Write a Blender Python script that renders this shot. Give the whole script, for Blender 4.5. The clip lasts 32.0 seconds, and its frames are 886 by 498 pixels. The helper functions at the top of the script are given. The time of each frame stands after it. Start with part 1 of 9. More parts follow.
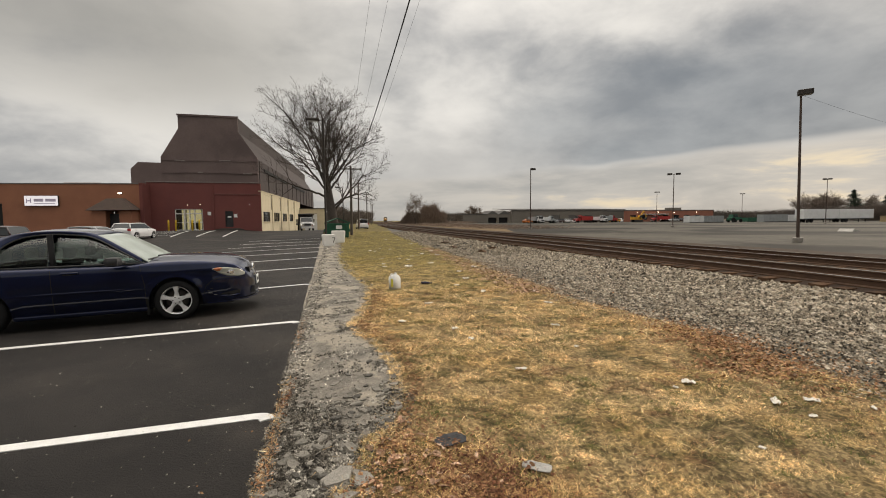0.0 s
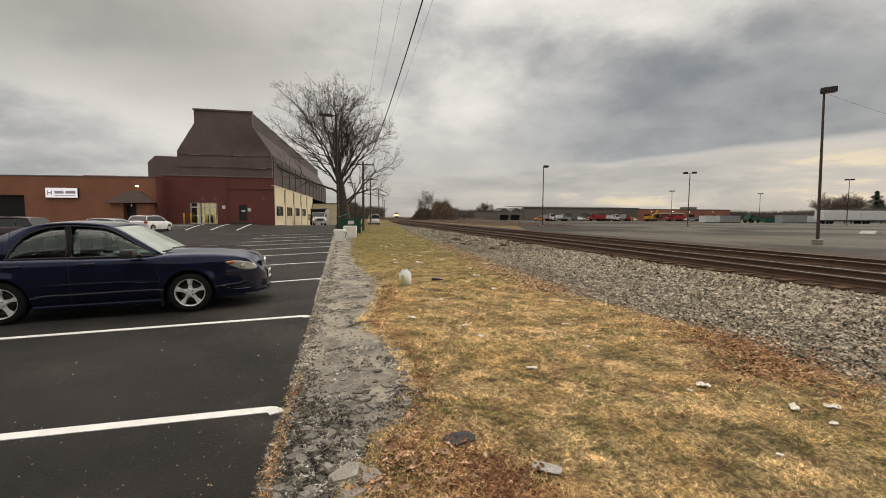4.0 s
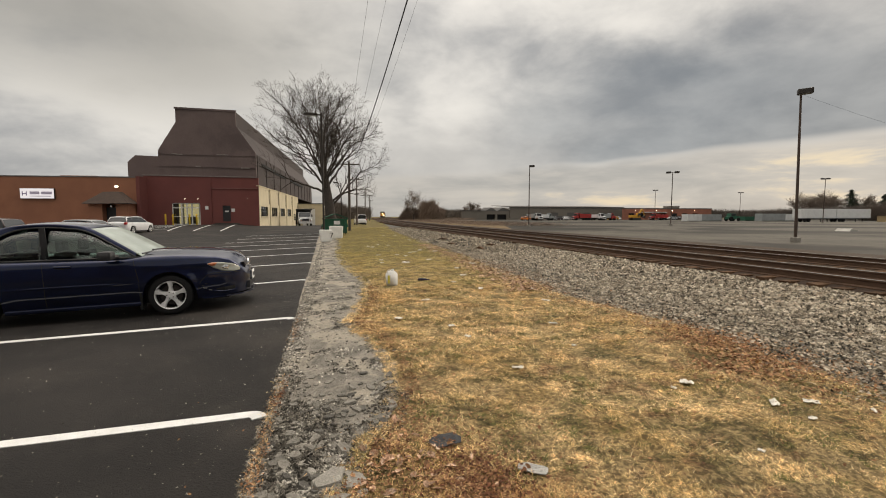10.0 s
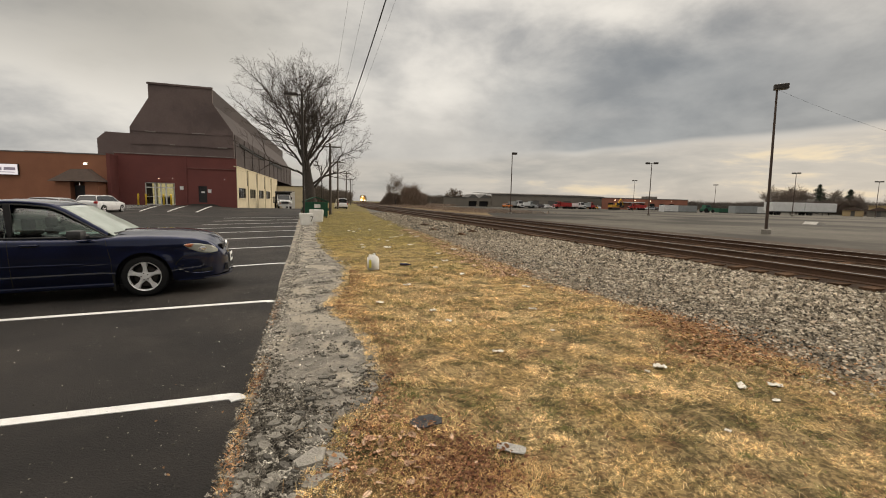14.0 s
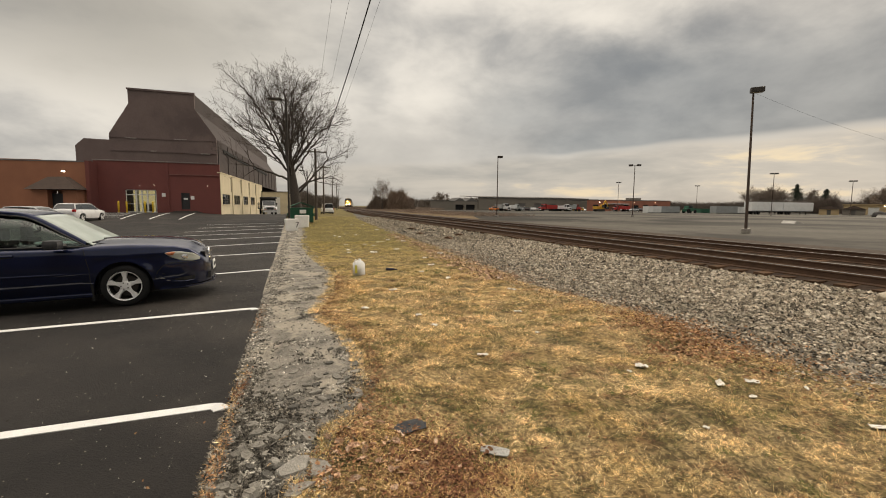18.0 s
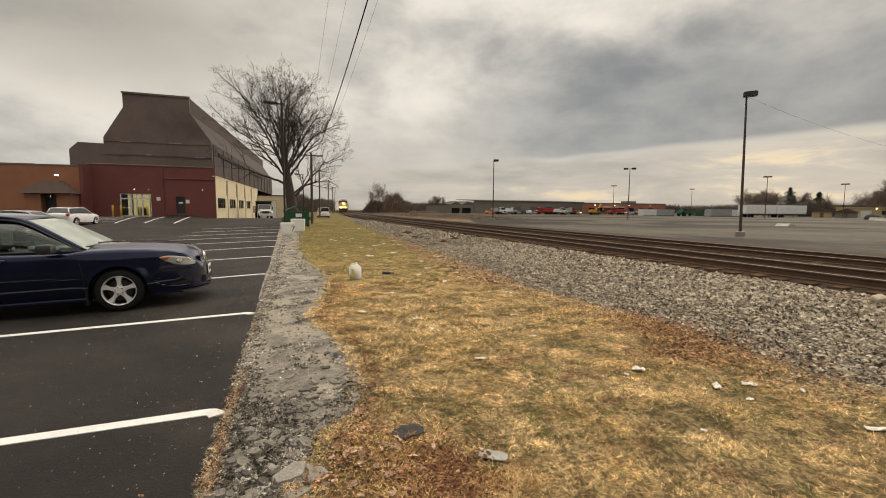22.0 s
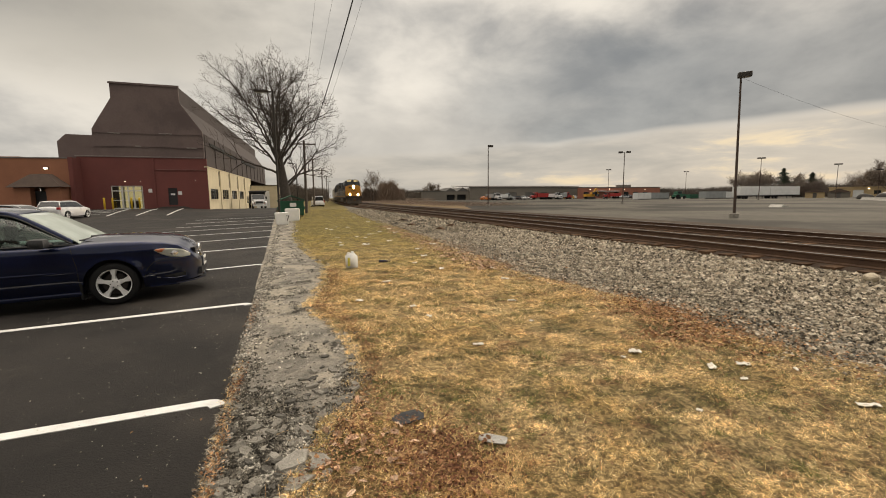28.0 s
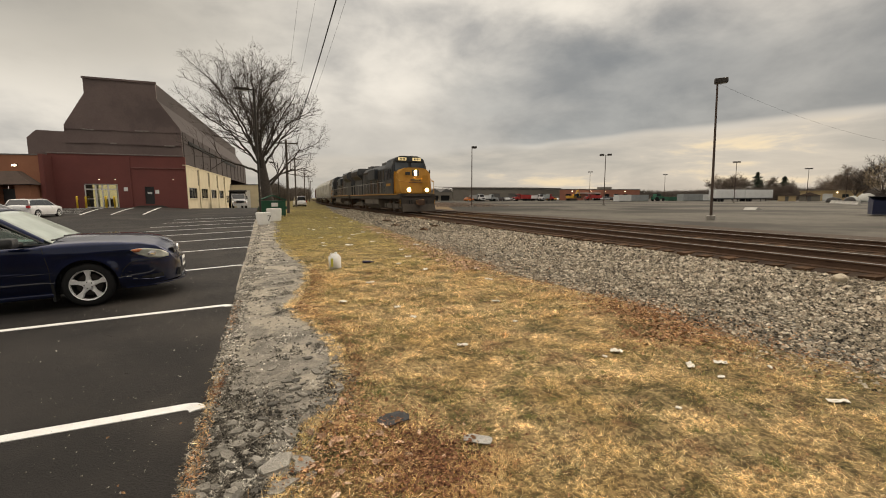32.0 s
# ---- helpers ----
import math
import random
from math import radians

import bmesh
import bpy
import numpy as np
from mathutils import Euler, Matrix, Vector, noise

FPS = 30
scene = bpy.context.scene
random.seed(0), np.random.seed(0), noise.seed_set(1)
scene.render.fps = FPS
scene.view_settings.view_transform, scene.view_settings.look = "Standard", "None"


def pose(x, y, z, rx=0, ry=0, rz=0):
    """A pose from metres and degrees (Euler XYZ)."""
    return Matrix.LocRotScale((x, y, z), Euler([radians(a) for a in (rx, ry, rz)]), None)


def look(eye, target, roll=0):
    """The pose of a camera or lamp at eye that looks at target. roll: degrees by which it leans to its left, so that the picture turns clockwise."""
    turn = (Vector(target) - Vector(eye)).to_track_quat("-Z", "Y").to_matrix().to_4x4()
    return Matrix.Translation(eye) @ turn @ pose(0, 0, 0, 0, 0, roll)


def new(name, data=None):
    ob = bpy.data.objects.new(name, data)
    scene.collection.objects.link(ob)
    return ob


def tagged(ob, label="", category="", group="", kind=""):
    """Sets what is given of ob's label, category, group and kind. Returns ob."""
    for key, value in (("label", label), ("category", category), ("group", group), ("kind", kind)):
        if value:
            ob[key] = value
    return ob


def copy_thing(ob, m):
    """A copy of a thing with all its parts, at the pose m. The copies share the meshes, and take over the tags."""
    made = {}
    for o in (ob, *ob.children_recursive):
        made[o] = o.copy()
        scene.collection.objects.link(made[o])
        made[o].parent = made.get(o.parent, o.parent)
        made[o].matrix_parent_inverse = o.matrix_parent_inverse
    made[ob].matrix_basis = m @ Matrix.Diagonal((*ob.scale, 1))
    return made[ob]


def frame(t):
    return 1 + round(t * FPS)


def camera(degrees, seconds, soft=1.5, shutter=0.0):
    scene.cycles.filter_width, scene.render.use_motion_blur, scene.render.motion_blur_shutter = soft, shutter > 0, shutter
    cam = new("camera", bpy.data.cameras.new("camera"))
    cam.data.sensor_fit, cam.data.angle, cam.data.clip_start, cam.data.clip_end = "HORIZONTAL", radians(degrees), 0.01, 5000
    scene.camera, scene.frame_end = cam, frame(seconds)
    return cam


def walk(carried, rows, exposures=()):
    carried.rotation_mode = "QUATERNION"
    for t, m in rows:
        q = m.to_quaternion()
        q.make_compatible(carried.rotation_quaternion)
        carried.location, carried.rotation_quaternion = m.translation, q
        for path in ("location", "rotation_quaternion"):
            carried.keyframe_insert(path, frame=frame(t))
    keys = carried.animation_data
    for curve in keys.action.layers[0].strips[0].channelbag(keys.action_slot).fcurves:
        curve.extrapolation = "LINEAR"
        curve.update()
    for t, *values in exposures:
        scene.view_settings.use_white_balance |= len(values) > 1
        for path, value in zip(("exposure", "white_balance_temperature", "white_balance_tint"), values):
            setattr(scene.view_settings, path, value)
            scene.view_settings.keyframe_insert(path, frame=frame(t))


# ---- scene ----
cam = camera(91.9, 32.0, 1.0)
PATH = [
    (0, (0.512, -1.097, 1.556), (1.007, 0.836, 1.421), -0.5),
    (0.5, (0.508, -1.097, 1.56), (0.974, 0.841, 1.397), -0.5),
    (1, (0.516, -1.079, 1.55), (0.973, 0.86, 1.373), -0.5),
    (1.5, (0.518, -1.074, 1.55), (0.976, 0.865, 1.374), -0.3),
    (2, (0.517, -1.072, 1.553), (0.973, 0.868, 1.383), -0.3),
    (2.5, (0.518, -1.071, 1.554), (0.969, 0.87, 1.391), -0.2),
    (3, (0.517, -1.07, 1.554), (0.963, 0.873, 1.399), -0.2),
    (3.5, (0.517, -1.065, 1.554), (0.961, 0.879, 1.402), -0.0),
    (5.5, (0.516, -1.062, 1.553), (0.971, 0.88, 1.405), 0.7),
    (6, (0.513, -1.063, 1.553), (0.974, 0.877, 1.401), 0.7),
    (6.5, (0.516, -1.065, 1.553), (0.987, 0.873, 1.394), 0.5),
    (7, (0.519, -1.067, 1.554), (1.0, 0.867, 1.387), 0.3),
    (7.5, (0.527, -1.056, 1.552), (1.018, 0.875, 1.38), 0.1),
    (8, (0.531, -1.05, 1.551), (1.028, 0.879, 1.377), -0.0),
    (8.5, (0.537, -1.041, 1.552), (1.036, 0.888, 1.382), -0.0),
    (9, (0.541, -1.038, 1.555), (1.042, 0.892, 1.391), -0.1),
    (9.5, (0.541, -1.034, 1.555), (1.043, 0.895, 1.397), -0.1),
    (10, (0.54, -1.04, 1.557), (1.043, 0.89, 1.405), 0.0),
    (10.5, (0.533, -1.05, 1.555), (1.035, 0.88, 1.409), 0.2),
    (11, (0.522, -1.053, 1.555), (1.022, 0.879, 1.414), 0.4),
    (11.5, (0.509, -1.064, 1.559), (1.006, 0.868, 1.422), 0.6),
    (12, (0.507, -1.064, 1.559), (1.004, 0.868, 1.423), 0.7),
    (12.5, (0.511, -1.064, 1.56), (1.013, 0.867, 1.419), 0.8),
    (13, (0.513, -1.066, 1.56), (1.032, 0.859, 1.401), 0.9),
    (13.5, (0.519, -1.066, 1.559), (1.068, 0.848, 1.371), 1.1),
    (14, (0.522, -1.041, 1.543), (1.108, 0.859, 1.327), 1.2),
    (14.5, (0.555, -1.039, 1.546), (1.175, 0.848, 1.317), 1.1),
    (16.5, (0.564, -1.061, 1.55), (1.185, 0.829, 1.347), 0.6),
    (17, (0.557, -1.069, 1.551), (1.182, 0.82, 1.347), 0.6),
    (17.5, (0.559, -1.068, 1.551), (1.193, 0.818, 1.349), 0.6),
    (18, (0.555, -1.073, 1.555), (1.196, 0.811, 1.357), 0.5),
    (18.5, (0.553, -1.069, 1.552), (1.198, 0.815, 1.361), 0.5),
    (19, (0.554, -1.073, 1.553), (1.201, 0.811, 1.368), 0.6),
    (19.5, (0.55, -1.073, 1.554), (1.197, 0.811, 1.372), 0.6),
    (20, (0.549, -1.076, 1.556), (1.199, 0.807, 1.375), 0.7),
    (20.5, (0.544, -1.073, 1.557), (1.198, 0.808, 1.374), 0.7),
    (21, (0.543, -1.073, 1.558), (1.2, 0.807, 1.375), 0.7),
    (21.5, (0.548, -1.073, 1.558), (1.206, 0.807, 1.374), 0.5),
    (22, (0.55, -1.067, 1.557), (1.208, 0.813, 1.375), 0.4),
    (22.5, (0.55, -1.067, 1.56), (1.209, 0.813, 1.376), 0.3),
    (23, (0.544, -1.067, 1.56), (1.206, 0.811, 1.372), 0.3),
    (23.5, (0.548, -1.067, 1.561), (1.214, 0.808, 1.365), 0.4),
    (24, (0.546, -1.061, 1.556), (1.213, 0.813, 1.352), 0.5),
    (24.5, (0.543, -1.056, 1.558), (1.206, 0.819, 1.347), 0.5),
    (25, (0.537, -1.057, 1.561), (1.195, 0.819, 1.346), 0.5),
    (25.5, (0.54, -1.055, 1.561), (1.192, 0.823, 1.344), 0.2),
    (27.5, (0.543, -1.062, 1.557), (1.213, 0.807, 1.321), -0.5),
    (28, (0.545, -1.061, 1.558), (1.219, 0.806, 1.316), -0.6),
    (28.5, (0.547, -1.059, 1.56), (1.225, 0.806, 1.314), -0.7),
    (29, (0.546, -1.065, 1.563), (1.226, 0.799, 1.316), -0.7),
    (29.5, (0.541, -1.065, 1.561), (1.225, 0.798, 1.315), -0.7),
    (30, (0.538, -1.065, 1.562), (1.224, 0.797, 1.317), -0.6),
    (30.5, (0.534, -1.066, 1.561), (1.224, 0.795, 1.318), -0.5),
    (31, (0.534, -1.065, 1.559), (1.229, 0.795, 1.317), -0.4),
    (31.5, (0.533, -1.068, 1.56), (1.241, 0.787, 1.32), -0.3),
    (32, (0.531, -1.061, 1.56), (1.277, 0.779, 1.321), -0.2),
]
walk(cam, [(t, look(eye, target, roll)) for t, eye, target, roll in PATH], [(0, 0.06, 6950, 12), (13, 0.08, 7100, 12), (17, 0.09, 7350, 12), (32, 0.12, 7450, 12)])

# ---- sky and sun ----
class Nodes:
    """Short hand for building a node tree."""

    def __init__(self, tree):
        self.t = tree
        tree.nodes.clear()

    def add(self, kind, **settings):
        n = self.t.nodes.new(kind)
        for k, v in settings.items():
            if k in ("noise_dimensions", "blend_type", "data_type", "operation", "sky_type", "sun_disc", "sun_elevation",
                     "sun_rotation", "feature", "distance", "wave_type", "clamp", "interpolation_type", "bands_direction",
                     "air_density", "dust_density", "ozone_density"):
                setattr(n, k, v)
            else:
                n.inputs[k.replace("_", " ")].default_value = v
        return n

    def link(self, a, b):
        self.t.links.new(a, b)

    def math(self, op, a, b=0.0, c=0.0):
        n = self.t.nodes.new("ShaderNodeMath")
        n.operation = op
        for i, v in enumerate((a, b, c)):
            if isinstance(v, (int, float)):
                n.inputs[i].default_value = v
            else:
                self.link(v, n.inputs[i])
        return n.outputs[0]

    def smooth(self, v, lo, hi):
        n = self.t.nodes.new("ShaderNodeMapRange")
        n.interpolation_type = "SMOOTHSTEP"
        n.inputs["From Min"].default_value, n.inputs["From Max"].default_value = lo, hi
        self.link(v, n.inputs["Value"])
        return n.outputs["Result"]

    def mix(self, fac, a, b, blend="MIX"):
        n = self.t.nodes.new("ShaderNodeMix")
        n.data_type, n.blend_type = "RGBA", blend
        for i, v in ((0, fac), (6, a), (7, b)):
            if isinstance(v, (int, float)):
                n.inputs[i].default_value = v
            elif isinstance(v, tuple):
                n.inputs[i].default_value = (*v, 1)
            else:
                self.link(v, n.inputs[i])
        return n.outputs[2]

    def noise(self, vec, scale, detail=4.0, rough=0.55, distort=0.0):
        n = self.t.nodes.new("ShaderNodeTexNoise")
        n.inputs["Scale"].default_value, n.inputs["Detail"].default_value = scale, detail
        n.inputs["Roughness"].default_value, n.inputs["Distortion"].default_value = rough, distort
        if vec is not None:
            self.link(vec, n.inputs["Vector"])
        return n.outputs["Fac"]


SUN_EL, SUN_AZ = radians(24), radians(62)
world = bpy.data.worlds.new("overcast_sky")
scene.world = world
world.use_nodes = True
w = Nodes(world.node_tree)
geo = w.add("ShaderNodeTexCoord")
sep = w.add("ShaderNodeSeparateXYZ")
w.link(geo.outputs["Generated"], sep.inputs[0])
dx, dy, dz = sep.outputs
up = w.math("MAXIMUM", dz, 0.0)
layered = w.add("ShaderNodeCombineXYZ")
w.link(dx, layered.inputs[0])
w.link(dy, layered.inputs[1])
w.link(w.math("MULTIPLY", w.math("POWER", up, 0.85), 1.9), layered.inputs[2])
big = w.noise(layered.outputs[0], 1.9, 5, 0.5, 0.25)
fine = w.noise(layered.outputs[0], 4.6, 8, 0.56, 0.15)
# elevation, ruffled by the clouds' own shape
ruffle = w.math("ADD", w.math("MULTIPLY", w.math("SUBTRACT", big, 0.5), 0.16), w.math("MULTIPLY", w.math("SUBTRACT", fine, 0.5), 0.09))
wob = w.math("ADD", up, ruffle)
tilted = w.math("SUBTRACT", wob, w.math("MULTIPLY", w.math("SUBTRACT", dx, 0.39), 0.03))
east = w.smooth(w.math("ADD", dx, w.math("MULTIPLY", w.math("SUBTRACT", big, 0.5), 0.6)), 0.29, 0.65)
# heavy grey deck to the east, above a bright gap on the horizon
rim = w.math("SUBTRACT", w.math("ADD", up, w.math("MULTIPLY", ruffle, 0.3)), w.math("MULTIPLY", w.math("SUBTRACT", dx, 0.39), 0.06))
deck = w.math("MULTIPLY", w.smooth(rim, 0.100, 0.118), w.math("SUBTRACT", 1.0, w.smooth(wob, 0.24, 0.40)))
deck = w.math("MULTIPLY", deck, east)
tone = w.math("ADD", w.math("MULTIPLY", w.math("SUBTRACT", big, 0.5), 1.1), w.math("MULTIPLY", w.math("SUBTRACT", fine, 0.5), 0.9))
tone = w.math("ADD", tone, 0.52)
cloud = w.mix(w.smooth(tone, 0.2, 0.82), (0.255, 0.275, 0.30), (0.73, 0.735, 0.715))
cloud = w.mix(w.math("MULTIPLY", deck, 0.9), cloud, w.mix(w.smooth(fine, 0.3, 0.72), (0.165, 0.195, 0.228), (0.275, 0.308, 0.338)))
low = w.math("MULTIPLY", w.math("SUBTRACT", 1.0, w.smooth(tilted, 0.12, 0.28)), w.smooth(dx, -0.25, 0.05))
cloud = w.mix(w.math("MULTIPLY", w.math("MULTIPLY", low, w.math("SUBTRACT", 1.0, deck)), 0.72), cloud, (0.455, 0.46, 0.455))
flat_ = w.add("ShaderNodeCombineXYZ")
w.link(dx, flat_.inputs[0])
w.link(dy, flat_.inputs[1])
w.link(w.math("MULTIPLY", up, 5.5), flat_.inputs[2])
streak = w.noise(flat_.outputs[0], 4.2, 6, 0.55, 0.3)
cloud = w.mix(w.math("MULTIPLY", w.math("SUBTRACT", 1.0, w.smooth(rim, 0.09, 0.116)), 0.85), cloud, w.mix(w.smooth(streak, 0.34, 0.66), (0.335, 0.345, 0.345), (0.50, 0.49, 0.465)))
gap = w.math("MULTIPLY", w.math("SUBTRACT", 1.0, w.smooth(rim, 0.07, 0.106)), w.math("MULTIPLY", w.smooth(streak, 0.55, 0.68), w.smooth(dx, 0.30, 0.62)))
cloud = w.mix(w.math("MULTIPLY", gap, 0.55), cloud, (0.86, 0.72, 0.47))
# a duller veil high in the west
west = w.math("MULTIPLY", w.math("SUBTRACT", 1.0, w.smooth(dx, -0.28, 0.26)), w.smooth(wob, 0.15, 0.34))
cloud = w.mix(w.math("MULTIPLY", west, 0.78), cloud, (0.335, 0.335, 0.315))
# the sky behind is thick and dull
behind = w.smooth(dy, -0.55, 0.1)
cloud = w.mix(behind, w.mix(1.0, cloud, (0.85, 0.85, 0.86), "MULTIPLY"), cloud)
sky = w.add("ShaderNodeTexSky", sky_type="NISHITA", sun_disc=False, sun_elevation=SUN_EL, sun_rotation=SUN_AZ)
clear = w.add("ShaderNodeBackground", Strength=0.05)
w.link(sky.outputs[0], clear.inputs[0])
grey = w.add("ShaderNodeBackground", Strength=1.1)
# an overcast dome is brighter overhead than on the horizon
high = w.mix(w.smooth(w.math("ADD", up, w.math("MULTIPLY", dy, 0.12)), 0.45, 0.9), cloud, (1.75, 1.70, 1.62))
w.link(high, grey.inputs[0])
both = w.add("ShaderNodeMixShader", Fac=0.94)
w.link(clear.outputs[0], both.inputs[1])
w.link(grey.outputs[0], both.inputs[2])
out = w.add("ShaderNodeOutputWorld")
w.link(both.outputs[0], out.inputs[0])

sun = new("sun", bpy.data.lights.new("sun", "SUN"))
sun.data.energy, sun.data.angle, sun.data.color = 1.3, radians(28), (1.0, 0.92, 0.80)
sun_way = Vector((math.sin(SUN_AZ) * math.cos(SUN_EL), math.cos(SUN_AZ) * math.cos(SUN_EL), math.sin(SUN_EL)))
sun.matrix_world = look(sun_way * 50, (0, 0, 0))


# ---- materials ----
def surface(name, a, b, scale=3.0, rough=0.8, metal=0.0, bump=0.15, grain=40.0, c=None, patch=0.35, vary=0.0, coat=0.0, spec=0.5, island=0.0, cut=(0.5, 0.72)):
    """A worn surface: two colours mixed by coarse blotches and fine grain, with relief. c: stains."""
    m = bpy.data.materials.new(name)
    m.use_nodes = True
    n = Nodes(m.node_tree)
    co = n.add("ShaderNodeTexCoord").outputs["Object"]
    coarse, small = n.noise(co, scale, 5, 0.6), n.noise(co, grain, 4, 0.65)
    fac = n.math("ADD", n.math("MULTIPLY", n.smooth(coarse, 0.3, 0.7), 0.55), n.math("MULTIPLY", n.smooth(small, 0.25, 0.75), 0.45))
    col = n.mix(fac, a, b)
    if c:
        col = n.mix(n.math("MULTIPLY", n.smooth(n.noise(co, scale * 0.37, 6, 0.62, 0.4), *cut), patch), col, c)
    if vary or island:
        r = n.add("ShaderNodeObjectInfo").outputs["Random"] if vary else n.add("ShaderNodeNewGeometry").outputs["Random Per Island"]
        k = n.math("ADD", 1.0 - (vary or island), n.math("MULTIPLY", r, 2 * (vary or island)))
        g = n.add("ShaderNodeCombineColor")
        for i in range(3):
            n.link(k, g.inputs[i])
        col = n.mix(1.0, col, g.outputs[0], "MULTIPLY")
    p = n.add("ShaderNodeBsdfPrincipled", Metallic=metal)
    p.inputs["Specular IOR Level"].default_value = spec
    p.inputs["Coat Weight"].default_value = coat
    p.inputs["Coat Roughness"].default_value = 0.05
    n.link(col, p.inputs["Base Color"])
    n.link(n.math("ADD", rough - 0.12, n.math("MULTIPLY", coarse, 0.24)), p.inputs["Roughness"])
    if bump:
        bm = n.add("ShaderNodeBump", Strength=min(1.0, bump * 2), Distance=0.012)
        n.link(small, bm.inputs["Height"])
        n.link(bm.outputs[0], p.inputs["Normal"])
    n.link(p.outputs[0], n.add("ShaderNodeOutputMaterial").inputs[0])
    return m


def glow(name, colour, strength):
    m = bpy.data.materials.new(name)
    m.use_nodes = True
    n = Nodes(m.node_tree)
    e = n.add("ShaderNodeEmission", Strength=strength)
    e.inputs[0].default_value = (*colour, 1)
    n.link(e.outputs[0], n.add("ShaderNodeOutputMaterial").inputs[0])
    return m


def glass(name, tint, rough=0.03, clear=0.0, ior=1.52, sheen=0.0):
    """Window glass: a dark glossy pane, or partly see-through."""
    m = bpy.data.materials.new(name)
    m.use_nodes = True
    n = Nodes(m.node_tree)
    p = n.add("ShaderNodeBsdfPrincipled", Roughness=rough, Metallic=0.0)
    p.inputs["Base Color"].default_value = (*tint, 1)
    p.inputs["Specular IOR Level"].default_value = 0.8
    o = n.add("ShaderNodeOutputMaterial")
    if clear:
        t = n.add("ShaderNodeBsdfTransparent")
        t.inputs[0].default_value = (0.80, 0.88, 0.84, 1)
        x = n.add("ShaderNodeMixShader")
        fr = n.add("ShaderNodeFresnel", IOR=ior)
        n.link(n.math("MINIMUM", n.math("ADD", n.math("MULTIPLY", fr.outputs[0], 1.9), 1 - clear), 1.0), x.inputs[0])
        n.link(t.outputs[0], x.inputs[1])
        shine = n.add("ShaderNodeBsdfGlossy", Roughness=rough)
        n.link(shine.outputs[0] if clear > 0.3 else p.outputs[0], x.inputs[2])
        # a pale diffuse film imitates the sky's reflection on the pane
        if sheen:
            film_ = n.add("ShaderNodeBsdfDiffuse")
            film_.inputs[0].default_value = (0.62, 0.70, 0.64, 1)
            y = n.add("ShaderNodeMixShader")
            co = n.add("ShaderNodeTexCoord").outputs["Object"]
            n.link(n.math("MULTIPLY", n.math("ADD", n.noise(co, 2.5, 4), 0.5), sheen), y.inputs[0])
            n.link(x.outputs[0], y.inputs[1])
            n.link(film_.outputs[0], y.inputs[2])
            x = y
        n.link(x.outputs[0], o.inputs[0])
    else:
        n.link(p.outputs[0], o.inputs[0])
    return m


ASPHALT = surface("fresh_asphalt", (0.0025, 0.0022, 0.0019), (0.036, 0.0318, 0.0285), 0.8, 0.78, bump=1.0, grain=70, c=(0.052, 0.045, 0.038), patch=0.75, spec=0.24, cut=(0.46, 0.66))
OLD_ASPHALT = surface("old_asphalt", (0.040, 0.036, 0.031), (0.33, 0.298, 0.245), 3.4, 0.92, bump=1.0, grain=60, c=(0.34, 0.30, 0.235), patch=0.8, cut=(0.48, 0.56))
FAR_LOT = surface("far_lot_asphalt", (0.050, 0.046, 0.038), (0.125, 0.114, 0.094), 0.13, 0.9, bump=0.3, grain=1.6, c=(0.024, 0.022, 0.019), patch=0.9, cut=(0.44, 0.58), spec=0.1)
FIELD = surface("far_ground", (0.105, 0.088, 0.045), (0.155, 0.128, 0.068), 0.03, 0.95, bump=0.1, grain=1.2, c=(0.09, 0.085, 0.04), patch=0.6, spec=0.1)
# bed coloured darker than its stones, standing for shade in their gaps
BALLAST = surface("ballast_bed", (0.030, 0.028, 0.024), (0.125, 0.114, 0.096), 0.9, 0.9, bump=1.0, grain=45, c=(0.10, 0.085, 0.066), patch=0.4)
TRACK_BED = surface("oily_track_bed", (0.035, 0.024, 0.018), (0.075, 0.054, 0.040), 1.5, 0.9, bump=0.9, grain=22, spec=0.08)
PAINT_LINE = surface("line_paint", (0.62, 0.62, 0.60), (0.80, 0.80, 0.78), 8, 0.7, bump=0.2, grain=90, c=(0.4, 0.4, 0.39), patch=0.25)
RUST = surface("rusty_steel", (0.07, 0.038, 0.024), (0.13, 0.075, 0.045), 4, 0.75, metal=0.3, bump=0.3, grain=60)
RAIL_TOP = surface("polished_rail", (0.11, 0.105, 0.10), (0.17, 0.162, 0.152), 5, 0.7, metal=0.5, bump=0.02)
TIE = surface("creosoted_timber", (0.062, 0.036, 0.022), (0.135, 0.080, 0.048), 5, 0.9, bump=0.6, grain=35, vary=0.35, spec=0.08)
BRICK_RED = surface("painted_red_brick", (0.150, 0.043, 0.038), (0.20, 0.062, 0.052), 0.5, 0.8, bump=0.35, grain=9, c=(0.10, 0.03, 0.029), patch=0.35)
BRICK_BROWN = surface("brown_brick", (0.27, 0.113, 0.064), (0.37, 0.160, 0.090), 0.4, 0.85, bump=0.35, grain=9, c=(0.19, 0.078, 0.045), patch=0.45)
CLADDING = surface("weathered_brown_cladding", (0.13, 0.093, 0.087), (0.185, 0.138, 0.128), 0.35, 0.8, bump=0.3, grain=6, c=(0.085, 0.062, 0.060), patch=0.7)
CREAM = surface("cream_render", (0.58, 0.50, 0.34), (0.70, 0.61, 0.43), 0.7, 0.85, bump=0.2, grain=14, c=(0.45, 0.39, 0.27), patch=0.4)
ROOFING = surface("roof_membrane", (0.13, 0.12, 0.115), (0.2, 0.19, 0.18), 0.4, 0.9, bump=0.2, grain=6)
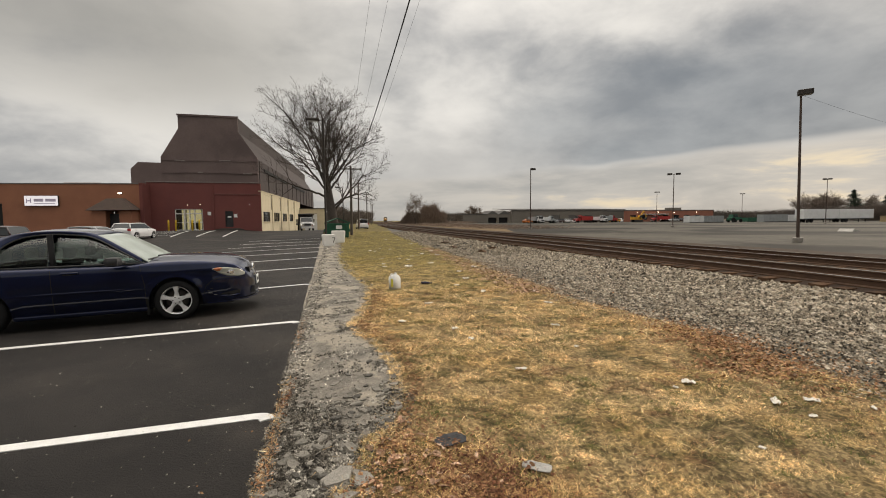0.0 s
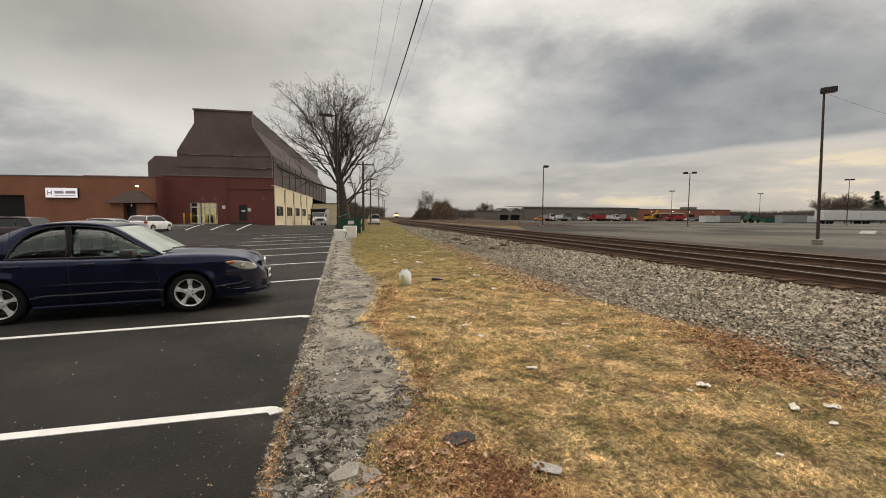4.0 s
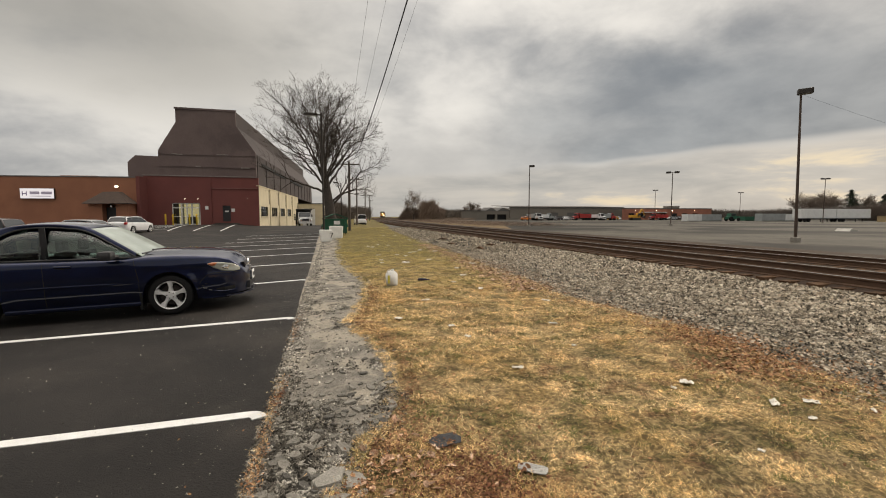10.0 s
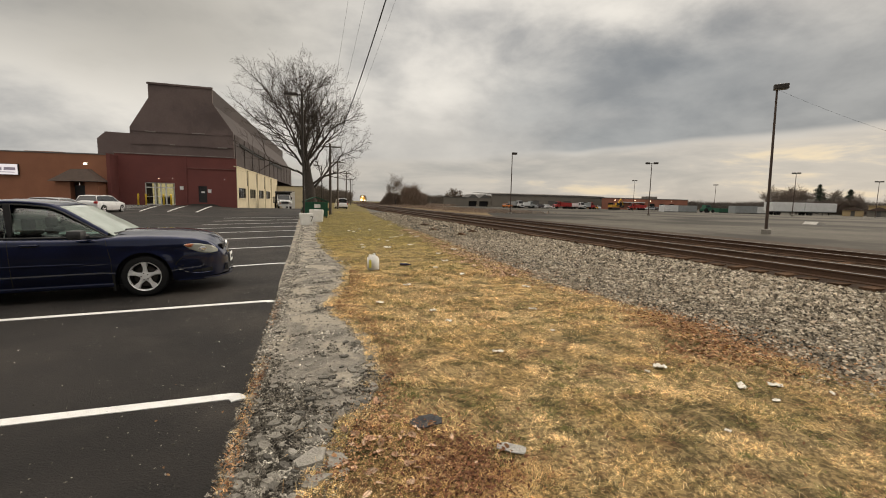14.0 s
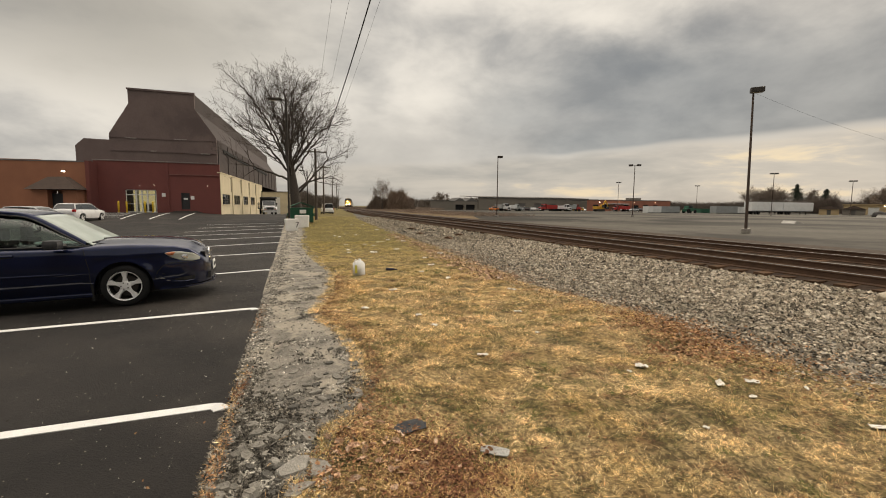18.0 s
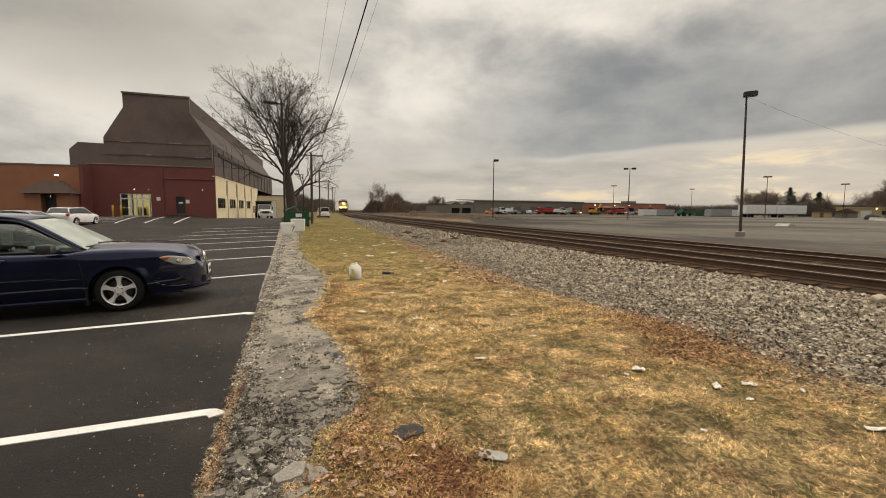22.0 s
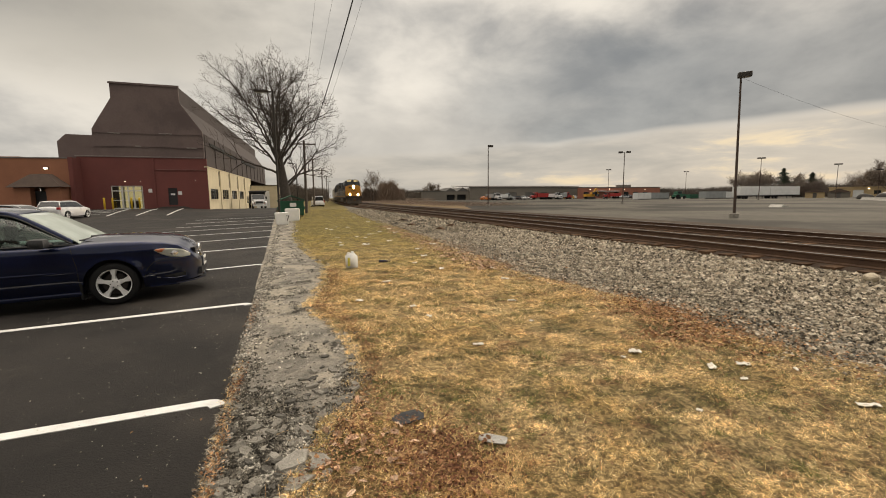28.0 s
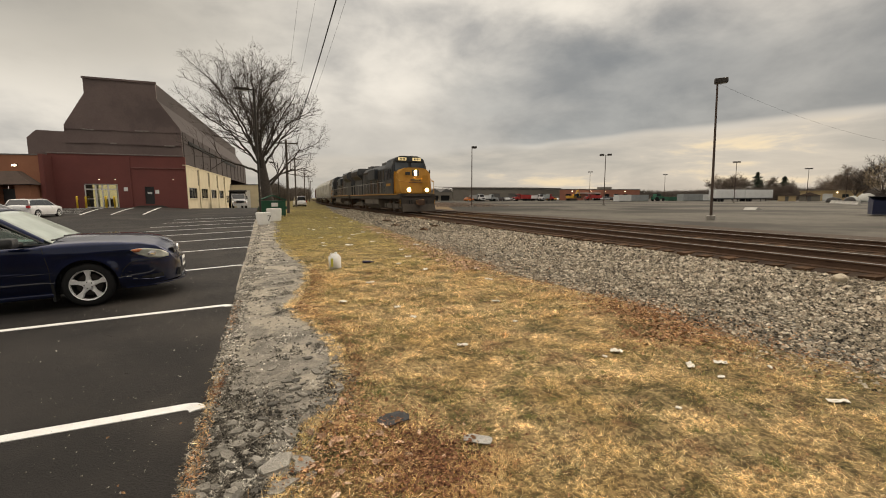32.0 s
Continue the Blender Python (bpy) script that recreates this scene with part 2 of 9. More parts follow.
HALL_ROOF = surface("dark_brown_roofing", (0.048, 0.036, 0.034), (0.072, 0.055, 0.052), 0.35, 0.85, bump=0.3, grain=6, c=(0.035, 0.027, 0.026), patch=0.6)
SHINGLE = surface("brown_shingles", (0.06, 0.04, 0.032), (0.10, 0.07, 0.055), 2, 0.9, bump=0.7, grain=14)
STEEL_DARK = surface("dark_bronze_steel", (0.035, 0.030, 0.026), (0.06, 0.05, 0.043), 3, 0.6, metal=0.4, bump=0.1)
STEEL_RUST = surface("rust_stained_steel", (0.060, 0.042, 0.034), (0.105, 0.072, 0.056), 1.5, 0.7, metal=0.3, bump=0.2)
CONCRETE = surface("concrete", (0.36, 0.35, 0.32), (0.50, 0.48, 0.44), 2, 0.9, bump=0.4, grain=30, c=(0.27, 0.25, 0.22), patch=0.5)
WHITE_PAINT = surface("white_paint", (0.72, 0.72, 0.70), (0.84, 0.84, 0.82), 3, 0.6, bump=0.1, c=(0.5, 0.49, 0.46), patch=0.3)
YELLOW = surface("yellow_paint", (0.78, 0.50, 0.03), (0.88, 0.60, 0.06), 3, 0.5, bump=0.1)
GREEN = surface("green_paint", (0.008, 0.075, 0.042), (0.014, 0.11, 0.06), 2, 0.55, bump=0.15, c=(0.02, 0.05, 0.03), patch=0.4)
WOOD_POLE = surface("weathered_pole", (0.075, 0.060, 0.048), (0.14, 0.115, 0.095), 4, 0.9, bump=0.5, grain=25)
BARK = surface("bark", (0.048, 0.039, 0.033), (0.095, 0.078, 0.066), 5, 0.95, bump=0.8, grain=22)
TWIG = surface("twigs", (0.052, 0.041, 0.034), (0.085, 0.067, 0.056), 5, 0.95, bump=0.0)
BLACK = surface("black_rubber", (0.008, 0.008, 0.008), (0.014, 0.014, 0.014), 8, 0.85, bump=0.15, spec=0.25)
PLASTIC = surface("black_plastic", (0.016, 0.016, 0.017), (0.028, 0.028, 0.03), 10, 0.55, bump=0.1)
DARK = surface("dark_inside", (0.008, 0.008, 0.009), (0.016, 0.016, 0.016), 3, 0.9, bump=0.0)
ALLOY = surface("alloy", (0.74, 0.74, 0.73), (0.82, 0.82, 0.81), 8, 0.35, metal=0.3, bump=0.03)
CHROME = surface("chrome", (0.7, 0.7, 0.7), (0.8, 0.8, 0.8), 8, 0.2, metal=1.0, bump=0.0)
PANE = glass("window_pane", (0.02, 0.025, 0.028))
CAR_GLASS = glass("car_glass", (0.05, 0.065, 0.06), 0.02, 0.99, 1.5)
# last value: how much painted sky sheen whitens the windscreen
WINDSCREEN = glass("sheen_windscreen", (0.05, 0.065, 0.06), 0.03, 0.98, 1.7, 0.36)
LENS = glass("clear_lens", (0.40, 0.41, 0.36), 0.12, 0.08)
AMBER = surface("amber_lens", (0.45, 0.13, 0.05), (0.52, 0.18, 0.08), 20, 0.3, bump=0.0)
RED_LENS = surface("red_lens", (0.35, 0.01, 0.012), (0.45, 0.015, 0.02), 20, 0.3, bump=0.0)


def ground_shades(name, cols, scale, island, rough=0.9, far=None, fleck=0.9, bump=0.0, dark=1.0, hues=None):
    """Blades, chips or thatch: a patchwork of colours by place, each piece a little different."""
    m = bpy.data.materials.new(name)
    m.use_nodes = True
    n = Nodes(m.node_tree)
    co = n.add("ShaderNodeTexCoord").outputs["Object"]
    a = n.noise(co, scale, 4, 0.6, 0.3)
    b = n.noise(co, scale * 1.9, 7, 0.74, 0.2)
    tiny = n.noise(co, scale * 26, 4, 0.7, 0.2)
    mid = n.noise(co, scale * 9, 3, 0.6, 0.2)
    col = n.mix(n.smooth(a, 0.34, 0.62), cols[0], cols[1])
    col = n.mix(n.math("MULTIPLY", n.smooth(b, 0.47, 0.60), 0.9), col, cols[2])
    if len(cols) > 3:
        off = n.add("ShaderNodeVectorMath")
        off.inputs[1].default_value = (17.3, 5.1, 2.0)
        n.link(co, off.inputs[0])
        col = n.mix(n.math("MULTIPLY", n.smooth(n.noise(off.outputs[0], scale * 2.3, 7, 0.78, 0.4), 0.51, 0.66), 0.85), col, cols[3])
    if far:
        sp = n.add("ShaderNodeSeparateXYZ")
        n.link(co, sp.inputs[0])
        col = n.mix(n.math("MULTIPLY", n.smooth(n.math("ADD", sp.outputs[1], n.math("MULTIPLY", a, 6.0)), 7.0, 22.0), 0.88), col, far)
    r = n.add("ShaderNodeNewGeometry").outputs["Random Per Island"]
    if hues:
        # single blades of another colour, chosen by a second digit of the same number
        r2 = n.math("FRACT", n.math("MULTIPLY", r, 37.0))
        col = n.mix(n.math("MULTIPLY", n.math("LESS_THAN", r2, 0.30), 0.8), col, hues[0])
        col = n.mix(n.math("MULTIPLY", n.math("GREATER_THAN", r2, 0.88), 0.6), col, hues[1])
    k = n.math("MULTIPLY", n.math("ADD", 1.0 - island, n.math("MULTIPLY", r, 2 * island)), dark)
    if fleck:
        k = n.math("MULTIPLY", k, n.math("ADD", 1.0 - fleck * 0.6, n.math("MULTIPLY", n.smooth(n.math("ADD", n.math("MULTIPLY", tiny, 0.75), n.math("MULTIPLY", mid, 0.25)), 0.43, 0.57), fleck)))
    g = n.add("ShaderNodeCombineColor")
    for i in range(3):
        n.link(k, g.inputs[i])
    col = n.mix(1.0, col, g.outputs[0], "MULTIPLY")
    p = n.add("ShaderNodeBsdfPrincipled", Roughness=rough)
    p.inputs["Specular IOR Level"].default_value = 0.2
    n.link(col, p.inputs["Base Color"])
    if bump:
        bm = n.add("ShaderNodeBump", Strength=bump, Distance=0.02)
        n.link(n.noise(co, 90.0, 5, 0.7), bm.inputs["Height"])
        n.link(bm.outputs[0], p.inputs["Normal"])
    n.link(p.outputs[0], n.add("ShaderNodeOutputMaterial").inputs[0])
    return m


STRAWS = ((0.62, 0.425, 0.175), (0.80, 0.585, 0.29), (0.225, 0.19, 0.072), (0.36, 0.20, 0.10))
FAR_GREEN = (0.335, 0.270, 0.088)
# the blades' own colours, darkened to paint the shade between them
THATCH = ground_shades("shade_dark_thatch", STRAWS, 1.1, 0.0, 0.95, FAR_GREEN, 0.8, 1.0, 0.40)


# ---- shapes ----
def box(bm, x0, x1, y0, y1, z0, z1, bevel=0.0):
    v = [bm.verts.new(p) for p in ((x0, y0, z0), (x1, y0, z0), (x1, y1, z0), (x0, y1, z0), (x0, y0, z1), (x1, y0, z1), (x1, y1, z1), (x0, y1, z1))]
    f = [bm.faces.new([v[i] for i in q]) for q in ((3, 2, 1, 0), (4, 5, 6, 7), (0, 1, 5, 4), (1, 2, 6, 5), (2, 3, 7, 6), (3, 0, 4, 7))]
    if bevel:
        bmesh.ops.bevel(bm, geom=list({e for q in f for e in q.edges}), offset=bevel, segments=2, affect="EDGES", profile=0.6)
    return bm


def tube(bm, p, q, r0, r1=None, n=10, caps=True):
    """A tapered rod from p to q."""
    p, q = Vector(p), Vector(q)
    r1 = r0 if r1 is None else r1
    turn = (q - p).to_track_quat("Z", "Y").to_matrix()
    rings = []
    for c, r in ((p, r0), (q, r1)):
        rings.append([bm.verts.new(c + turn @ Vector((r * math.cos(2 * math.pi * i / n), r * math.sin(2 * math.pi * i / n), 0))) for i in range(n)])
    for i in range(n):
        bm.faces.new((rings[0][i], rings[0][(i + 1) % n], rings[1][(i + 1) % n], rings[1][i]))
    if caps:
        bm.faces.new(rings[0][::-1])
        bm.faces.new(rings[1])
    return bm


def prism(bm, poly, axis, a, b):
    """A flat outline pushed from a to b along an axis; poly gives the other two coordinates in x, y, z order."""
    def at(p, d):
        return (d, p[0], p[1]) if axis == "x" else (p[0], d, p[1]) if axis == "y" else (p[0], p[1], d)
    lo, hi = [bm.verts.new(at(p, a)) for p in poly], [bm.verts.new(at(p, b)) for p in poly]
    n = len(poly)
    for i in range(n):
        bm.faces.new((lo[i], lo[(i + 1) % n], hi[(i + 1) % n], hi[i]))
    bm.faces.new(lo[::-1])
    bm.faces.new(hi)
    bmesh.ops.recalc_face_normals(bm, faces=bm.faces)
    return bm


def lathe(bm, profile, n=20, axis="z", at=(0, 0, 0), caps=True):
    """A turned form; profile: (radius, height) along the axis."""
    rings = []
    for r, h in profile:
        ring = []
        for i in range(n):
            c, s = r * math.cos(2 * math.pi * i / n), r * math.sin(2 * math.pi * i / n)
            p = {"z": (c, s, h), "y": (c, h, s), "x": (h, c, s)}[axis]
            ring.append(bm.verts.new(Vector(p) + Vector(at)))
        rings.append(ring)
    for a, b in zip(rings, rings[1:]):
        for i in range(n):
            bm.faces.new((a[i], a[(i + 1) % n], b[(i + 1) % n], b[i]))
    if caps and profile[0][0] > 1e-4:
        bm.faces.new(rings[0])
    if caps and profile[-1][0] > 1e-4:
        bm.faces.new(rings[-1])
    bmesh.ops.recalc_face_normals(bm, faces=bm.faces)
    return bm


def mesh_of(name, bm, material, smooth=False):
    me = bpy.data.meshes.new(name)
    bm.to_mesh(me)
    bm.free()
    me.materials.append(material)
    if smooth:
        for p in me.polygons:
            p.use_smooth = True
    return me


def part(name, bm, material, parent, label="", smooth=False):
    ob = new(name, mesh_of(name, bm, material, smooth))
    ob.parent = parent
    if label:
        ob["label"] = label
    return ob


def solid(name, bm, material, label="", category="", kind="", group="", smooth=False, at=None):
    ob = new(name, mesh_of(name, bm, material, smooth))
    if at is not None:
        ob.matrix_basis = at
    return tagged(ob, label, category, group, kind)


def thing(name, at, label, category, group="", kind=""):
    ob = new(name)
    ob.matrix_basis = at
    return tagged(ob, label, category, group, kind)


def raw(name, verts, faces, material, smooth=False):
    me = bpy.data.meshes.new(name)
    me.from_pydata([tuple(v) for v in verts], [], [tuple(f) for f in faces])
    me.materials.append(material)
    if smooth:
        for p in me.polygons:
            p.use_smooth = True
    return me


B = bmesh.new


# ---- ground ----
def track_x(y):
    """The near track's centre line: straight past the camera, then a wide bend and a long straight."""
    d = min(max(y - 36.0, 0.0), 149.0)
    return 11.55 + 0.00042 * d * d + max(y - 185.0, 0.0) * 0.125


def track_turn(y):
    d = min(max(y - 36.0, 0.0), 149.0)
    return math.atan(2 * 0.00042 * d)


def lot_z(x, y):
    """The car park's level: flat, rising a little towards the buildings and falling along the long cream wall."""
    k = min(max((y - 26.0) / 31.0, 0.0), 1.0)
    k = k * k * (3 - 2 * k)
    side = min(max((x + 11.2) / 3.2, 0.0), 1.0)
    back = min(max((y - 62.0) / 35.0, 0.0), 1.0)
    fall = 0.025 * min(max(-x, 0.0), 6.0)
    return 0.5 * k * (1 - 0.55 * side) - back * 0.65 * side - fall * (1 - k)


def knots(table, y):
    """A smooth line through a few (y, x) knots."""
    if y <= table[0][0]:
        return table[0][1]
    for (a, p), (b, q) in zip(table, table[1:]):
        if y <= b:
            k = (y - a) / (b - a)
            return p + (q - p) * k * k * (3 - 2 * k)
    return table[-1][1]


def lot_edge(y):
    """Where the fresh asphalt of the car park ends: nearly straight, a little ragged."""
    return 0.045 - 0.0138 * y + 0.012 * noise.noise((y * 1.7, 3, 0)) + 0.008 * noise.noise((y * 7.0, 5, 0))


GRAVEL_LINE = ((-6.0, 5.25), (0.9, 5.12), (1.5, 4.95), (2.5, 4.98), (3.7, 5.12), (4.8, 4.91), (6.3, 4.72), (8.1, 4.92), (10.3, 5.02), (15.2, 5.34))
PATH_LINE = ((-6.0, 0.8), (0.9, 0.52), (1.45, 0.64), (1.75, 0.79), (2.0, 0.93), (2.7, 1.10), (3.3, 1.16), (4.36, 1.04), (5.0, 0.78), (6.1, 0.97), (7.0, 1.18), (9.1, 1.32), (11.4, 1.08), (14.0, 0.88), (17.0, 0.80), (28.0, 1.0))


def grass_edge(y):
    return knots(GRAVEL_LINE, y) + 0.10 * noise.noise((y * 2.1, 1, 0)) + 0.06 * noise.noise((y * 6.0, 2, 0)) + 0.00042 * max(y - 20.0, 0.0) ** 2 + max(0.0, y - 15.2) * 0.05


def path_edge(y):
    return knots(PATH_LINE, y) + 0.05 * noise.noise((y * 3.0, 8, 0)) + 0.03 * noise.noise((y * 9.0, 9, 0))


def sheet(name, x0, x1, y_steps, nx, height, material, label, category="ground"):
    """A ground sheet between two edges that are functions of y."""
    verts, faces = [], []
    for y in y_steps:
        a, b = x0(y), x1(y)
        for i in range(nx + 1):
            x = a + (b - a) * i / nx
            verts.append((x, y, height(x, y)))
    for j in range(len(y_steps) - 1):
        for i in range(nx):
            k = j * (nx + 1) + i
            faces.append((k, k + 1, k + nx + 2, k + nx + 1))
    return tagged(new(name, raw(name, verts, faces, material, True)), label, category, kind="structure")


def steps(a, b, first, grow):
    ys, d = [a], first
    while ys[-1] < b:
        ys.append(min(b, ys[-1] + d))
        d *= grow
    return ys


def bumps(x, y, s=1.0):
    return s * (0.035 * noise.noise((x * 0.7, y * 0.7, 0)) + 0.018 * noise.noise((x * 2.6, y * 2.6, 3)))


def lip(x, y):
    """The old pavement: broken, lumpy, sunk near the fresh asphalt."""
    d = max(0.0, x - lot_edge(y))
    return 0.010 - 0.028 * math.exp(-d / 0.10) + bumps(x, y, 0.9) * min(1.0, 3.0 / max(1.0, y * 0.25)) * min(1.0, d / 0.15)


def grass_z(x, y):
    return 0.02 + bumps(x, y, 1.2)


bm = B()
bmesh.ops.create_grid(bm, x_segments=40, y_segments=40, size=2600)
for v in bm.verts:
    v.co.z = -0.9
tagged(solid("ground", bm, FIELD), "dull brown winter ground reaching the horizon", "ground", kind="structure")

near = steps(-6.0, 135.0, 0.35, 1.035)
def lot_rows():
    """Across the car park: fine steps near its free edge, where the layer rolls over, and wide ones beyond."""
    verts, faces, ys = [], [], steps(-6.0, 40.0, 0.07, 1.012) + steps(40.0, 135.0, 3.0, 1.08)[1:]
    outs = [0.0, 0.012, 0.035, 0.07, 0.15, 0.4] + [1.0 + 1.2 * i for i in range(8)] + [11.0 + 4.2 * i for i in range(21)]
    drops = {0: 0.07, 1: 0.030, 2: 0.010, 3: 0.002}
    for y in ys:
        e = lot_edge(y) + 0.02
        for i, o in enumerate(outs):
            verts.append((e - o, y, lot_z(e - o, y) - drops.get(i, 0.0)))
    n = len(outs)
    for j in range(len(ys) - 1):
        for i in range(n - 1):
            k = j * n + i
            faces.append((k, k + n, k + n + 1, k + 1))
    return tagged(new("road", raw("road", verts, faces, ASPHALT, True)), "fresh black asphalt of the car park", "car park", kind="structure")


lot_rows()
sheet("pavement", lambda y: lot_edge(y) - 0.12, lambda y: path_edge(y) + 0.25, steps(-6.0, 34.0, 0.09, 1.02), 16,
      lambda x, y: lip(x, y) if x > lot_edge(y) - 0.02 else -0.05, OLD_ASPHALT, "strip of old crumbling grey asphalt beside the car park", "pavement")
RUBBLE_SOIL = surface("rubble_soil", (0.032, 0.028, 0.023), (0.15, 0.132, 0.107), 3.5, 0.95, bump=1.0, grain=60, c=(0.024, 0.021, 0.018), patch=0.6)
sheet("rubble_soil", lambda y: lot_edge(y) + 0.01, lambda y: path_edge(y) + 0.1, steps(-6.0, 2.75, 0.08, 1.0), 18,
      lambda x, y: lip(x, y) + 0.0015 - 0.02 * max(0.0, y - 2.2 + 0.6 * noise.noise((x * 2.4, y * 0.9, 7))) * 4, RUBBLE_SOIL, "dark crumbled soil of the broken pavement", "soil")
far = steps(-8.0, 760.0, 0.12, 1.025)
sheet("grass", lambda y: path_edge(y) if y < 34 else -0.4, lambda y: grass_edge(y) + 0.3, far, 30, grass_z, THATCH, "dry yellow winter grass strip beside the railway", "grass")
sheet("gravel", lambda y: grass_edge(y), lambda y: track_x(y) - 1.35, far, 14,
      lambda x, y: 0.06 * min(1, max(0, (x - grass_edge(y)) / 4.5)) + bumps(x, y, 0.8), BALLAST, "grey crushed stone ballast shoulder of the railway", "gravel")
sheet("track_bed", lambda y: track_x(y) - 1.45, lambda y: track_x(y) + 8.6, steps(-40.0, 760.0, 0.6, 1.03), 40, lambda x, y: 0.05 + 0.085 * min(1.0, max(0.0, (x - track_x(y) + 1.25) / 0.25)) + bumps(x, y, 0.25),
      TRACK_BED, "dark oily ballast bed of the railway tracks", "track bed")
sheet("far_lot", lambda y: track_x(y) + 8.4, lambda y: 330.0, steps(-60.0, 240.0, 2.0, 1.04), 30, lambda x, y: -0.02, FAR_LOT,
      "wide empty grey asphalt lot beyond the tracks", "car park")
VERGE = surface("dry_verge", (0.13, 0.092, 0.052), (0.21, 0.15, 0.085), 0.25, 0.95, bump=0.4, grain=4, c=(0.12, 0.10, 0.05), patch=0.6, spec=0.1)
sheet("verge", lambda y: track_x(y) + 8.3, lambda y: track_x(y) + 8.3 + 14.0 * min(1.0, max(0.02, (y - 42.0) / 40.0)), steps(42.0, 245.0, 1.0, 1.05), 8, lambda x, y: 0.02 + bumps(x * 0.3, y * 0.3, 2.0),
      VERGE, "dry brown verge between the tracks and the far lot", "ground")


# ---- buildings ----
FY = 60.0
SIDE = radians(3.3)


def wall_pose(x, y, turn=0.0):
    return Matrix.Translation((x, y, 0)) @ Matrix.Rotation(turn, 4, "Z")


def window_unit(parent, x0, x1, z0, z1, y, cols, rows, frame_mat, pane_mat, out_way=-1, d=0.08):
    """A window in a wall that faces -y: frame bars and panes."""
    bm = B()
    t = 0.06
    box(bm, x0, x0 + t, y - d, y + d, z0, z1)
    box(bm, x1 - t, x1, y - d, y + d, z0, z1)
    box(bm, x0 + t, x1 - t, y - d, y + d, z1 - t, z1)
    box(bm, x0 + t, x1 - t, y - d, y + d, z0, z0 + t)
    for i in range(1, cols):
        c = x0 + (x1 - x0) * i / cols
        box(bm, c - t / 2, c + t / 2, y - d * 0.7, y + d * 0.7, z0 + t, z1 - t)
    for i in range(1, rows):
        c = z0 + (z1 - z0) * i / rows
        box(bm, x0 + t, x1 - t, y - d * 0.6, y + d * 0.6, c - t / 2, c + t / 2)
    win = part("window", bm, frame_mat, parent)
    for i in range(cols):
        for j in range(rows):
            bm = B()
            a, b = x0 + (x1 - x0) * i / cols, x0 + (x1 - x0) * (i + 1) / cols
            e, f = z0 + (z1 - z0) * j / rows, z0 + (z1 - z0) * (j + 1) / rows
            box(bm, a + 0.02, b - 0.02, y - 0.012, y + 0.012, e + 0.02, f - 0.02)
            part("pane", bm, pane_mat, win)
    return win


def pierced_wall(bm, x0, x1, z0, z1, y0, y1, holes):
    """A wall along x with rectangular openings (x0, x1, z0, z1), in order along x."""
    xs = sorted({x0, x1, *(v for h in holes for v in h[:2])})
    zs = sorted({z0, z1, *(v for h in holes for v in h[2:])})
    def filled(i, k):
        if not (0 <= i < len(xs) - 1 and 0 <= k < len(zs) - 1):
            return False
        x, z = (xs[i] + xs[i + 1]) / 2, (zs[k] + zs[k + 1]) / 2
        return not any(a < x < b and lo < z < hi for a, b, lo, hi in holes)
    verts = {}
    def at(i, k, s):
        if (i, k, s) not in verts:
            verts[i, k, s] = bm.verts.new((xs[i], (y0, y1)[s], zs[k]))
        return verts[i, k, s]
    for i in range(len(xs) - 1):
        for k in range(len(zs) - 1):
            if not filled(i, k):
                continue
            bm.faces.new((at(i, k, 0), at(i + 1, k, 0), at(i + 1, k + 1, 0), at(i, k + 1, 0)))
            bm.faces.new((at(i, k + 1, 1), at(i + 1, k + 1, 1), at(i + 1, k, 1), at(i, k, 1)))
            for di, dk, (a, b), (c, d) in ((-1, 0, (0, 1), (0, 0)), (1, 0, (1, 0), (1, 1)), (0, -1, (0, 0), (1, 0)), (0, 1, (1, 1), (0, 1))):
                if not filled(i + di, k + dk):
                    bm.faces.new((at(i + a, k + b, 0), at(i + c, k + d, 0), at(i + c, k + d, 1), at(i + a, k + b, 1)))
    bmesh.ops.recalc_face_normals(bm, faces=bm.faces)
    return bm


FLASHING = surface("bare_flashing", (0.20, 0.17, 0.155), (0.34, 0.30, 0.28), 1.5, 0.7, bump=0.1, c=(0.12, 0.095, 0.09), patch=0.8)
FLASHING_RED = surface("worn_red_ledge", (0.17, 0.065, 0.058), (0.26, 0.12, 0.105), 1.5, 0.8, bump=0.2)
hall = thing("industrial_building", Matrix.Identity(4), "tall brown clad hall with red brick front and cream side", "building")
# red painted brick front with its openings
bm = pierced_wall(B(), -21.8, -8.6, -0.2, 6.55, FY, FY + 0.35, [(-18.83, -15.61, 0.5, 3.25), (-13.0, -12.05, 0.9, 2.95)])
front = part("wall", bm, BRICK_RED, hall, "dark red painted brick front wall")
bm = B()
box(bm, -21.9, -8.9, FY - 0.06, FY + 0.4, 6.55, 6.72)
part("coping", bm, CLADDING, hall)
bm = B()
box(bm, -14.45, -14.25, FY - 0.12, FY - 0.002, 0.2, 6.5)
part("downpipe", bm, BRICK_RED, hall)
# return of the red front against the lower wing
bm = B()
box(bm, -21.8, -21.45, FY - 2.2, FY - 0.003, -0.2, 6.3)
part("wall", bm, BRICK_RED, hall)
part("flashing", box(B(), -21.9, -8.85, FY - 0.075, FY - 0.062, 6.62, 6.70), FLASHING, hall, "pale metal flashing")
part("ledge", box(B(), -14.2, -8.7, FY - 0.09, FY - 0.002, 5.1, 5.2), FLASHING_RED, hall)
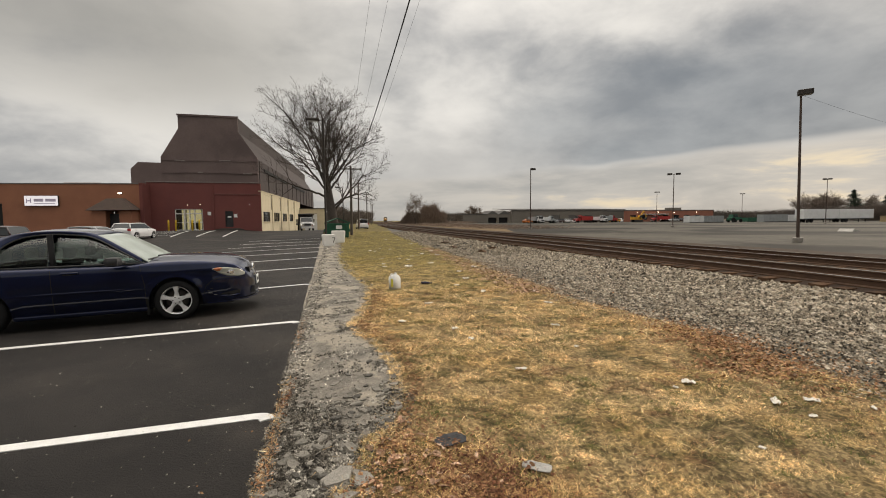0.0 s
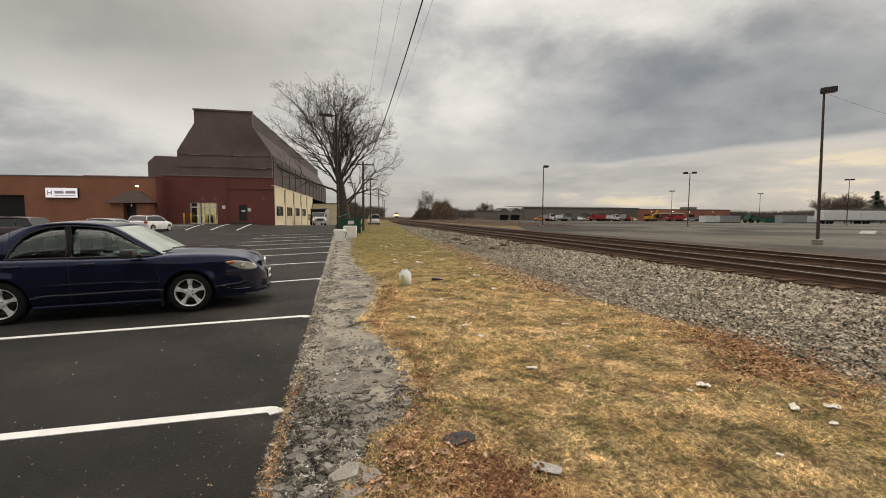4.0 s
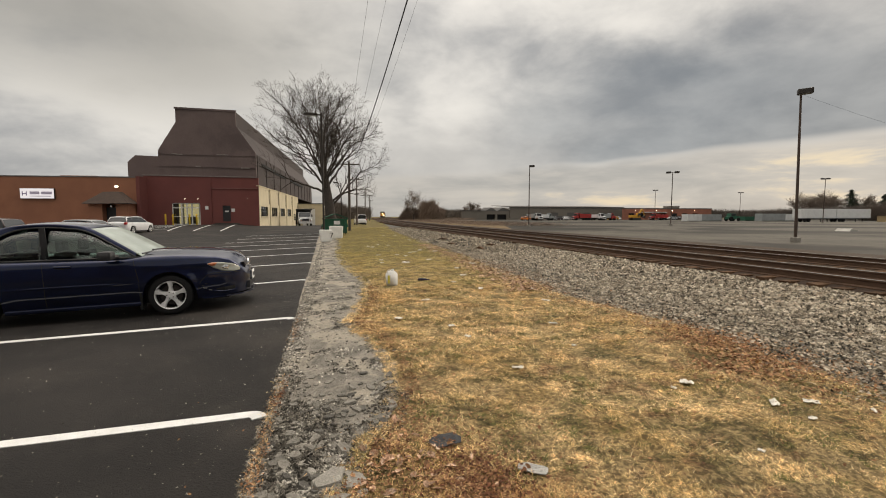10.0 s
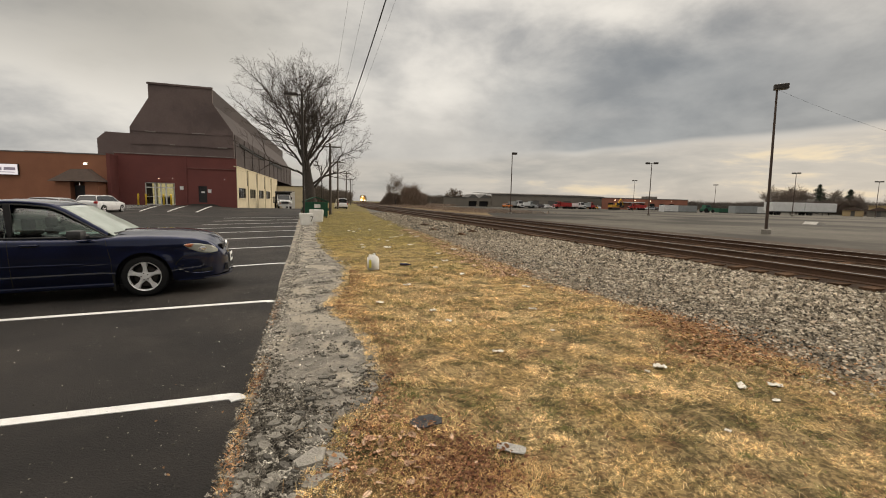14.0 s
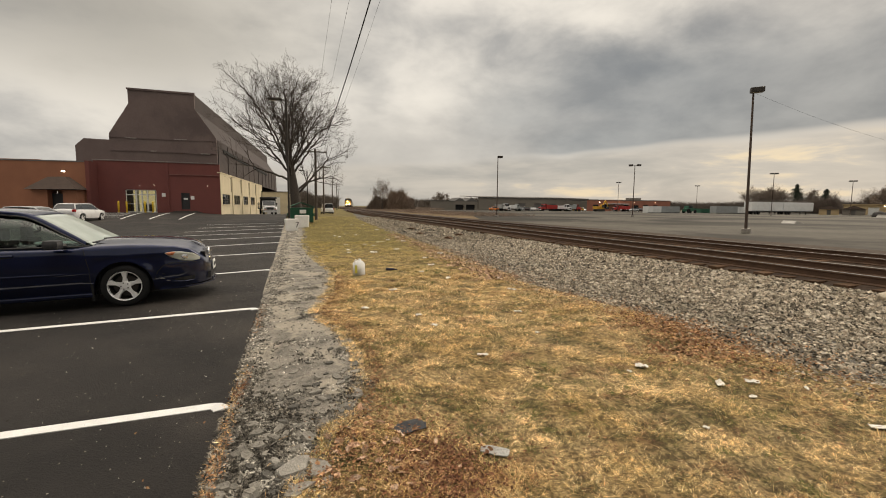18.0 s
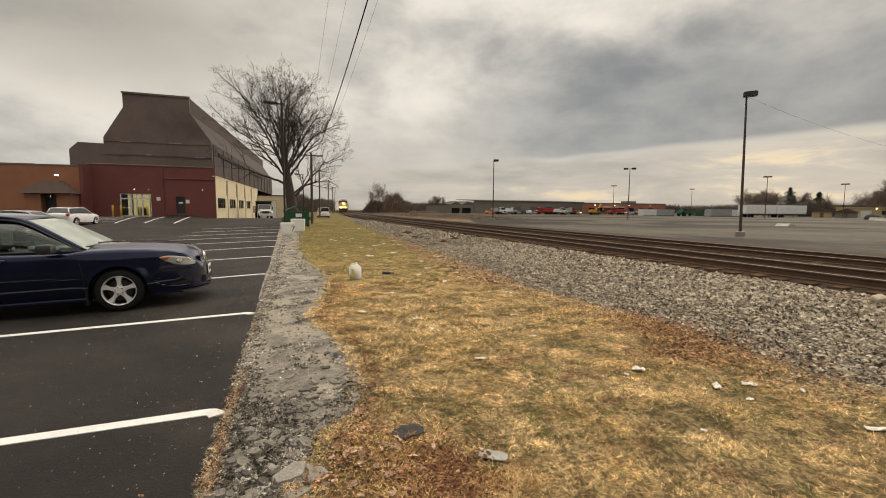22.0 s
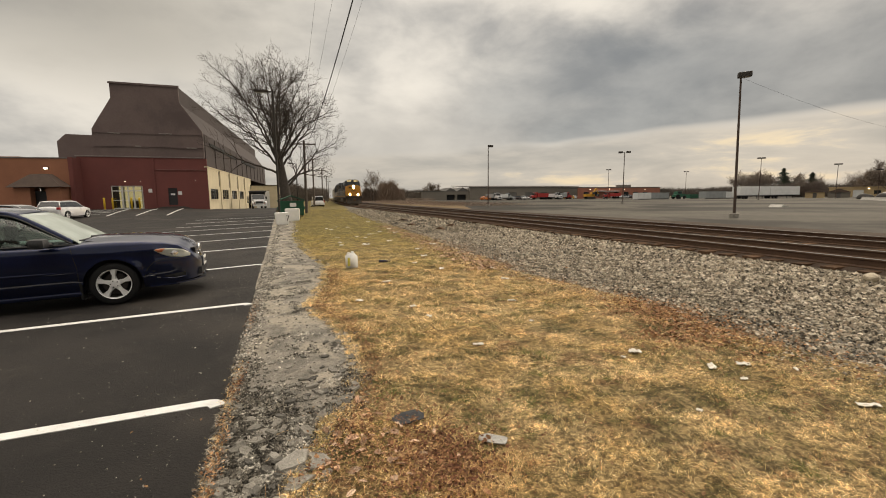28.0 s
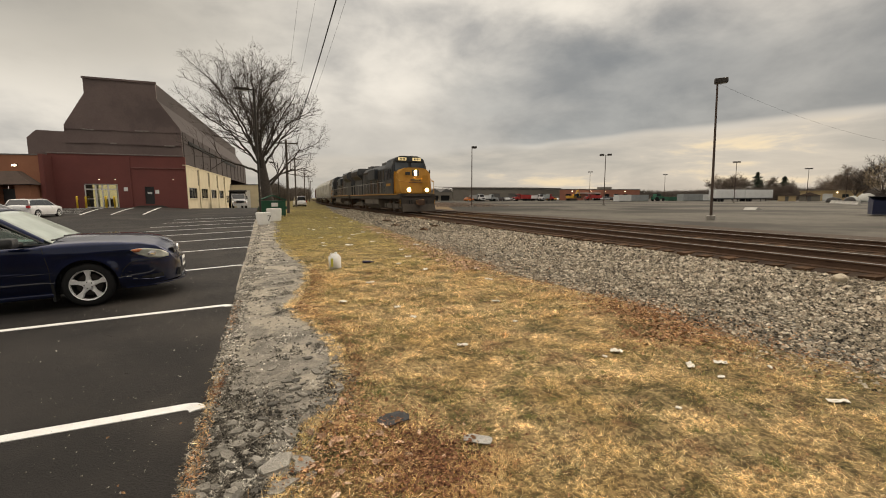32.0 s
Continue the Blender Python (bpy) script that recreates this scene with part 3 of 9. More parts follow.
# clad gable with the raised middle
gable = [(-20.15, 6.6), (-8.8, 6.6), (-8.85, 9.8), (-11.1, 13.2), (-11.1, 15.05), (-18.0, 15.05), (-18.0, 13.3), (-20.1, 9.75)]
bm = prism(B(), gable, "y", FY + 0.1, FY + 0.4)
part("gable", bm, CLADDING, hall, "weathered brown cladding of the gable")
for z0, z1, proud in ((9.32, 9.46, 0.08), (7.78, 7.95, 0.12), (14.9, 15.12, 0.1)):
    bm = B()
    if z0 > 12:
        part("trim", box(bm, -18.1, -11.0, FY + 0.1 - proud, FY + 0.098, z0, z1), CLADDING, hall)
        continue
    # buckled sheet edges, some bent up and bare
    r_ = random.Random(int(z0 * 10))
    x = -20.05
    while x < -8.95:
        w_ = min(r_.uniform(0.5, 1.5), -8.9 - x)
        dz_ = r_.uniform(-0.06, 0.06)
        part("trim", box(B(), x, x + w_ - 0.01, FY + 0.1 - proud * r_.uniform(0.5, 1.2), FY + 0.098, z0 + dz_, z1 + dz_ - 0.03), FLASHING if r_.random() < 0.28 else CLADDING, hall)
        x += w_
# the long body behind, turned a little along the cream wall
END = 131.0


def side_x(y):
    return -8.6 + (y - FY) * math.tan(SIDE)


bm = B()
rows_ = []
for y in (FY + 0.4, END):
    s = side_x(y) + 8.6
    rows_.append([bm.verts.new((x + s, y, z)) for x, z in ((-8.9, 5.5), (-8.95, 9.75), (-11.15, 13.15), (-11.15, 15.0), (-18.0, 15.0), (-18.0, 13.2), (-20.1, 9.7), (-20.1, 0))])
for i in range(7):
    bm.faces.new((rows_[0][i], rows_[0][i + 1], rows_[1][i + 1], rows_[1][i]))
bm.faces.new(rows_[1])
bmesh.ops.recalc_face_normals(bm, faces=bm.faces)
part("roof", bm, HALL_ROOF, hall, "weathered dark brown clad side and stepped roof")
# long strip of dark clerestory glass and seams on the upper side
length = (END - FY) / math.cos(SIDE)
flank = new("side")
flank.parent = hall
flank.matrix_basis = wall_pose(-8.6, FY, radians(90) - SIDE)
for a in (4, 30):
    bm = B()
    box(bm, a, a + 20, 0.22, 0.33, 8.4, 8.9)
    part("clerestory", bm, DARK, flank)
for k in range(12):
    bm = B()
    box(bm, 1.0 + 5.8 * k, 1.08 + 5.8 * k, 0.22, 0.3, 5.6, 9.6)
    part("seam", bm, HALL_ROOF, flank)
# cream side wall: four bays with a window and a slit each
LEN = 38.0
holes, slits = [], []
for k in range(4):
    a = 0.9 + 8.0 * k * 0.93
    holes.append((a, a + 4.6, 1.55, 2.9))
    slits.append(a + 5.4)
bm = B()
x = 0.0
wall = pierced_wall(bm, 0.0, LEN, -0.8, 5.5, -0.05, 0.3, holes)
part("wall", bm, CREAM, flank, "cream rendered side wall")
for h in holes:
    win = window_unit(flank, h[0], h[1], h[2], h[3], 0.12, 3, 2, STEEL_DARK, PANE)
    bm = B()
    box(bm, h[0] - 0.1, h[1] + 0.1, -0.14, -0.052, h[2] - 0.12, h[2])
    part("sill", bm, CREAM, flank)
# each slit is a flat strip; its recess shade is in the dark colour
for s in slits:
    bm = B()
    box(bm, s, s + 0.32, -0.075, -0.052, 3.3, 5.35)
    part("slit", bm, STEEL_DARK, flank, "dark strip standing for the shade of a recessed slit")
    bm = B()
    box(bm, s + 0.6, s + 1.0, -0.16, -0.052, -0.8, 5.4)
    part("pilaster", bm, CREAM, flank)
bm = B()
box(bm, -0.05, LEN, -0.12, 0.3, 5.5, 5.62)
part("coping", bm, CREAM, flank)
# lit entrance: aluminium doors with bright hall behind
WARM = glow("lit_hall", (1.0, 0.74, 0.42), 0.62)
DOOR_WHITE = surface("white_door_frame", (0.62, 0.62, 0.58), (0.72, 0.72, 0.68), 4, 0.5, bump=0.05)
ALU = surface("door_aluminium", (0.5, 0.5, 0.49), (0.6, 0.6, 0.59), 5, 0.4, metal=0.6, bump=0.02)
bm = pierced_wall(B(), -18.8, -15.64, 0.15, 3.25, FY + 2.6, FY + 2.7, [])
part("entrance_wall", bm, WARM, hall, "brightly lit entrance hall")
ent = part("entrance", box(B(), -18.72, -15.72, FY + 0.1, FY + 0.18, 3.15, 3.24), ALU, hall, "aluminium framed glass entrance doors, lit inside")
for a, w_ in ((-18.8, 0.08), (-17.83, 0.16), (-17.21, 0.12), (-16.67, 0.16), (-15.72, 0.08)):
    part("door_post", box(B(), a, a + w_, FY + 0.08, FY + 0.2, 0.5, 3.149), DOOR_WHITE, ent)
for z in (0.5, 1.5, 2.58):
    for a, b in ((-18.72, -17.83), (-17.67, -17.21), (-17.09, -16.67), (-16.51, -15.72)):
        part("door_rail", box(B(), a, b, FY + 0.1, FY + 0.18, z, z + (0.12 if z != 1.5 else 0.06)), DOOR_WHITE, ent)
HALL_GLASS = glass("hall_glass", (0.04, 0.045, 0.04), 0.03, 0.94)
for a, b in ((-18.7, -17.77), (-17.65, -17.22), (-17.1, -16.67), (-16.55, -15.74)):
    bm = B()
    box(bm, a, b, FY + 0.13, FY + 0.15, 0.6, 2.59)
    part("pane", bm, HALL_GLASS, ent)
    bm = B()
    box(bm, a, b, FY + 0.13, FY + 0.15, 2.7, 3.14)
    part("pane", bm, HALL_GLASS, ent)
for x in (-18.3, -16.2):
    part("lobby_column", box(B(), x, x + 0.3, FY + 1.6, FY + 1.9, 0.5, 3.2), WHITE_PAINT, hall)
part("lobby_desk", box(B(), -17.6, -16.7, FY + 1.8, FY + 2.3, 0.5, 1.6), TIE, hall)
part("lobby_floor", box(B(), -18.8, -15.64, FY + 0.2, FY + 2.6, 0.42, 0.5), CONCRETE, hall)
# dark side door on its ramp
bm = B()
box(bm, -13.0, -12.92, FY + 0.05, FY + 0.25, 0.72, 2.95)
box(bm, -12.13, -12.05, FY + 0.05, FY + 0.25, 0.72, 2.95)
box(bm, -12.92, -12.13, FY + 0.05, FY + 0.25, 2.85, 2.95)
box(bm, -12.92, -12.13, FY + 0.12, FY + 0.16, 0.74, 2.85)
door = part("door", bm, PLASTIC, hall, "dark glazed side door with pale sign")
bm = B()
box(bm, -12.75, -12.3, FY + 0.108, FY + 0.116, 2.1, 2.3)
part("sign", bm, WHITE_PAINT, door)
for x, z in ((-14.85, 2.65), (-11.75, 2.35)):
    bm = B()
    box(bm, x - 0.2, x + 0.2, FY - 0.04, FY - 0.004, z - 0.22, z + 0.22)
    part("wall_sign", bm, WHITE_PAINT, hall, "small white wall sign")
LAMP_GLOW = glow("lamp_glow", (1.0, 0.9, 0.7), 6.0)
for x, z in ((-17.3, 3.75), (-15.8, 3.8), (-10.0, 3.85)):
    bm = B()
    box(bm, x - 0.07, x + 0.07, FY - 0.14, FY - 0.004, z, z + 0.09)
    lamp = part("wall_lamp", bm, STEEL_DARK, hall)
    bm = B()
    box(bm, x - 0.05, x + 0.05, FY - 0.13, FY - 0.03, z - 0.02, z - 0.002)
    part("bulb", bm, LAMP_GLOW, lamp)
# asphalt ramp in front of the side door
verts, faces, nx, ny = [], [], 14, 10
for j in range(ny + 1):
    for i in range(nx + 1):
        u, v = i / nx, j / ny
        x, y = -14.6 + 4.2 * u, FY - 2.2 + 2.19 * v
        rise = min(1.0, 4.0 * min(u, 1 - u))
        verts.append((x, y, lot_z(x, y) - 0.02 + (0.74 - lot_z(x, FY)) * v * v * (3 - 2 * v) * rise * rise * (3 - 2 * rise)))
for j in range(ny):
    for i in range(nx):
        k = j * (nx + 1) + i
        faces.append((k, k + 1, k + nx + 2, k + nx + 1))
tagged(new("ramp", raw("ramp", verts, faces, ASPHALT, True)), "low asphalt rise up to a side door", "ramp", kind="structure")

# cream annex with garage door at the end of the cream wall
annex = thing("garage_annex", Matrix.Translation((-6.3, 97.0, -0.45)), "low cream annex with a pale garage door", "building")
bm = pierced_wall(B(), 0, 5.3, 0, 4.7, 0, 0.3, [(0.9, 3.5, 0.0, 3.7)])
box(bm, 5.0, 5.3, 0.3, 16, 0, 4.7)
box(bm, 0, 0.3, 0.3, 16, 0, 4.7)
part("wall", bm, CREAM, annex)
bm = B()
box(bm, -0.1, 5.4, -0.12, 16, 4.7, 4.85)
part("roof", bm, STEEL_DARK, annex)
roller = part("garage_door", box(B(), 0.9, 3.5, 0.14, 0.16, 0.0, 3.64), WHITE_PAINT, annex, "pale panelled roller garage door")
for i in range(6):
    part("panel", box(B(), 0.92, 3.48, 0.115, 0.139, 0.61 * i + 0.01, 0.61 * i + 0.58), WHITE_PAINT, roller)

# low brown brick wing with an awning entrance, sign and dark opening
wing = thing("brick_wing", wall_pose(-21.8, FY - 2.0, radians(-7)), "long low brown brick wing with a shingled awning", "building")
bm = pierced_wall(B(), -60.0, 0.0, -0.4, 6.15, 0, 0.35, [(-60.0 + 40.4, -60.0 + 45.2, 0.3, 3.9), (-4.4, -2.9, 0.1, 2.9)])
part("wall", bm, BRICK_BROWN, wing)
bm = B()
box(bm, -60.0, 0.0, -0.05, 14, 6.15, 6.27)
part("roof", bm, ROOFING, wing)
bm = B()
box(bm, -6.0, 0.0, 6.0, 9.0, 6.27, 6.6)
box(bm, -11.5, -7.4, 5, 9.0, 6.27, 6.75)
part("roof_plant", bm, BRICK_BROWN, wing)
# no real door: a near-black sheet paints the shade in the opening
bm = B()
box(bm, -19.6, -14.8, 0.2, 0.26, 0.3, 3.9)
part("dock_door", bm, DARK, wing, "dark sheet standing for the shade inside a dock opening")
bm = B()
vs = [bm.verts.new(p) for p in ((-4.9, -2.0, 3.0), (0.1, -2.0, 3.05), (0.1, 0, 3.05), (-4.9, 0, 3.0), (-3.2, -0.9, 4.4), (-1.6, -0.9, 4.45), (-1.6, 0, 4.45), (-3.2, 0, 4.4))]
for q in ((0, 1, 5, 4), (1, 2, 6, 5), (3, 0, 4, 7), (4, 5, 6, 7), (3, 2, 1, 0), (2, 3, 7, 6)):
    bm.faces.new([vs[i] for i in q])
bmesh.ops.recalc_face_normals(bm, faces=bm.faces)
part("awning", bm, SHINGLE, wing, "brown shingled hipped awning")
for a, b in ((-4.4, -2.95), (-1.5, -0.2)):
    bm = B()
    box(bm, a, b, -1.6, -0.003, -0.3, 2.98)
    part("porch_wall", bm, BRICK_BROWN, wing)
bm = B()
box(bm, -2.9, -1.52, -0.9, -0.84, 0.1, 2.6)
part("door", bm, PLASTIC, wing, "dark glazed porch door")
bm = B()
box(bm, -3.1, -1.52, -0.9, -0.3, 0.0, 0.12)
part("step", bm, CONCRETE, wing)
bm = B()
box(bm, -2.3, -1.9, -0.2, -0.003, 5.0, 5.18)
lamp = part("wall_lamp", bm, STEEL_DARK, wing)
bm = B()
box(bm, -2.28, -1.92, -0.24, -0.2, 4.98, 5.16)
part("bulb", bm, LAMP_GLOW, lamp)
# white sign with bars of writing
sign = part("sign", box(B(), -12.33, -8.77, -0.2, -0.003, 3.6, 4.8), STEEL_DARK, wing, "white rectangular sign board with purple lettering bars")
part("board", box(B(), -12.3, -8.8, -0.22, -0.202, 3.63, 4.77), glow("lit_sign_board", (0.92, 0.90, 0.95), 0.80), sign)
PURPLE = surface("purple_ink", (0.20, 0.15, 0.30), (0.26, 0.20, 0.36), 8, 0.6, bump=0.0)
LILAC = surface("lilac_ink", (0.58, 0.52, 0.68), (0.64, 0.58, 0.73), 8, 0.6, bump=0.0)
bm = B()
box(bm, -12.1, -12.02, -0.232, -0.222, 3.95, 4.45)
box(bm, -11.68, -11.6, -0.232, -0.222, 3.95, 4.45)
box(bm, -12.02, -11.68, -0.232, -0.222, 4.14, 4.24)
part("emblem", bm, PURPLE, sign)
for a, b in ((-11.3, -10.3), (-10.1, -9.0)):
    part("lettering", box(B(), a, b, -0.232, -0.222, 4.1, 4.42), LILAC, sign)
part("lettering", box(B(), -11.3, -9.1, -0.232, -0.222, 3.85, 3.93), LILAC, sign)

# farther clad building behind the wing
bm = prism(B(), [(-33.2, 0), (-26.5, 0), (-26.5, 12.0), (-32.0, 12.1), (-33.2, 10.9)], "y", 85, 115)
solid("clad_building", bm, CLADDING, "brown clad building block behind the low wing", "building")

# yellow bollards at the entrance
BOL = thing("bollard", pose(-19.05, FY - 1.6, 0.48), "yellow painted steel bollard by the entrance", "bollard", "bollards at the entrance")
part("post", lathe(B(), [(0.1, 0), (0.1, 1.25), (0.085, 1.32), (0.04, 1.36), (0.0, 1.37)], 14), YELLOW, BOL, smooth=True)
part("base", lathe(B(), [(0.16, 0), (0.16, 0.03), (0.11, 0.04)], 14), CONCRETE, BOL)
for x in (-18.25, -16.42, -15.63):
    copy_thing(BOL, pose(x, FY - 1.6, 0.48))

# painted bay lines: along the near edge, and by the entrance
BAY_LINES = ((2.505, -0.024), (5.84, 0.029), (9.96, 0.181), (14.04, 0.168), (17.99, 0.205), (21.67, 0.131), (25.4, 0.12), (29.3, 0.12), (33.2, 0.12), (37.1, 0.12))


def strip(x0, y0, x1, y1, w, *more):
    """A painted line on the car park, 5 mm proud of it; more points bend it on, with mitred corners."""
    bm = B()
    n = 8
    pts = [Vector((x0 + (x1 - x0) * i / n, y0 + (y1 - y0) * i / n, 0)) for i in range(n + 1)] + [Vector((*p, 0)) for p in more]
    ways = [(b - a).normalized() for a, b in zip(pts, pts[1:])]
    rings = []
    for i, a in enumerate(pts):
        d = (ways[max(0, i - 1)] + ways[min(len(ways) - 1, i)]).normalized()
        s = Vector((-d.y, d.x, 0)) * (w / 2)
        rings.append([bm.verts.new((p.x, p.y, lot_z(p.x, p.y) + h)) for p, h in ((a - s, -0.01), (a - s, 0.006), (a + s, 0.006), (a + s, -0.01))])
    for a, b in zip(rings, rings[1:]):
        for k in range(4):
            bm.faces.new((a[k], a[(k + 1) % 4], b[(k + 1) % 4], b[k]))
    bm.faces.new(rings[0][::-1])
    bm.faces.new(rings[-1])
    bmesh.ops.recalc_face_normals(bm, faces=bm.faces)
    return bm


for y, slope in BAY_LINES:
    tip = lot_edge(y) - 0.115
    bm = strip(tip - 5.5, y - 5.5 * slope, tip, y, 0.11, (tip + 0.035, y - 0.012), (tip + 0.062, y - 0.04), (tip + 0.082, y - 0.085))
    solid("bay_line", bm, PAINT_LINE, "white painted parking bay line on black asphalt", "line", group="parking bay lines")
for xa, ya, xb, yb in ((-13.9, 43.0, -16.5, 57.6), (-11.75, 43.0, -13.7, 57.7), (-9.65, 43.7, -11.1, 57.7)):
    solid("bay_line", strip(xa, ya, xb, yb, 0.14), PAINT_LINE, "white painted slanting bay line by the entrance", "line", group="entrance bay lines")
for y, xa, xb in ((57.0, -20.0, -17.3), (54.4, -19.3, -16.7), (51.8, -18.6, -16.1), (49.0, -17.9, -15.5), (46.2, -17.0, -14.9)):
    solid("hatch_line", strip(xa, y, xb, y - 0.2, 0.13), PAINT_LINE, "white painted hatching line by the entrance", "line", group="hatched area lines")


# ---- cars ----
def lerp_table(table, x):
    for (a, p), (b, q) in zip(table, table[1:]):
        if x <= b:
            k = (x - a) / (b - a) if b > a else 0
            k = max(0.0, min(1.0, k))
            return p + (q - p) * (0.6 * k + 0.4 * k * k * (3 - 2 * k))
    return table[-1][1]


def wheel(parent, x, y, r, width, side, rim_mat=None, spokes=5):
    """A wheel whose outer face looks to side (-1 or 1 along y)."""
    w2 = width / 2
    bm = lathe(B(), [(r * 0.66, -w2 * 0.9), (r * 0.64, -w2 * 0.3), (r * 0.64, w2 * 0.3), (r * 0.66, w2 * 0.9)], 40, "y", (x, y, r), False)
    wh = part("wheel", bm, STEEL_DARK, parent)
    bm = lathe(B(), [(r * 0.70, -w2 * 0.92), (r * 0.9, -w2 * 1.02), (r * 0.975, -w2 * 0.82), (r * 1.004, -w2 * 0.5), (r * 1.004, w2 * 0.5), (r * 0.975, w2 * 0.82), (r * 0.9, w2 * 1.02), (r * 0.70, w2 * 0.92)], 40, "y", (x, y, r), False)
    part("tyre", bm, BLACK, wh, smooth=True)
    f = y + side * w2 * 0.86
    bm = lathe(B(), [(r * 0.66, f - side * 0.05), (r * 0.715, f), (r * 0.705, f + side * 0.012), (r * 0.655, f - side * 0.004), (r * 0.645, f - side * 0.05)], 40, "y", (x, 0, r), False)
    for k in range(spokes):
        a = 2 * math.pi * k / spokes + math.pi / 2
        c, s = math.cos(a), math.sin(a)
        for q, (w0, w1) in enumerate(((0.042, 0.055),)):
            pts = [(0.05, -w0), (0.05, w0), (r * 0.40, w0 * 0.62), (r * 0.68, w1 * 0.95), (r * 0.68, -w1 * 0.95), (r * 0.40, -w0 * 0.62)]
            lo = [bm.verts.new((x + u * c - v * s, f - side * 0.035, r + u * s + v * c)) for u, v in pts]
            hi = [bm.verts.new((x + u * c - v * s * 0.72, f + side * (0.006 if u > r * 0.5 else -0.004 if u > 0.1 else -0.016), r + u * s + v * c * 0.72)) for u, v in pts]
            bm.faces.new(hi)
            for i in range(6):
                bm.faces.new((lo[i], lo[(i + 1) % 6], hi[(i + 1) % 6], hi[i]))
    lathe(bm, [(0.075, f - side * 0.03), (0.07, f + side * 0.0), (0.045, f + side * 0.006), (0.0, f + side * 0.006)], 20, "y", (x, 0, r))
    bmesh.ops.recalc_face_normals(bm, faces=bm.faces)
    rim = part("rim", bm, rim_mat or ALLOY, wh)
    bm = lathe(B(), [(0.0, f - side * 0.07), (r * 0.5, f - side * 0.07), (r * 0.5, f - side * 0.075)], 24, "y", (x, 0, r))
    part("brake_disc", bm, STEEL_DARK, wh)
    bm = B()
    for k in range(5):
        a = 2 * math.pi * k / 5 + 0.63
        tube(bm, (x + 0.05 * math.cos(a), f - side * 0.006, r + 0.05 * math.sin(a)), (x + 0.05 * math.cos(a), f + side * 0.008, r + 0.05 * math.sin(a)), 0.009, n=8)
    part("wheel_nuts", bm, PLASTIC, wh)
    return wh


DASH = surface("grey_dashboard", (0.20, 0.20, 0.19), (0.28, 0.28, 0.265), 6, 0.8, bump=0.1)
SEAT = surface("grey_seat_cloth", (0.05, 0.052, 0.055), (0.09, 0.092, 0.095), 9, 0.95, bump=0.2, grain=90)


ARCH = 1.18


def body_skin(spec):
    """The half width of a car's side at a place along it and a height."""
    W2, R = spec["width"] / 2, spec["r"]
    tuck = [(0.16, 0.915), (0.26, 0.955), (0.42, 0.988), (0.56, 1.0), (0.70, 0.996), (0.84, 0.978), (0.93, 0.955), (1.1, 0.90)]

    def skin(x, z):
        y = lerp_table(spec["plan"], x) * W2 * lerp_table(tuck, z)
        for wx in (spec["front"], spec["rear"]):
            d = math.hypot(x - wx, z - R) - R * ARCH
            y += 0.015 * math.exp(-(d / 0.055) ** 2) if d > -0.03 else 0.012
        k = min(max((x - 0.7) / 0.5, 0.0), 1.0)
        return y + k * (0.012 * math.exp(-((z - 0.80) / 0.035) ** 2) - 0.006 * math.exp(-((z - 0.72) / 0.05) ** 2))
    return skin


def skin_patch(b, skin, outline, s, proud=0.006, n=6):
    """A plate that lies on the car's side: outline gives a lower and an upper row of (x, z), matched end to end."""
    low_, high_ = outline
    def along(row, u):
        f = u * (len(row) - 1)
        i = min(int(f), len(row) - 2)
        k = f - i
        return row[i][0] + (row[i + 1][0] - row[i][0]) * k, row[i][1] + (row[i + 1][1] - row[i][1]) * k
    m = 4 * (len(low_) - 1)
    grid = []
    for i in range(m + 1):
        (xa, za), (xb, zb) = along(low_, i / m), along(high_, i / m)
        col = []
        for j in range(n + 1):
            x, z = xa + (xb - xa) * j / n, za + (zb - za) * j / n
            bulge = proud * (1.0 + 0.9 * math.sin(math.pi * j / n) * math.sin(math.pi * i / m))
            col.append(b.verts.new((x, s * (skin(x, z) + bulge), z)))
        grid.append(col)
    for p, q in zip(grid, grid[1:]):
        for j in range(n):
            b.faces.new((p[j], q[j], q[j + 1], p[j + 1]))
    g = bmesh.ops.extrude_face_region(b, geom=b.faces[:])
    bmesh.ops.translate(b, verts=[v for v in g["geom"] if isinstance(v, bmesh.types.BMVert)], vec=(0, -s * (proud + 0.02), 0))
    bmesh.ops.recalc_face_normals(b, faces=b.faces)
    return b


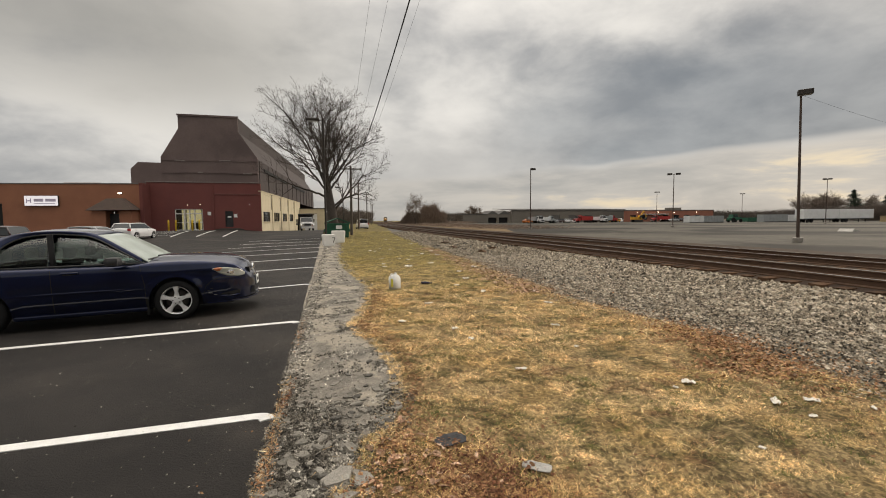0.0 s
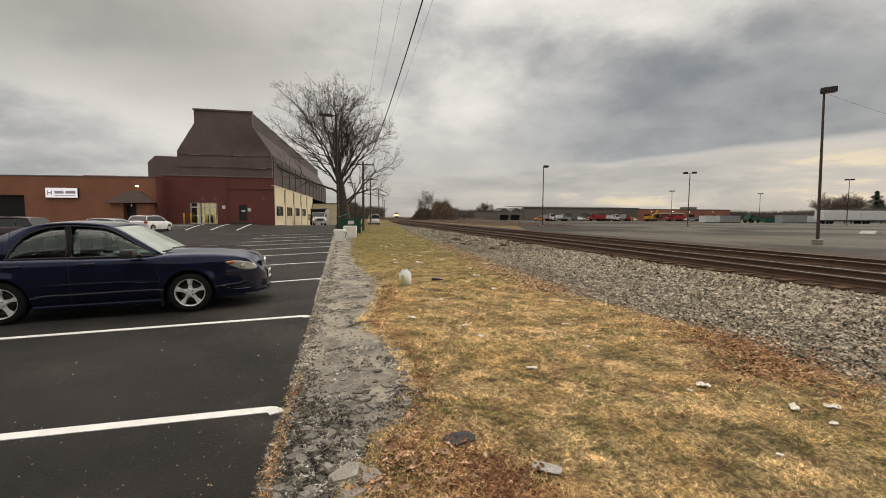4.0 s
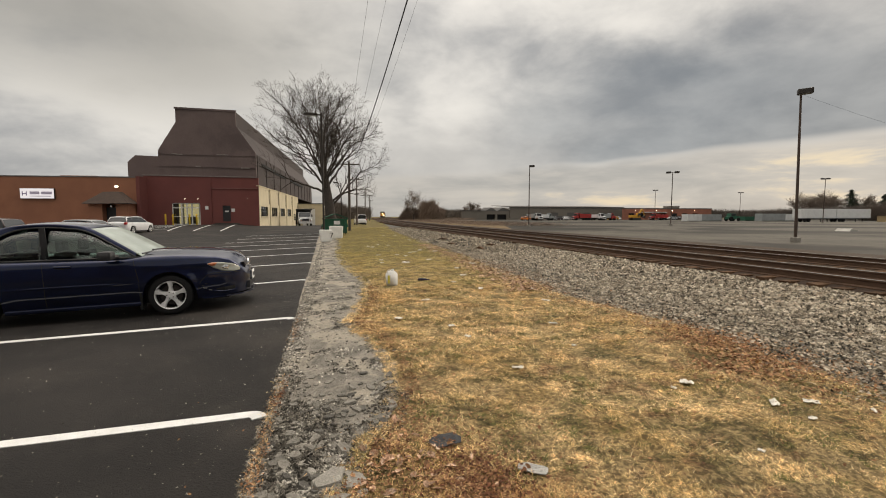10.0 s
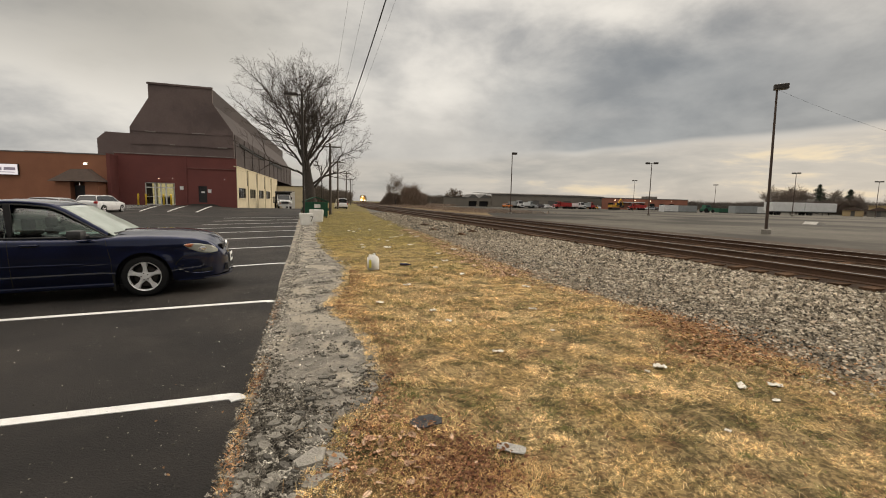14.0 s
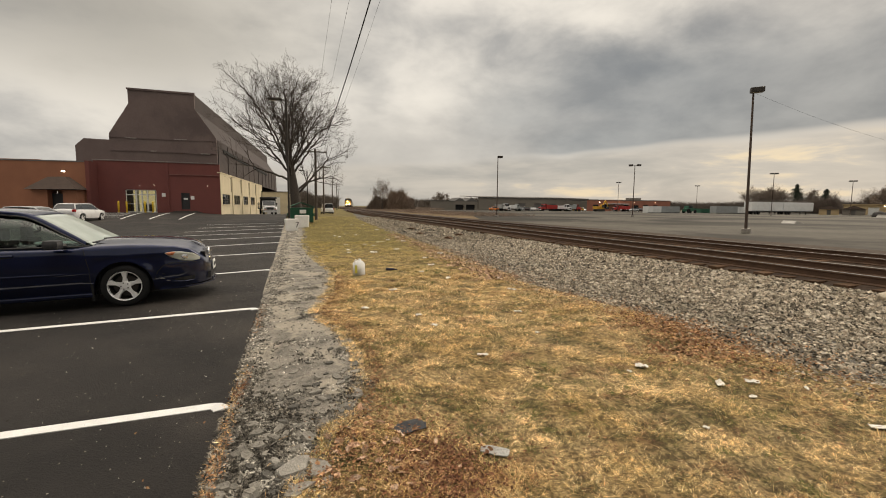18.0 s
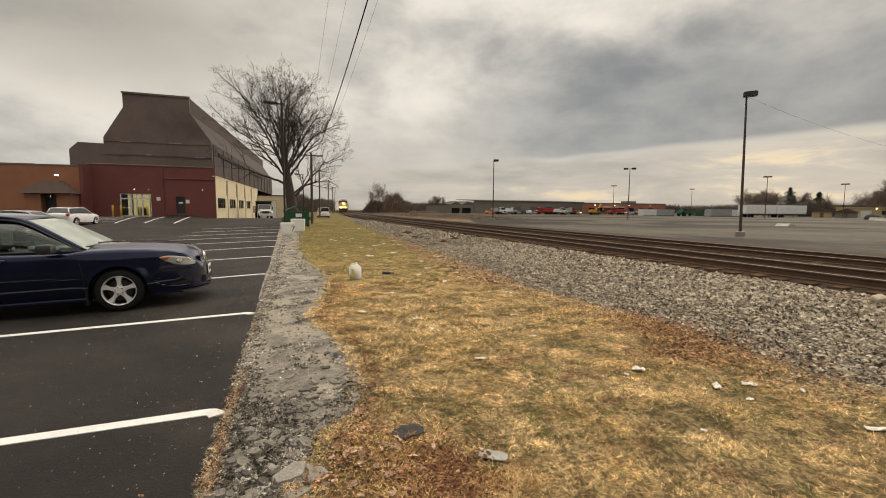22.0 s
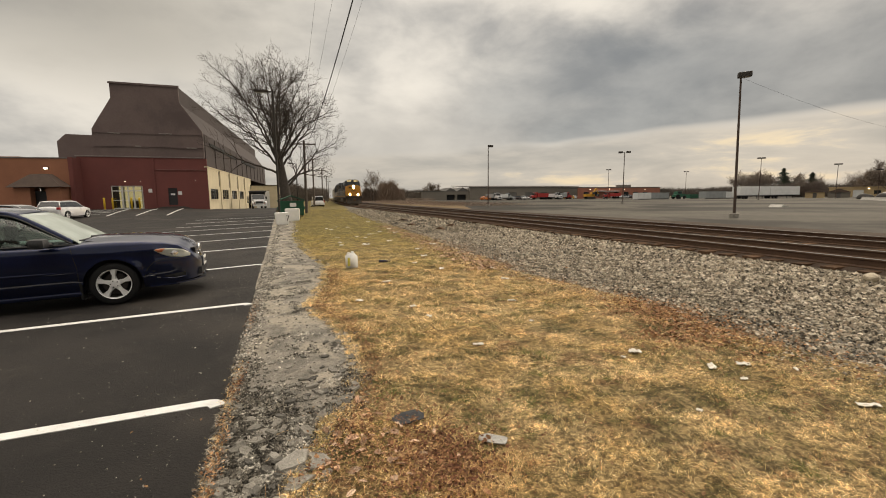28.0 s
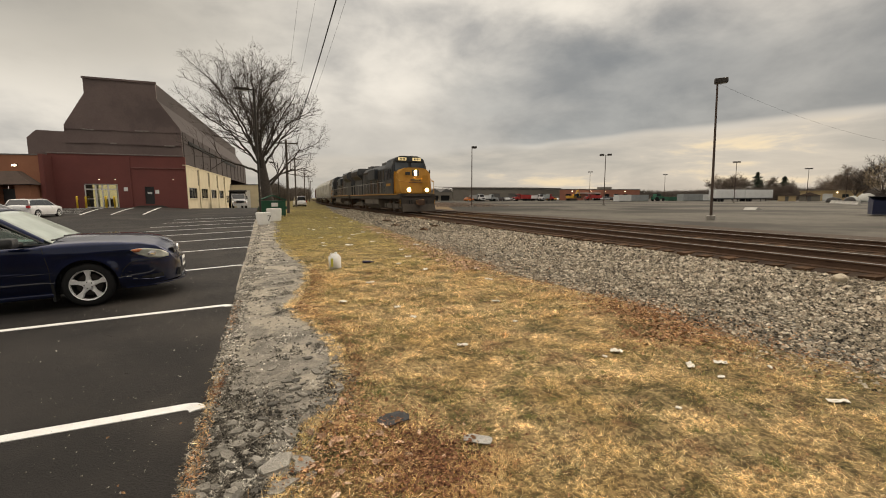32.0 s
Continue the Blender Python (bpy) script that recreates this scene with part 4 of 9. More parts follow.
def cabin(C, paint, spec, seats):
    """Wheels, seats, dashboard and steering wheel of a car."""
    W2, R, fx, rx = spec["width"] / 2, spec["r"], spec["front"], spec["rear"]
    for wx in (fx, rx):
        for s in (-1, 1):
            wheel(C, wx, s * (W2 - 0.115), R, 0.205, s, spec.get("rim"))
    if seats:
        for x in (0.0, -0.85):
            for y in (-0.36, 0.36):
                bm = B()
                box(bm, x - 0.25, x + 0.28, y - 0.24, y + 0.24, 0.42, 0.60, 0.04)
                box(bm, x - 0.34, x - 0.2, y - 0.23, y + 0.23, 0.55, 1.08, 0.05)
                box(bm, x - 0.36, x - 0.26, y - 0.12, y + 0.12, 1.08, 1.26, 0.04)
                part("seat", bm, SEAT, C)
        bm = B()
        box(bm, 0.55, 0.80, -0.62, 0.62, 0.78, 0.93, 0.04)
        part("dashboard", bm, DASH, C)
        bm = B()
        bmesh.ops.create_circle(bm, segments=20, radius=0.18)
        bmesh.ops.rotate(bm, verts=bm.verts, matrix=Euler((0, radians(65), 0)).to_matrix())
        bmesh.ops.translate(bm, verts=bm.verts, vec=(0.42, 0.36, 0.88))
        ring = [v.co.copy() for v in bm.verts]
        bm.clear()
        for i in range(20):
            tube(bm, ring[i], ring[(i + 1) % 20], 0.014, n=6)
        part("steering_wheel", bm, PLASTIC, C)
    return C


def bend(pts, n):
    """A smooth line through points (Catmull-Rom), n steps a span."""
    out_ = []
    ext = [pts[0]] + list(pts) + [pts[-1]]
    for a, b, c, d in zip(ext, ext[1:], ext[2:], ext[3:]):
        for i in range(n):
            t = i / n
            out_.append(tuple(0.5 * (2 * q + (r - p) * t + (2 * p - 5 * q + 4 * r - u) * t * t + (3 * q - p - 3 * r + u) * t ** 3) for p, q, r, u in zip(a, b, c, d)))
    return out_ + [tuple(pts[-1])]


def glasshouse(C, paint, spec):
    """A saloon's cabin: an arched roof line, painted rails and rear quarters, arched side windows, curved front and rear glass."""
    W2 = spec["width"] / 2
    rail = bend(spec["arch"], 5)
    opening = bend(spec["opening"], 5)
    def side_y(z):
        return W2 * (0.875 - 0.215 * min(1.0, max(0.0, (z - 0.97) / 0.49)) ** 1.15)
    def skin_strip(pairs, s, mat_, name, proud=0.0, thick=0.02, smooth=True):
        b = B()
        rows = []
        for (xa, za), (xb, zb) in pairs:
            rows.append([b.verts.new((xa + (xb - xa) * k / 3, s * (side_y(za + (zb - za) * k / 3) + proud), za + (zb - za) * k / 3)) for k in range(4)])
        for p, q in zip(rows, rows[1:]):
            for k in range(3):
                b.faces.new((p[k], q[k], q[k + 1], p[k + 1]))
        g = bmesh.ops.extrude_face_region(b, geom=b.faces[:])
        bmesh.ops.translate(b, verts=[v for v in g["geom"] if isinstance(v, bmesh.types.BMVert)], vec=(0, -s * thick, 0))
        bmesh.ops.recalc_face_normals(b, faces=b.faces)
        return part(name, b, mat_, C, smooth=smooth)
    def top_z(x, line_):
        for (xa, za), (xb, zb) in zip(line_, line_[1:]):
            if min(xa, xb) <= x <= max(xa, xb):
                return za + (zb - za) * (x - xa) / (xb - xa) if xb != xa else za
        return line_[-1][1]
    x0, x1 = opening[0][0], opening[-1][0]
    xs = sorted({x0 + (x1 - x0) * i / 44 for i in range(45)} | {p[0] for p in opening}, reverse=True)
    bx = spec["pillar"]
    belt = lambda x: 0.965 + 0.02 * (x0 - x) / (x0 - x1)
    for s in (-1, 1):
        # painted band between the window's arch and the roof line
        skin_strip([((x, max(top_z(x, opening), belt(x))), (x, max(top_z(x, rail), belt(x) + 0.004))) for x in xs], s, paint, "roof_rail", 0.002)
        xr = [x1 + (rail[-1][0] - x1) * i / 14 for i in range(15)]
        skin_strip([((x, 0.96), (x, max(0.97, top_z(x, rail)))) for x in xr], s, paint, "rear_quarter", 0.0025)
        # two panes and their rubber frame
        for a, b_ in ((x0, bx + 0.035), (bx - 0.035, x1)):
            part_x = [a + (b_ - a) * i / 24 for i in range(25)]
            skin_strip([((x, belt(x) - 0.02), (x, max(belt(x) - 0.016, top_z(x, opening) + 0.004))) for x in part_x], s, CAR_GLASS, "side_glass", -0.012, 0.006)
        ring = [Vector((x, s * (side_y(max(top_z(x, opening), belt(x))) + 0.001), max(top_z(x, opening), belt(x)))) for x in xs]
        b = B()
        for p, q in zip(ring, ring[1:]):
            tube(b, p, q, 0.013, n=6, caps=False)
        part("window_frame", b, PLASTIC, C, smooth=True)
        b = B()
        tube(b, (x0 + 0.05, s * side_y(belt(x0)), belt(x0) - 0.004), (x1 - 0.02, s * side_y(belt(x1)), belt(x1) - 0.002), 0.016, n=8)
        part("belt_trim", b, PLASTIC, C, smooth=True)
        z1 = top_z(bx, opening)
        part("pillar", prism(B(), [(bx - 0.038, belt(bx)), (bx + 0.038, belt(bx)), (bx + 0.028, z1), (bx - 0.048, z1)], "y", s * (side_y(1.2) - 0.02) - 0.012, s * (side_y(1.2) - 0.02) + 0.012), PLASTIC, C)
    # roof, windscreen, rear window: lofted across from rail to rail
    def loft(name, xa, xb, mat_, crown_, thick, n=14, bulge=0.0):
        b = B()
        rows = []
        for i in range(n + 1):
            x = xa + (xb - xa) * i / n
            z = top_z(x, rail)
            hy = side_y(z)
            rows.append([b.verts.new((x + bulge * (1 - u * u), hy * u, z + crown_ * (1 - u * u))) for u in (-1, -0.85, -0.6, -0.3, 0, 0.3, 0.6, 0.85, 1)])
        for p, q in zip(rows, rows[1:]):
            for k in range(8):
                b.faces.new((p[k], p[k + 1], q[k + 1], q[k]))
        g = bmesh.ops.extrude_face_region(b, geom=b.faces[:])
        bmesh.ops.translate(b, verts=[v for v in g["geom"] if isinstance(v, bmesh.types.BMVert)], vec=(0, 0, -thick))
        bmesh.ops.recalc_face_normals(b, faces=b.faces)
        return part(name, b, mat_, C, smooth=True)
    f, r = spec["header"]
    loft("roof", f, r, paint, 0.035, 0.03)
    loft("windscreen", rail[0][0], f, WINDSCREEN, 0.012, 0.008, 10, 0.06)
    loft("rear_window", r, rail[-1][0], CAR_GLASS, 0.02, 0.008, 10, -0.05)


def car(name, at, paint, label, spec, category="car", group="parked cars", seats=True, pane=None):
    """A car with its nose to +x. spec: length, width, wheel x's and radius, top line of the lower body, side line, glasshouse."""
    C = thing(name, at, label, category, group)
    L2, W2, R = spec["length"] / 2, spec["width"] / 2, spec["r"]
    fx, rx = spec["front"], spec["rear"]
    top, plan, sill = spec["top"], spec["plan"], spec["sill"]
    skin = body_skin(spec)
    bm = B()
    tail = spec.get("tail", L2)
    xs = {-tail + (tail + L2) * i / 70 for i in range(71)}
    for wx in (fx, rx):
        xs |= {wx + R * ARCH * math.cos(math.pi * i / 26) for i in range(27)} | {wx + s * (R * ARCH + 0.003) for s in (-1, 1)}
    rings = []
    for x in sorted(xs):
        zt, low = lerp_table(top, x), lerp_table(sill, x)
        for wx in (fx, rx):
            d = abs(x - wx)
            if d <= R * ARCH + 1e-6:
                low = max(low, R + math.sqrt(max(0.0, (R * ARCH) ** 2 - d * d)))
        low = min(low, zt - 0.09)
        belt = zt - 0.055
        levels = [max(low, min(belt, z)) for z in (0.2, 0.26, 0.33, 0.41, 0.49, 0.55, 0.57, 0.64, 0.71, 0.77, 0.80, 0.83, 0.88, 2.0)]
        hw = skin(x, belt)
        sec = [(0.0, low), (skin(x, low) * 0.90, low)] + [(skin(x, z), z + 0.0004 * k) for k, z in enumerate(levels)]
        sec += [(hw * 0.985, zt - 0.040), (hw * 0.945, zt - 0.026), (hw * 0.86, zt - 0.012), (hw * 0.73, zt + 0.002), (hw * 0.67, zt + 0.016), (hw * 0.35, zt + 0.040), (0.0, zt + 0.046)]
        rings.append([bm.verts.new((x, -y, z)) for y, z in sec] + [bm.verts.new((x, y, z)) for y, z in sec[-2:0:-1]])
    n = len(rings[0])
    for a, b in zip(rings, rings[1:]):
        for i in range(n):
            bm.faces.new((a[i], a[(i + 1) % n], b[(i + 1) % n], b[i]))
    bm.faces.new(rings[0])
    bm.faces.new(rings[-1][::-1])
    bmesh.ops.recalc_face_normals(bm, faces=bm.faces)
    body = part("body", bm, paint, C, smooth=True)
    # dark wheel wells and floor
    bm = B()
    box(bm, -tail + 0.25, L2 - 0.3, -W2 * 0.80, W2 * 0.80, 0.2, 0.40)
    for wx in (fx, rx):
        box(bm, wx - R * 1.15, wx + R * 1.15, -W2 * 0.82, W2 * 0.82, 0.4, R * 2.1)
    part("underbody", bm, DARK, C)
    if spec.get("arch"):
        glasshouse(C, paint, spec)
        return cabin(C, paint, spec, seats)
    # glasshouse: pillars A, B, C with base and roof points
    G = spec["glass"]
    frames = []
    by, ry = W2 * 0.865, W2 * 0.66
    z0, z1 = G[0][1], G[1][3]
    def side_y(z):
        return by + (ry - by) * (z - z0) / (z1 - z0)
    def base(p, s):
        return Vector((p[0], s * side_y(p[1]), p[1]))
    def crown(p, s):
        return Vector((p[2], s * side_y(p[3]), p[3]))
    def slab(b, pts, t):
        """A thin pane through the given points, thickness t inwards."""
        pts = [Vector(p) for p in pts]
        nrm = (pts[1] - pts[0]).cross(pts[2] - pts[0]).normalized()
        lo, hi = [b.verts.new(p) for p in pts], [b.verts.new(p - nrm * t) for p in pts]
        b.faces.new(lo)
        b.faces.new(hi[::-1])
        for i in range(len(pts)):
            b.faces.new((lo[i], hi[i], hi[(i + 1) % len(pts)], lo[(i + 1) % len(pts)]))
        bmesh.ops.recalc_face_normals(b, faces=b.faces)
        return b
    for s in (-1, 1):
        for p in G:
            inner = p is not G[0] and p is not G[-1]
            w = 0.030 if inner else 0.038
            frames.append((tube(B(), base(p, s) - Vector((0, 0, 0.03)), crown(p, s), w * 1.15, w * 0.85, 8), PLASTIC if inner else paint))
        for a, b in zip(G, G[1:]):
            frames.append((tube(B(), crown(a, s), crown(b, s), 0.030, n=8), paint))
            bm = slab(B(), (base(a, s), base(b, s), crown(b, s), crown(a, s)), 0.008)
            if b is G[-1] and spec.get("solid_rear"):
                part("rear_quarter", bm, paint, C)
            else:
                part("side_glass", bm, pane or CAR_GLASS, C)
            part("belt_trim", tube(B(), base(a, s), base(b, s), 0.016, n=6), PLASTIC, C)
    A, Z = G[0], G[-1]
    part("windscreen", slab(B(), (base(A, -1), base(A, 1), crown(A, 1), crown(A, -1)), 0.008), pane or WINDSCREEN, C)
    part("rear_window", slab(B(), (base(Z, -1), base(Z, 1), crown(Z, 1), crown(Z, -1)), 0.008), pane or CAR_GLASS, C)
    for b, mat_ in frames:
        part("pillar", b, mat_, C, smooth=True)
    # roof with camber
    bm = B()
    xs = [Z[2] + (A[2] - Z[2]) * i / 10 for i in range(11)]
    zs = spec["roof"]
    grid = []
    for x in xs:
        k = (x - Z[2]) / (A[2] - Z[2])
        e = crown(Z, 1).z + (crown(A, 1).z - crown(Z, 1).z) * k
        hy = (crown(Z, 1).y + (crown(A, 1).y - crown(Z, 1).y) * k) + 0.03
        c = zs * math.sin(math.pi * min(max(k, 0.0), 1.0)) ** 0.6
        grid.append([bm.verts.new((x, hy * u, e + c + 0.035 * (1 - u * u))) for u in (-1, -0.8, -0.4, 0, 0.4, 0.8, 1)])
    for a, b in zip(grid, grid[1:]):
        for i in range(6):
            bm.faces.new((a[i], a[i + 1], b[i + 1], b[i]))
    geom = bmesh.ops.extrude_face_region(bm, geom=bm.faces[:])
    bmesh.ops.translate(bm, verts=[g for g in geom["geom"] if isinstance(g, bmesh.types.BMVert)], vec=(0, 0, -0.05))
    bmesh.ops.recalc_face_normals(bm, faces=bm.faces)
    part("roof", bm, paint, C, smooth=True)
    return cabin(C, paint, spec, seats)


BLUE_PAINT = surface("dark_blue_car_paint", (0.0065, 0.0115, 0.040), (0.0095, 0.0165, 0.056), 2, 0.40, metal=1.0, bump=0.0, coat=1.0, c=(0.008, 0.014, 0.047), patch=0.3, spec=0.3)
WHITE_CAR = surface("white_car_paint", (0.68, 0.68, 0.68), (0.76, 0.76, 0.76), 2, 0.3, bump=0.0, coat=0.7)
MAROON_CAR = surface("dark_maroon_car_paint", (0.018, 0.006, 0.007), (0.030, 0.010, 0.011), 2, 0.35, metal=0.2, bump=0.0, coat=0.8)
SILVER_CAR = surface("silver_car_paint", (0.32, 0.33, 0.33), (0.40, 0.41, 0.41), 2, 0.35, metal=0.6, bump=0.0, coat=0.7)

SEDAN = dict(length=4.85, tail=2.28, width=1.75, r=0.325, front=1.285, rear=-1.27,
             top=[(-2.28, 0.70), (-2.24, 0.96), (-2.1, 1.05), (-1.7, 1.075), (-1.2, 1.0), (0.66, 0.965), (0.8, 0.985), (1.0, 1.0), (1.35, 1.0), (1.65, 0.983), (1.95, 0.948), (2.15, 0.895), (2.263, 0.82), (2.337, 0.71), (2.388, 0.60), (2.425, 0.52)],
             plan=[(-2.28, 0.72), (-2.18, 0.86), (-1.9, 0.95), (-1.4, 0.99), (-0.5, 1.0), (0.8, 1.0), (1.5, 0.99), (1.825, 0.955), (2.075, 0.89), (2.225, 0.79), (2.325, 0.66), (2.388, 0.52), (2.425, 0.36)],
             sill=[(-2.28, 0.40), (-2.0, 0.28), (-1.0, 0.21), (1.0, 0.21), (1.7, 0.225), (2.425, 0.27)],
             glass=[(0.76, 0.965, 0.16, 1.42, 1.0), (-0.38, 0.975, -0.43, 1.455, 1.0), (-1.17, 0.995, -0.97, 1.425, 1.0), (-1.78, 1.075, -1.22, 1.385, 1.0)], roof=0.05, solid_rear=True)
SALOON = dict(SEDAN, arch=[(0.93, 0.96), (0.57, 1.205), (0.18, 1.44), (-0.12, 1.505), (-0.45, 1.527), (-0.80, 1.508), (-1.08, 1.445), (-1.38, 1.31), (-1.62, 1.17), (-1.84, 1.06)],
              opening=[(0.82, 0.972), (0.50, 1.18), (0.14, 1.395), (-0.15, 1.455), (-0.45, 1.475), (-0.75, 1.445), (-0.98, 1.335), (-1.12, 1.15), (-1.19, 0.985)], pillar=-0.40, header=(0.18, -1.10))
sedan = car("sedan", pose(-3.345, 7.553, lot_z(-3.345, 7.553), 0, -1.43, 3.4), BLUE_PAINT, "dark blue four-door sedan with scuffed bumper and alloy wheels", SALOON)


def sedan_details(C):
    skin = body_skin(SEDAN)
    for s in (-1, 1):
        # headlamp: swept lens with an amber corner
        h = part("headlight", skin_patch(B(), skin, ([(1.844, 0.80), (1.925, 0.735), (2.05, 0.675), (2.2, 0.645), (2.306, 0.655)], [(1.863, 0.815), (1.95, 0.825), (2.075, 0.815), (2.225, 0.775), (2.312, 0.70)]), s, 0.005), LENS, C, "swept clear headlight", smooth=True)
        part("indicator", skin_patch(B(), skin, ([(1.856, 0.80), (1.9, 0.765), (1.95, 0.765)], [(1.869, 0.812), (1.931, 0.822), (1.994, 0.815)]), s, 0.013), AMBER, h)
        part("reflector", skin_patch(B(), skin, ([(2.056, 0.72), (2.1, 0.695), (2.15, 0.70)], [(2.062, 0.745), (2.112, 0.775), (2.162, 0.75)]), s, 0.012), CHROME, h)
        # bumper seam, fog lamp recess, scuffs
        part("bumper_gap", skin_patch(B(), skin, ([(1.69, 0.40), (1.725, 0.52), (1.825, 0.62), (1.95, 0.655), (2.137, 0.635), (2.325, 0.63)], [(1.7, 0.395), (1.738, 0.515), (1.831, 0.612), (1.952, 0.646), (2.137, 0.626), (2.325, 0.622)]), s, 0.002, 1), DARK, C)
        # a dark plate on the skin, painting the shade of a hollow
        fog = part("fog_recess", skin_patch(B(), skin, ([(1.95, 0.355), (2.075, 0.335), (2.225, 0.335)], [(1.95, 0.375), (2.075, 0.395), (2.225, 0.405)]), s, 0.002, 2), DARK, C)
        part("lip_highlight", skin_patch(B(), skin, ([(1.913, 0.335), (2.075, 0.318), (2.25, 0.32)], [(1.913, 0.35), (2.075, 0.332), (2.25, 0.334)]), s, 0.012, 2), BLUE_PAINT, C)
        for k, (x, z, l_) in enumerate(((1.74, 0.44, 0.05), (1.76, 0.40, 0.06), (1.79, 0.47, 0.04), (1.84, 0.36, 0.05))):
            part("scuff", skin_patch(B(), skin, ([(x, z), (x + l_, z - 0.008)], [(x + 0.004, z + 0.012), (x + l_, z + 0.002)]), s, 0.002, 1), SILVER_CAR if k % 2 else PLASTIC, C)
        # mirrors
        bm = B()
        box(bm, 0.40, 0.60, s * 0.98 - 0.11, s * 0.98 + 0.11, 0.95, 1.09, 0.055)
        tube(bm, (0.58, s * 0.80, 0.99), (0.54, s * 0.92, 1.0), 0.03, n=8)
        part("mirror", bm, PLASTIC, C)
        for x in (-0.12, -1.08):
            # no hollow is cut: the dark plate stands for its shade
            part("handle_recess", skin_patch(B(), skin, ([(x - 0.10, 0.845), (x, 0.835), (x + 0.10, 0.845)], [(x - 0.10, 0.89), (x, 0.90), (x + 0.10, 0.89)]), s, 0.001, 2), DARK, C)
            part("door_handle", tube(B(), (x - 0.11, s * (skin(x, 0.87) + 0.012), 0.873), (x + 0.11, s * (skin(x, 0.87) + 0.012), 0.868), 0.015, n=8), BLUE_PAINT, C)
        # door seams, rubbing strip and sill
        for x0, x1 in ((0.86, 0.80), (-0.36, -0.375)):
            part("door_gap", skin_patch(B(), skin, ([(x0 - 0.005, 0.25), (x0 - 0.003, 0.6), (x1 - 0.005, 0.93)], [(x0 + 0.005, 0.25), (x0 + 0.007, 0.6), (x1 + 0.005, 0.93)]), s, 0.0015, 1), DARK, C)
        part("rubbing_strip", skin_patch(B(), skin, ([(-0.92, 0.545), (0.0, 0.545), (0.855, 0.54)], [(-0.92, 0.58), (0.0, 0.58), (0.855, 0.572)]), s, 0.005, 3), BLUE_PAINT, C)
        part("sill", box(B(), -0.86, 0.88, s * 0.845 - 0.03, s * 0.845 + 0.035, 0.185, 0.255, 0.022), BLUE_PAINT, C)
        part("mudflap", box(B(), 0.865, 0.895, s * 0.78 - 0.09, s * 0.78 + 0.09, 0.13, 0.44), BLACK, C)
        part("tail_light", box(B(), -2.27, -2.08, s * 0.66 - 0.14, s * 0.66 + 0.14, 0.76, 0.96, 0.03), RED_LENS, C)
    # grille, emblem, plate, splitter, wipers
    bm = B()
    prism(bm, [(-0.36, 0.64), (0.36, 0.64), (0.44, 0.77), (-0.44, 0.77)], "x", 2.14, 2.365)
    part("grille", bm, PLASTIC, C)
    part("grille_bar", box(B(), 2.365, 2.38, -0.40, 0.40, 0.695, 0.715), CHROME, C)
    part("emblem", lathe(B(), [(0.0, 2.40), (0.07, 2.395), (0.08, 2.37)], 18, "x", (0, 0, 0.725)), CHROME, C)
    plate = part("number_plate", box(B(), 2.44, 2.453, -0.16, 0.16, 0.42, 0.58, 0.004), WHITE_PAINT, C, "white number plate")
    part("plate_bar", box(B(), 2.454, 2.457, -0.11, 0.11, 0.47, 0.53), PLASTIC, plate)
    bm = B()
    prism(bm, [(1.75, 0.855), (2.1, 0.77), (2.325, 0.58), (2.463, 0.25), (2.463, -0.25), (2.325, -0.58), (2.1, -0.77), (1.75, -0.855), (1.725, -0.7), (2.075, -0.45), (2.08, 0), (2.075, 0.45), (1.725, 0.7)], "z", 0.225, 0.25)
    part("splitter", bm, BLUE_PAINT, C, "loose scuffed bumper lip")
    # solid dark block, coloured like the shaded inside of an opening
    part("air_intake", prism(B(), [(-0.45, 0.31), (0.45, 0.31), (0.40, 0.42), (-0.40, 0.42)], "x", 2.26, 2.434), DARK, C)
    bm = B()
    tube(bm, (0.97, -0.10, 1.035), (0.88, -0.66, 1.015), 0.012, n=6)
    tube(bm, (0.97, 0.3, 1.035), (0.90, -0.2, 1.045), 0.012, n=6)
    part("wipers", bm, PLASTIC, C)
    bm = B()
    for s in (-1, 1):
        tube(bm, (0.95, s * 0.70, 0.998), (2.137, s * 0.56, 0.875), 0.005, n=5)
    tube(bm, (2.137, -0.56, 0.875), (2.237, 0.0, 0.84), 0.005, n=5)
    tube(bm, (2.237, 0.0, 0.84), (2.137, 0.56, 0.875), 0.005, n=5)
    part("bonnet_gap", bm, DARK, C)


sedan_details(sedan)

SUV = dict(length=4.4, width=1.8, r=0.34, front=1.32, rear=-1.3,
           top=[(-2.2, 0.9), (-2.1, 1.05), (-1.5, 1.08), (0.9, 1.04), (1.2, 1.03), (1.9, 0.92), (2.12, 0.75), (2.2, 0.6)],
           plan=[(-2.2, 0.82), (-2.0, 0.95), (-0.5, 1.0), (1.4, 0.98), (1.9, 0.88), (2.2, 0.6)],
           sill=[(-2.2, 0.45), (-1.9, 0.3), (0, 0.26), (2.0, 0.28), (2.2, 0.36)],
           glass=[(1.05, 1.03, 0.35, 1.52, 1.0), (-0.1, 1.05, -0.15, 1.58, 1.02), (-1.2, 1.07, -1.1, 1.55, 1.0), (-2.0, 1.08, -1.75, 1.5, 0.97)], roof=0.04)
suv = car("hatchback", pose(-15.85, 40.85, lot_z(-15.85, 40.85), 0, 0, 82) @ Matrix.Diagonal((0.96, 0.96, 0.88, 1)), WHITE_CAR, "white hatchback car with dark windows and red tail lights", SUV, seats=False, pane=PANE)
dark_car = car("estate_car", pose(-18.4, 28.3, lot_z(-18.4, 28.3), 0, 0, 174), MAROON_CAR, "dark maroon estate car with red tail lights", SUV, seats=False, pane=PANE)
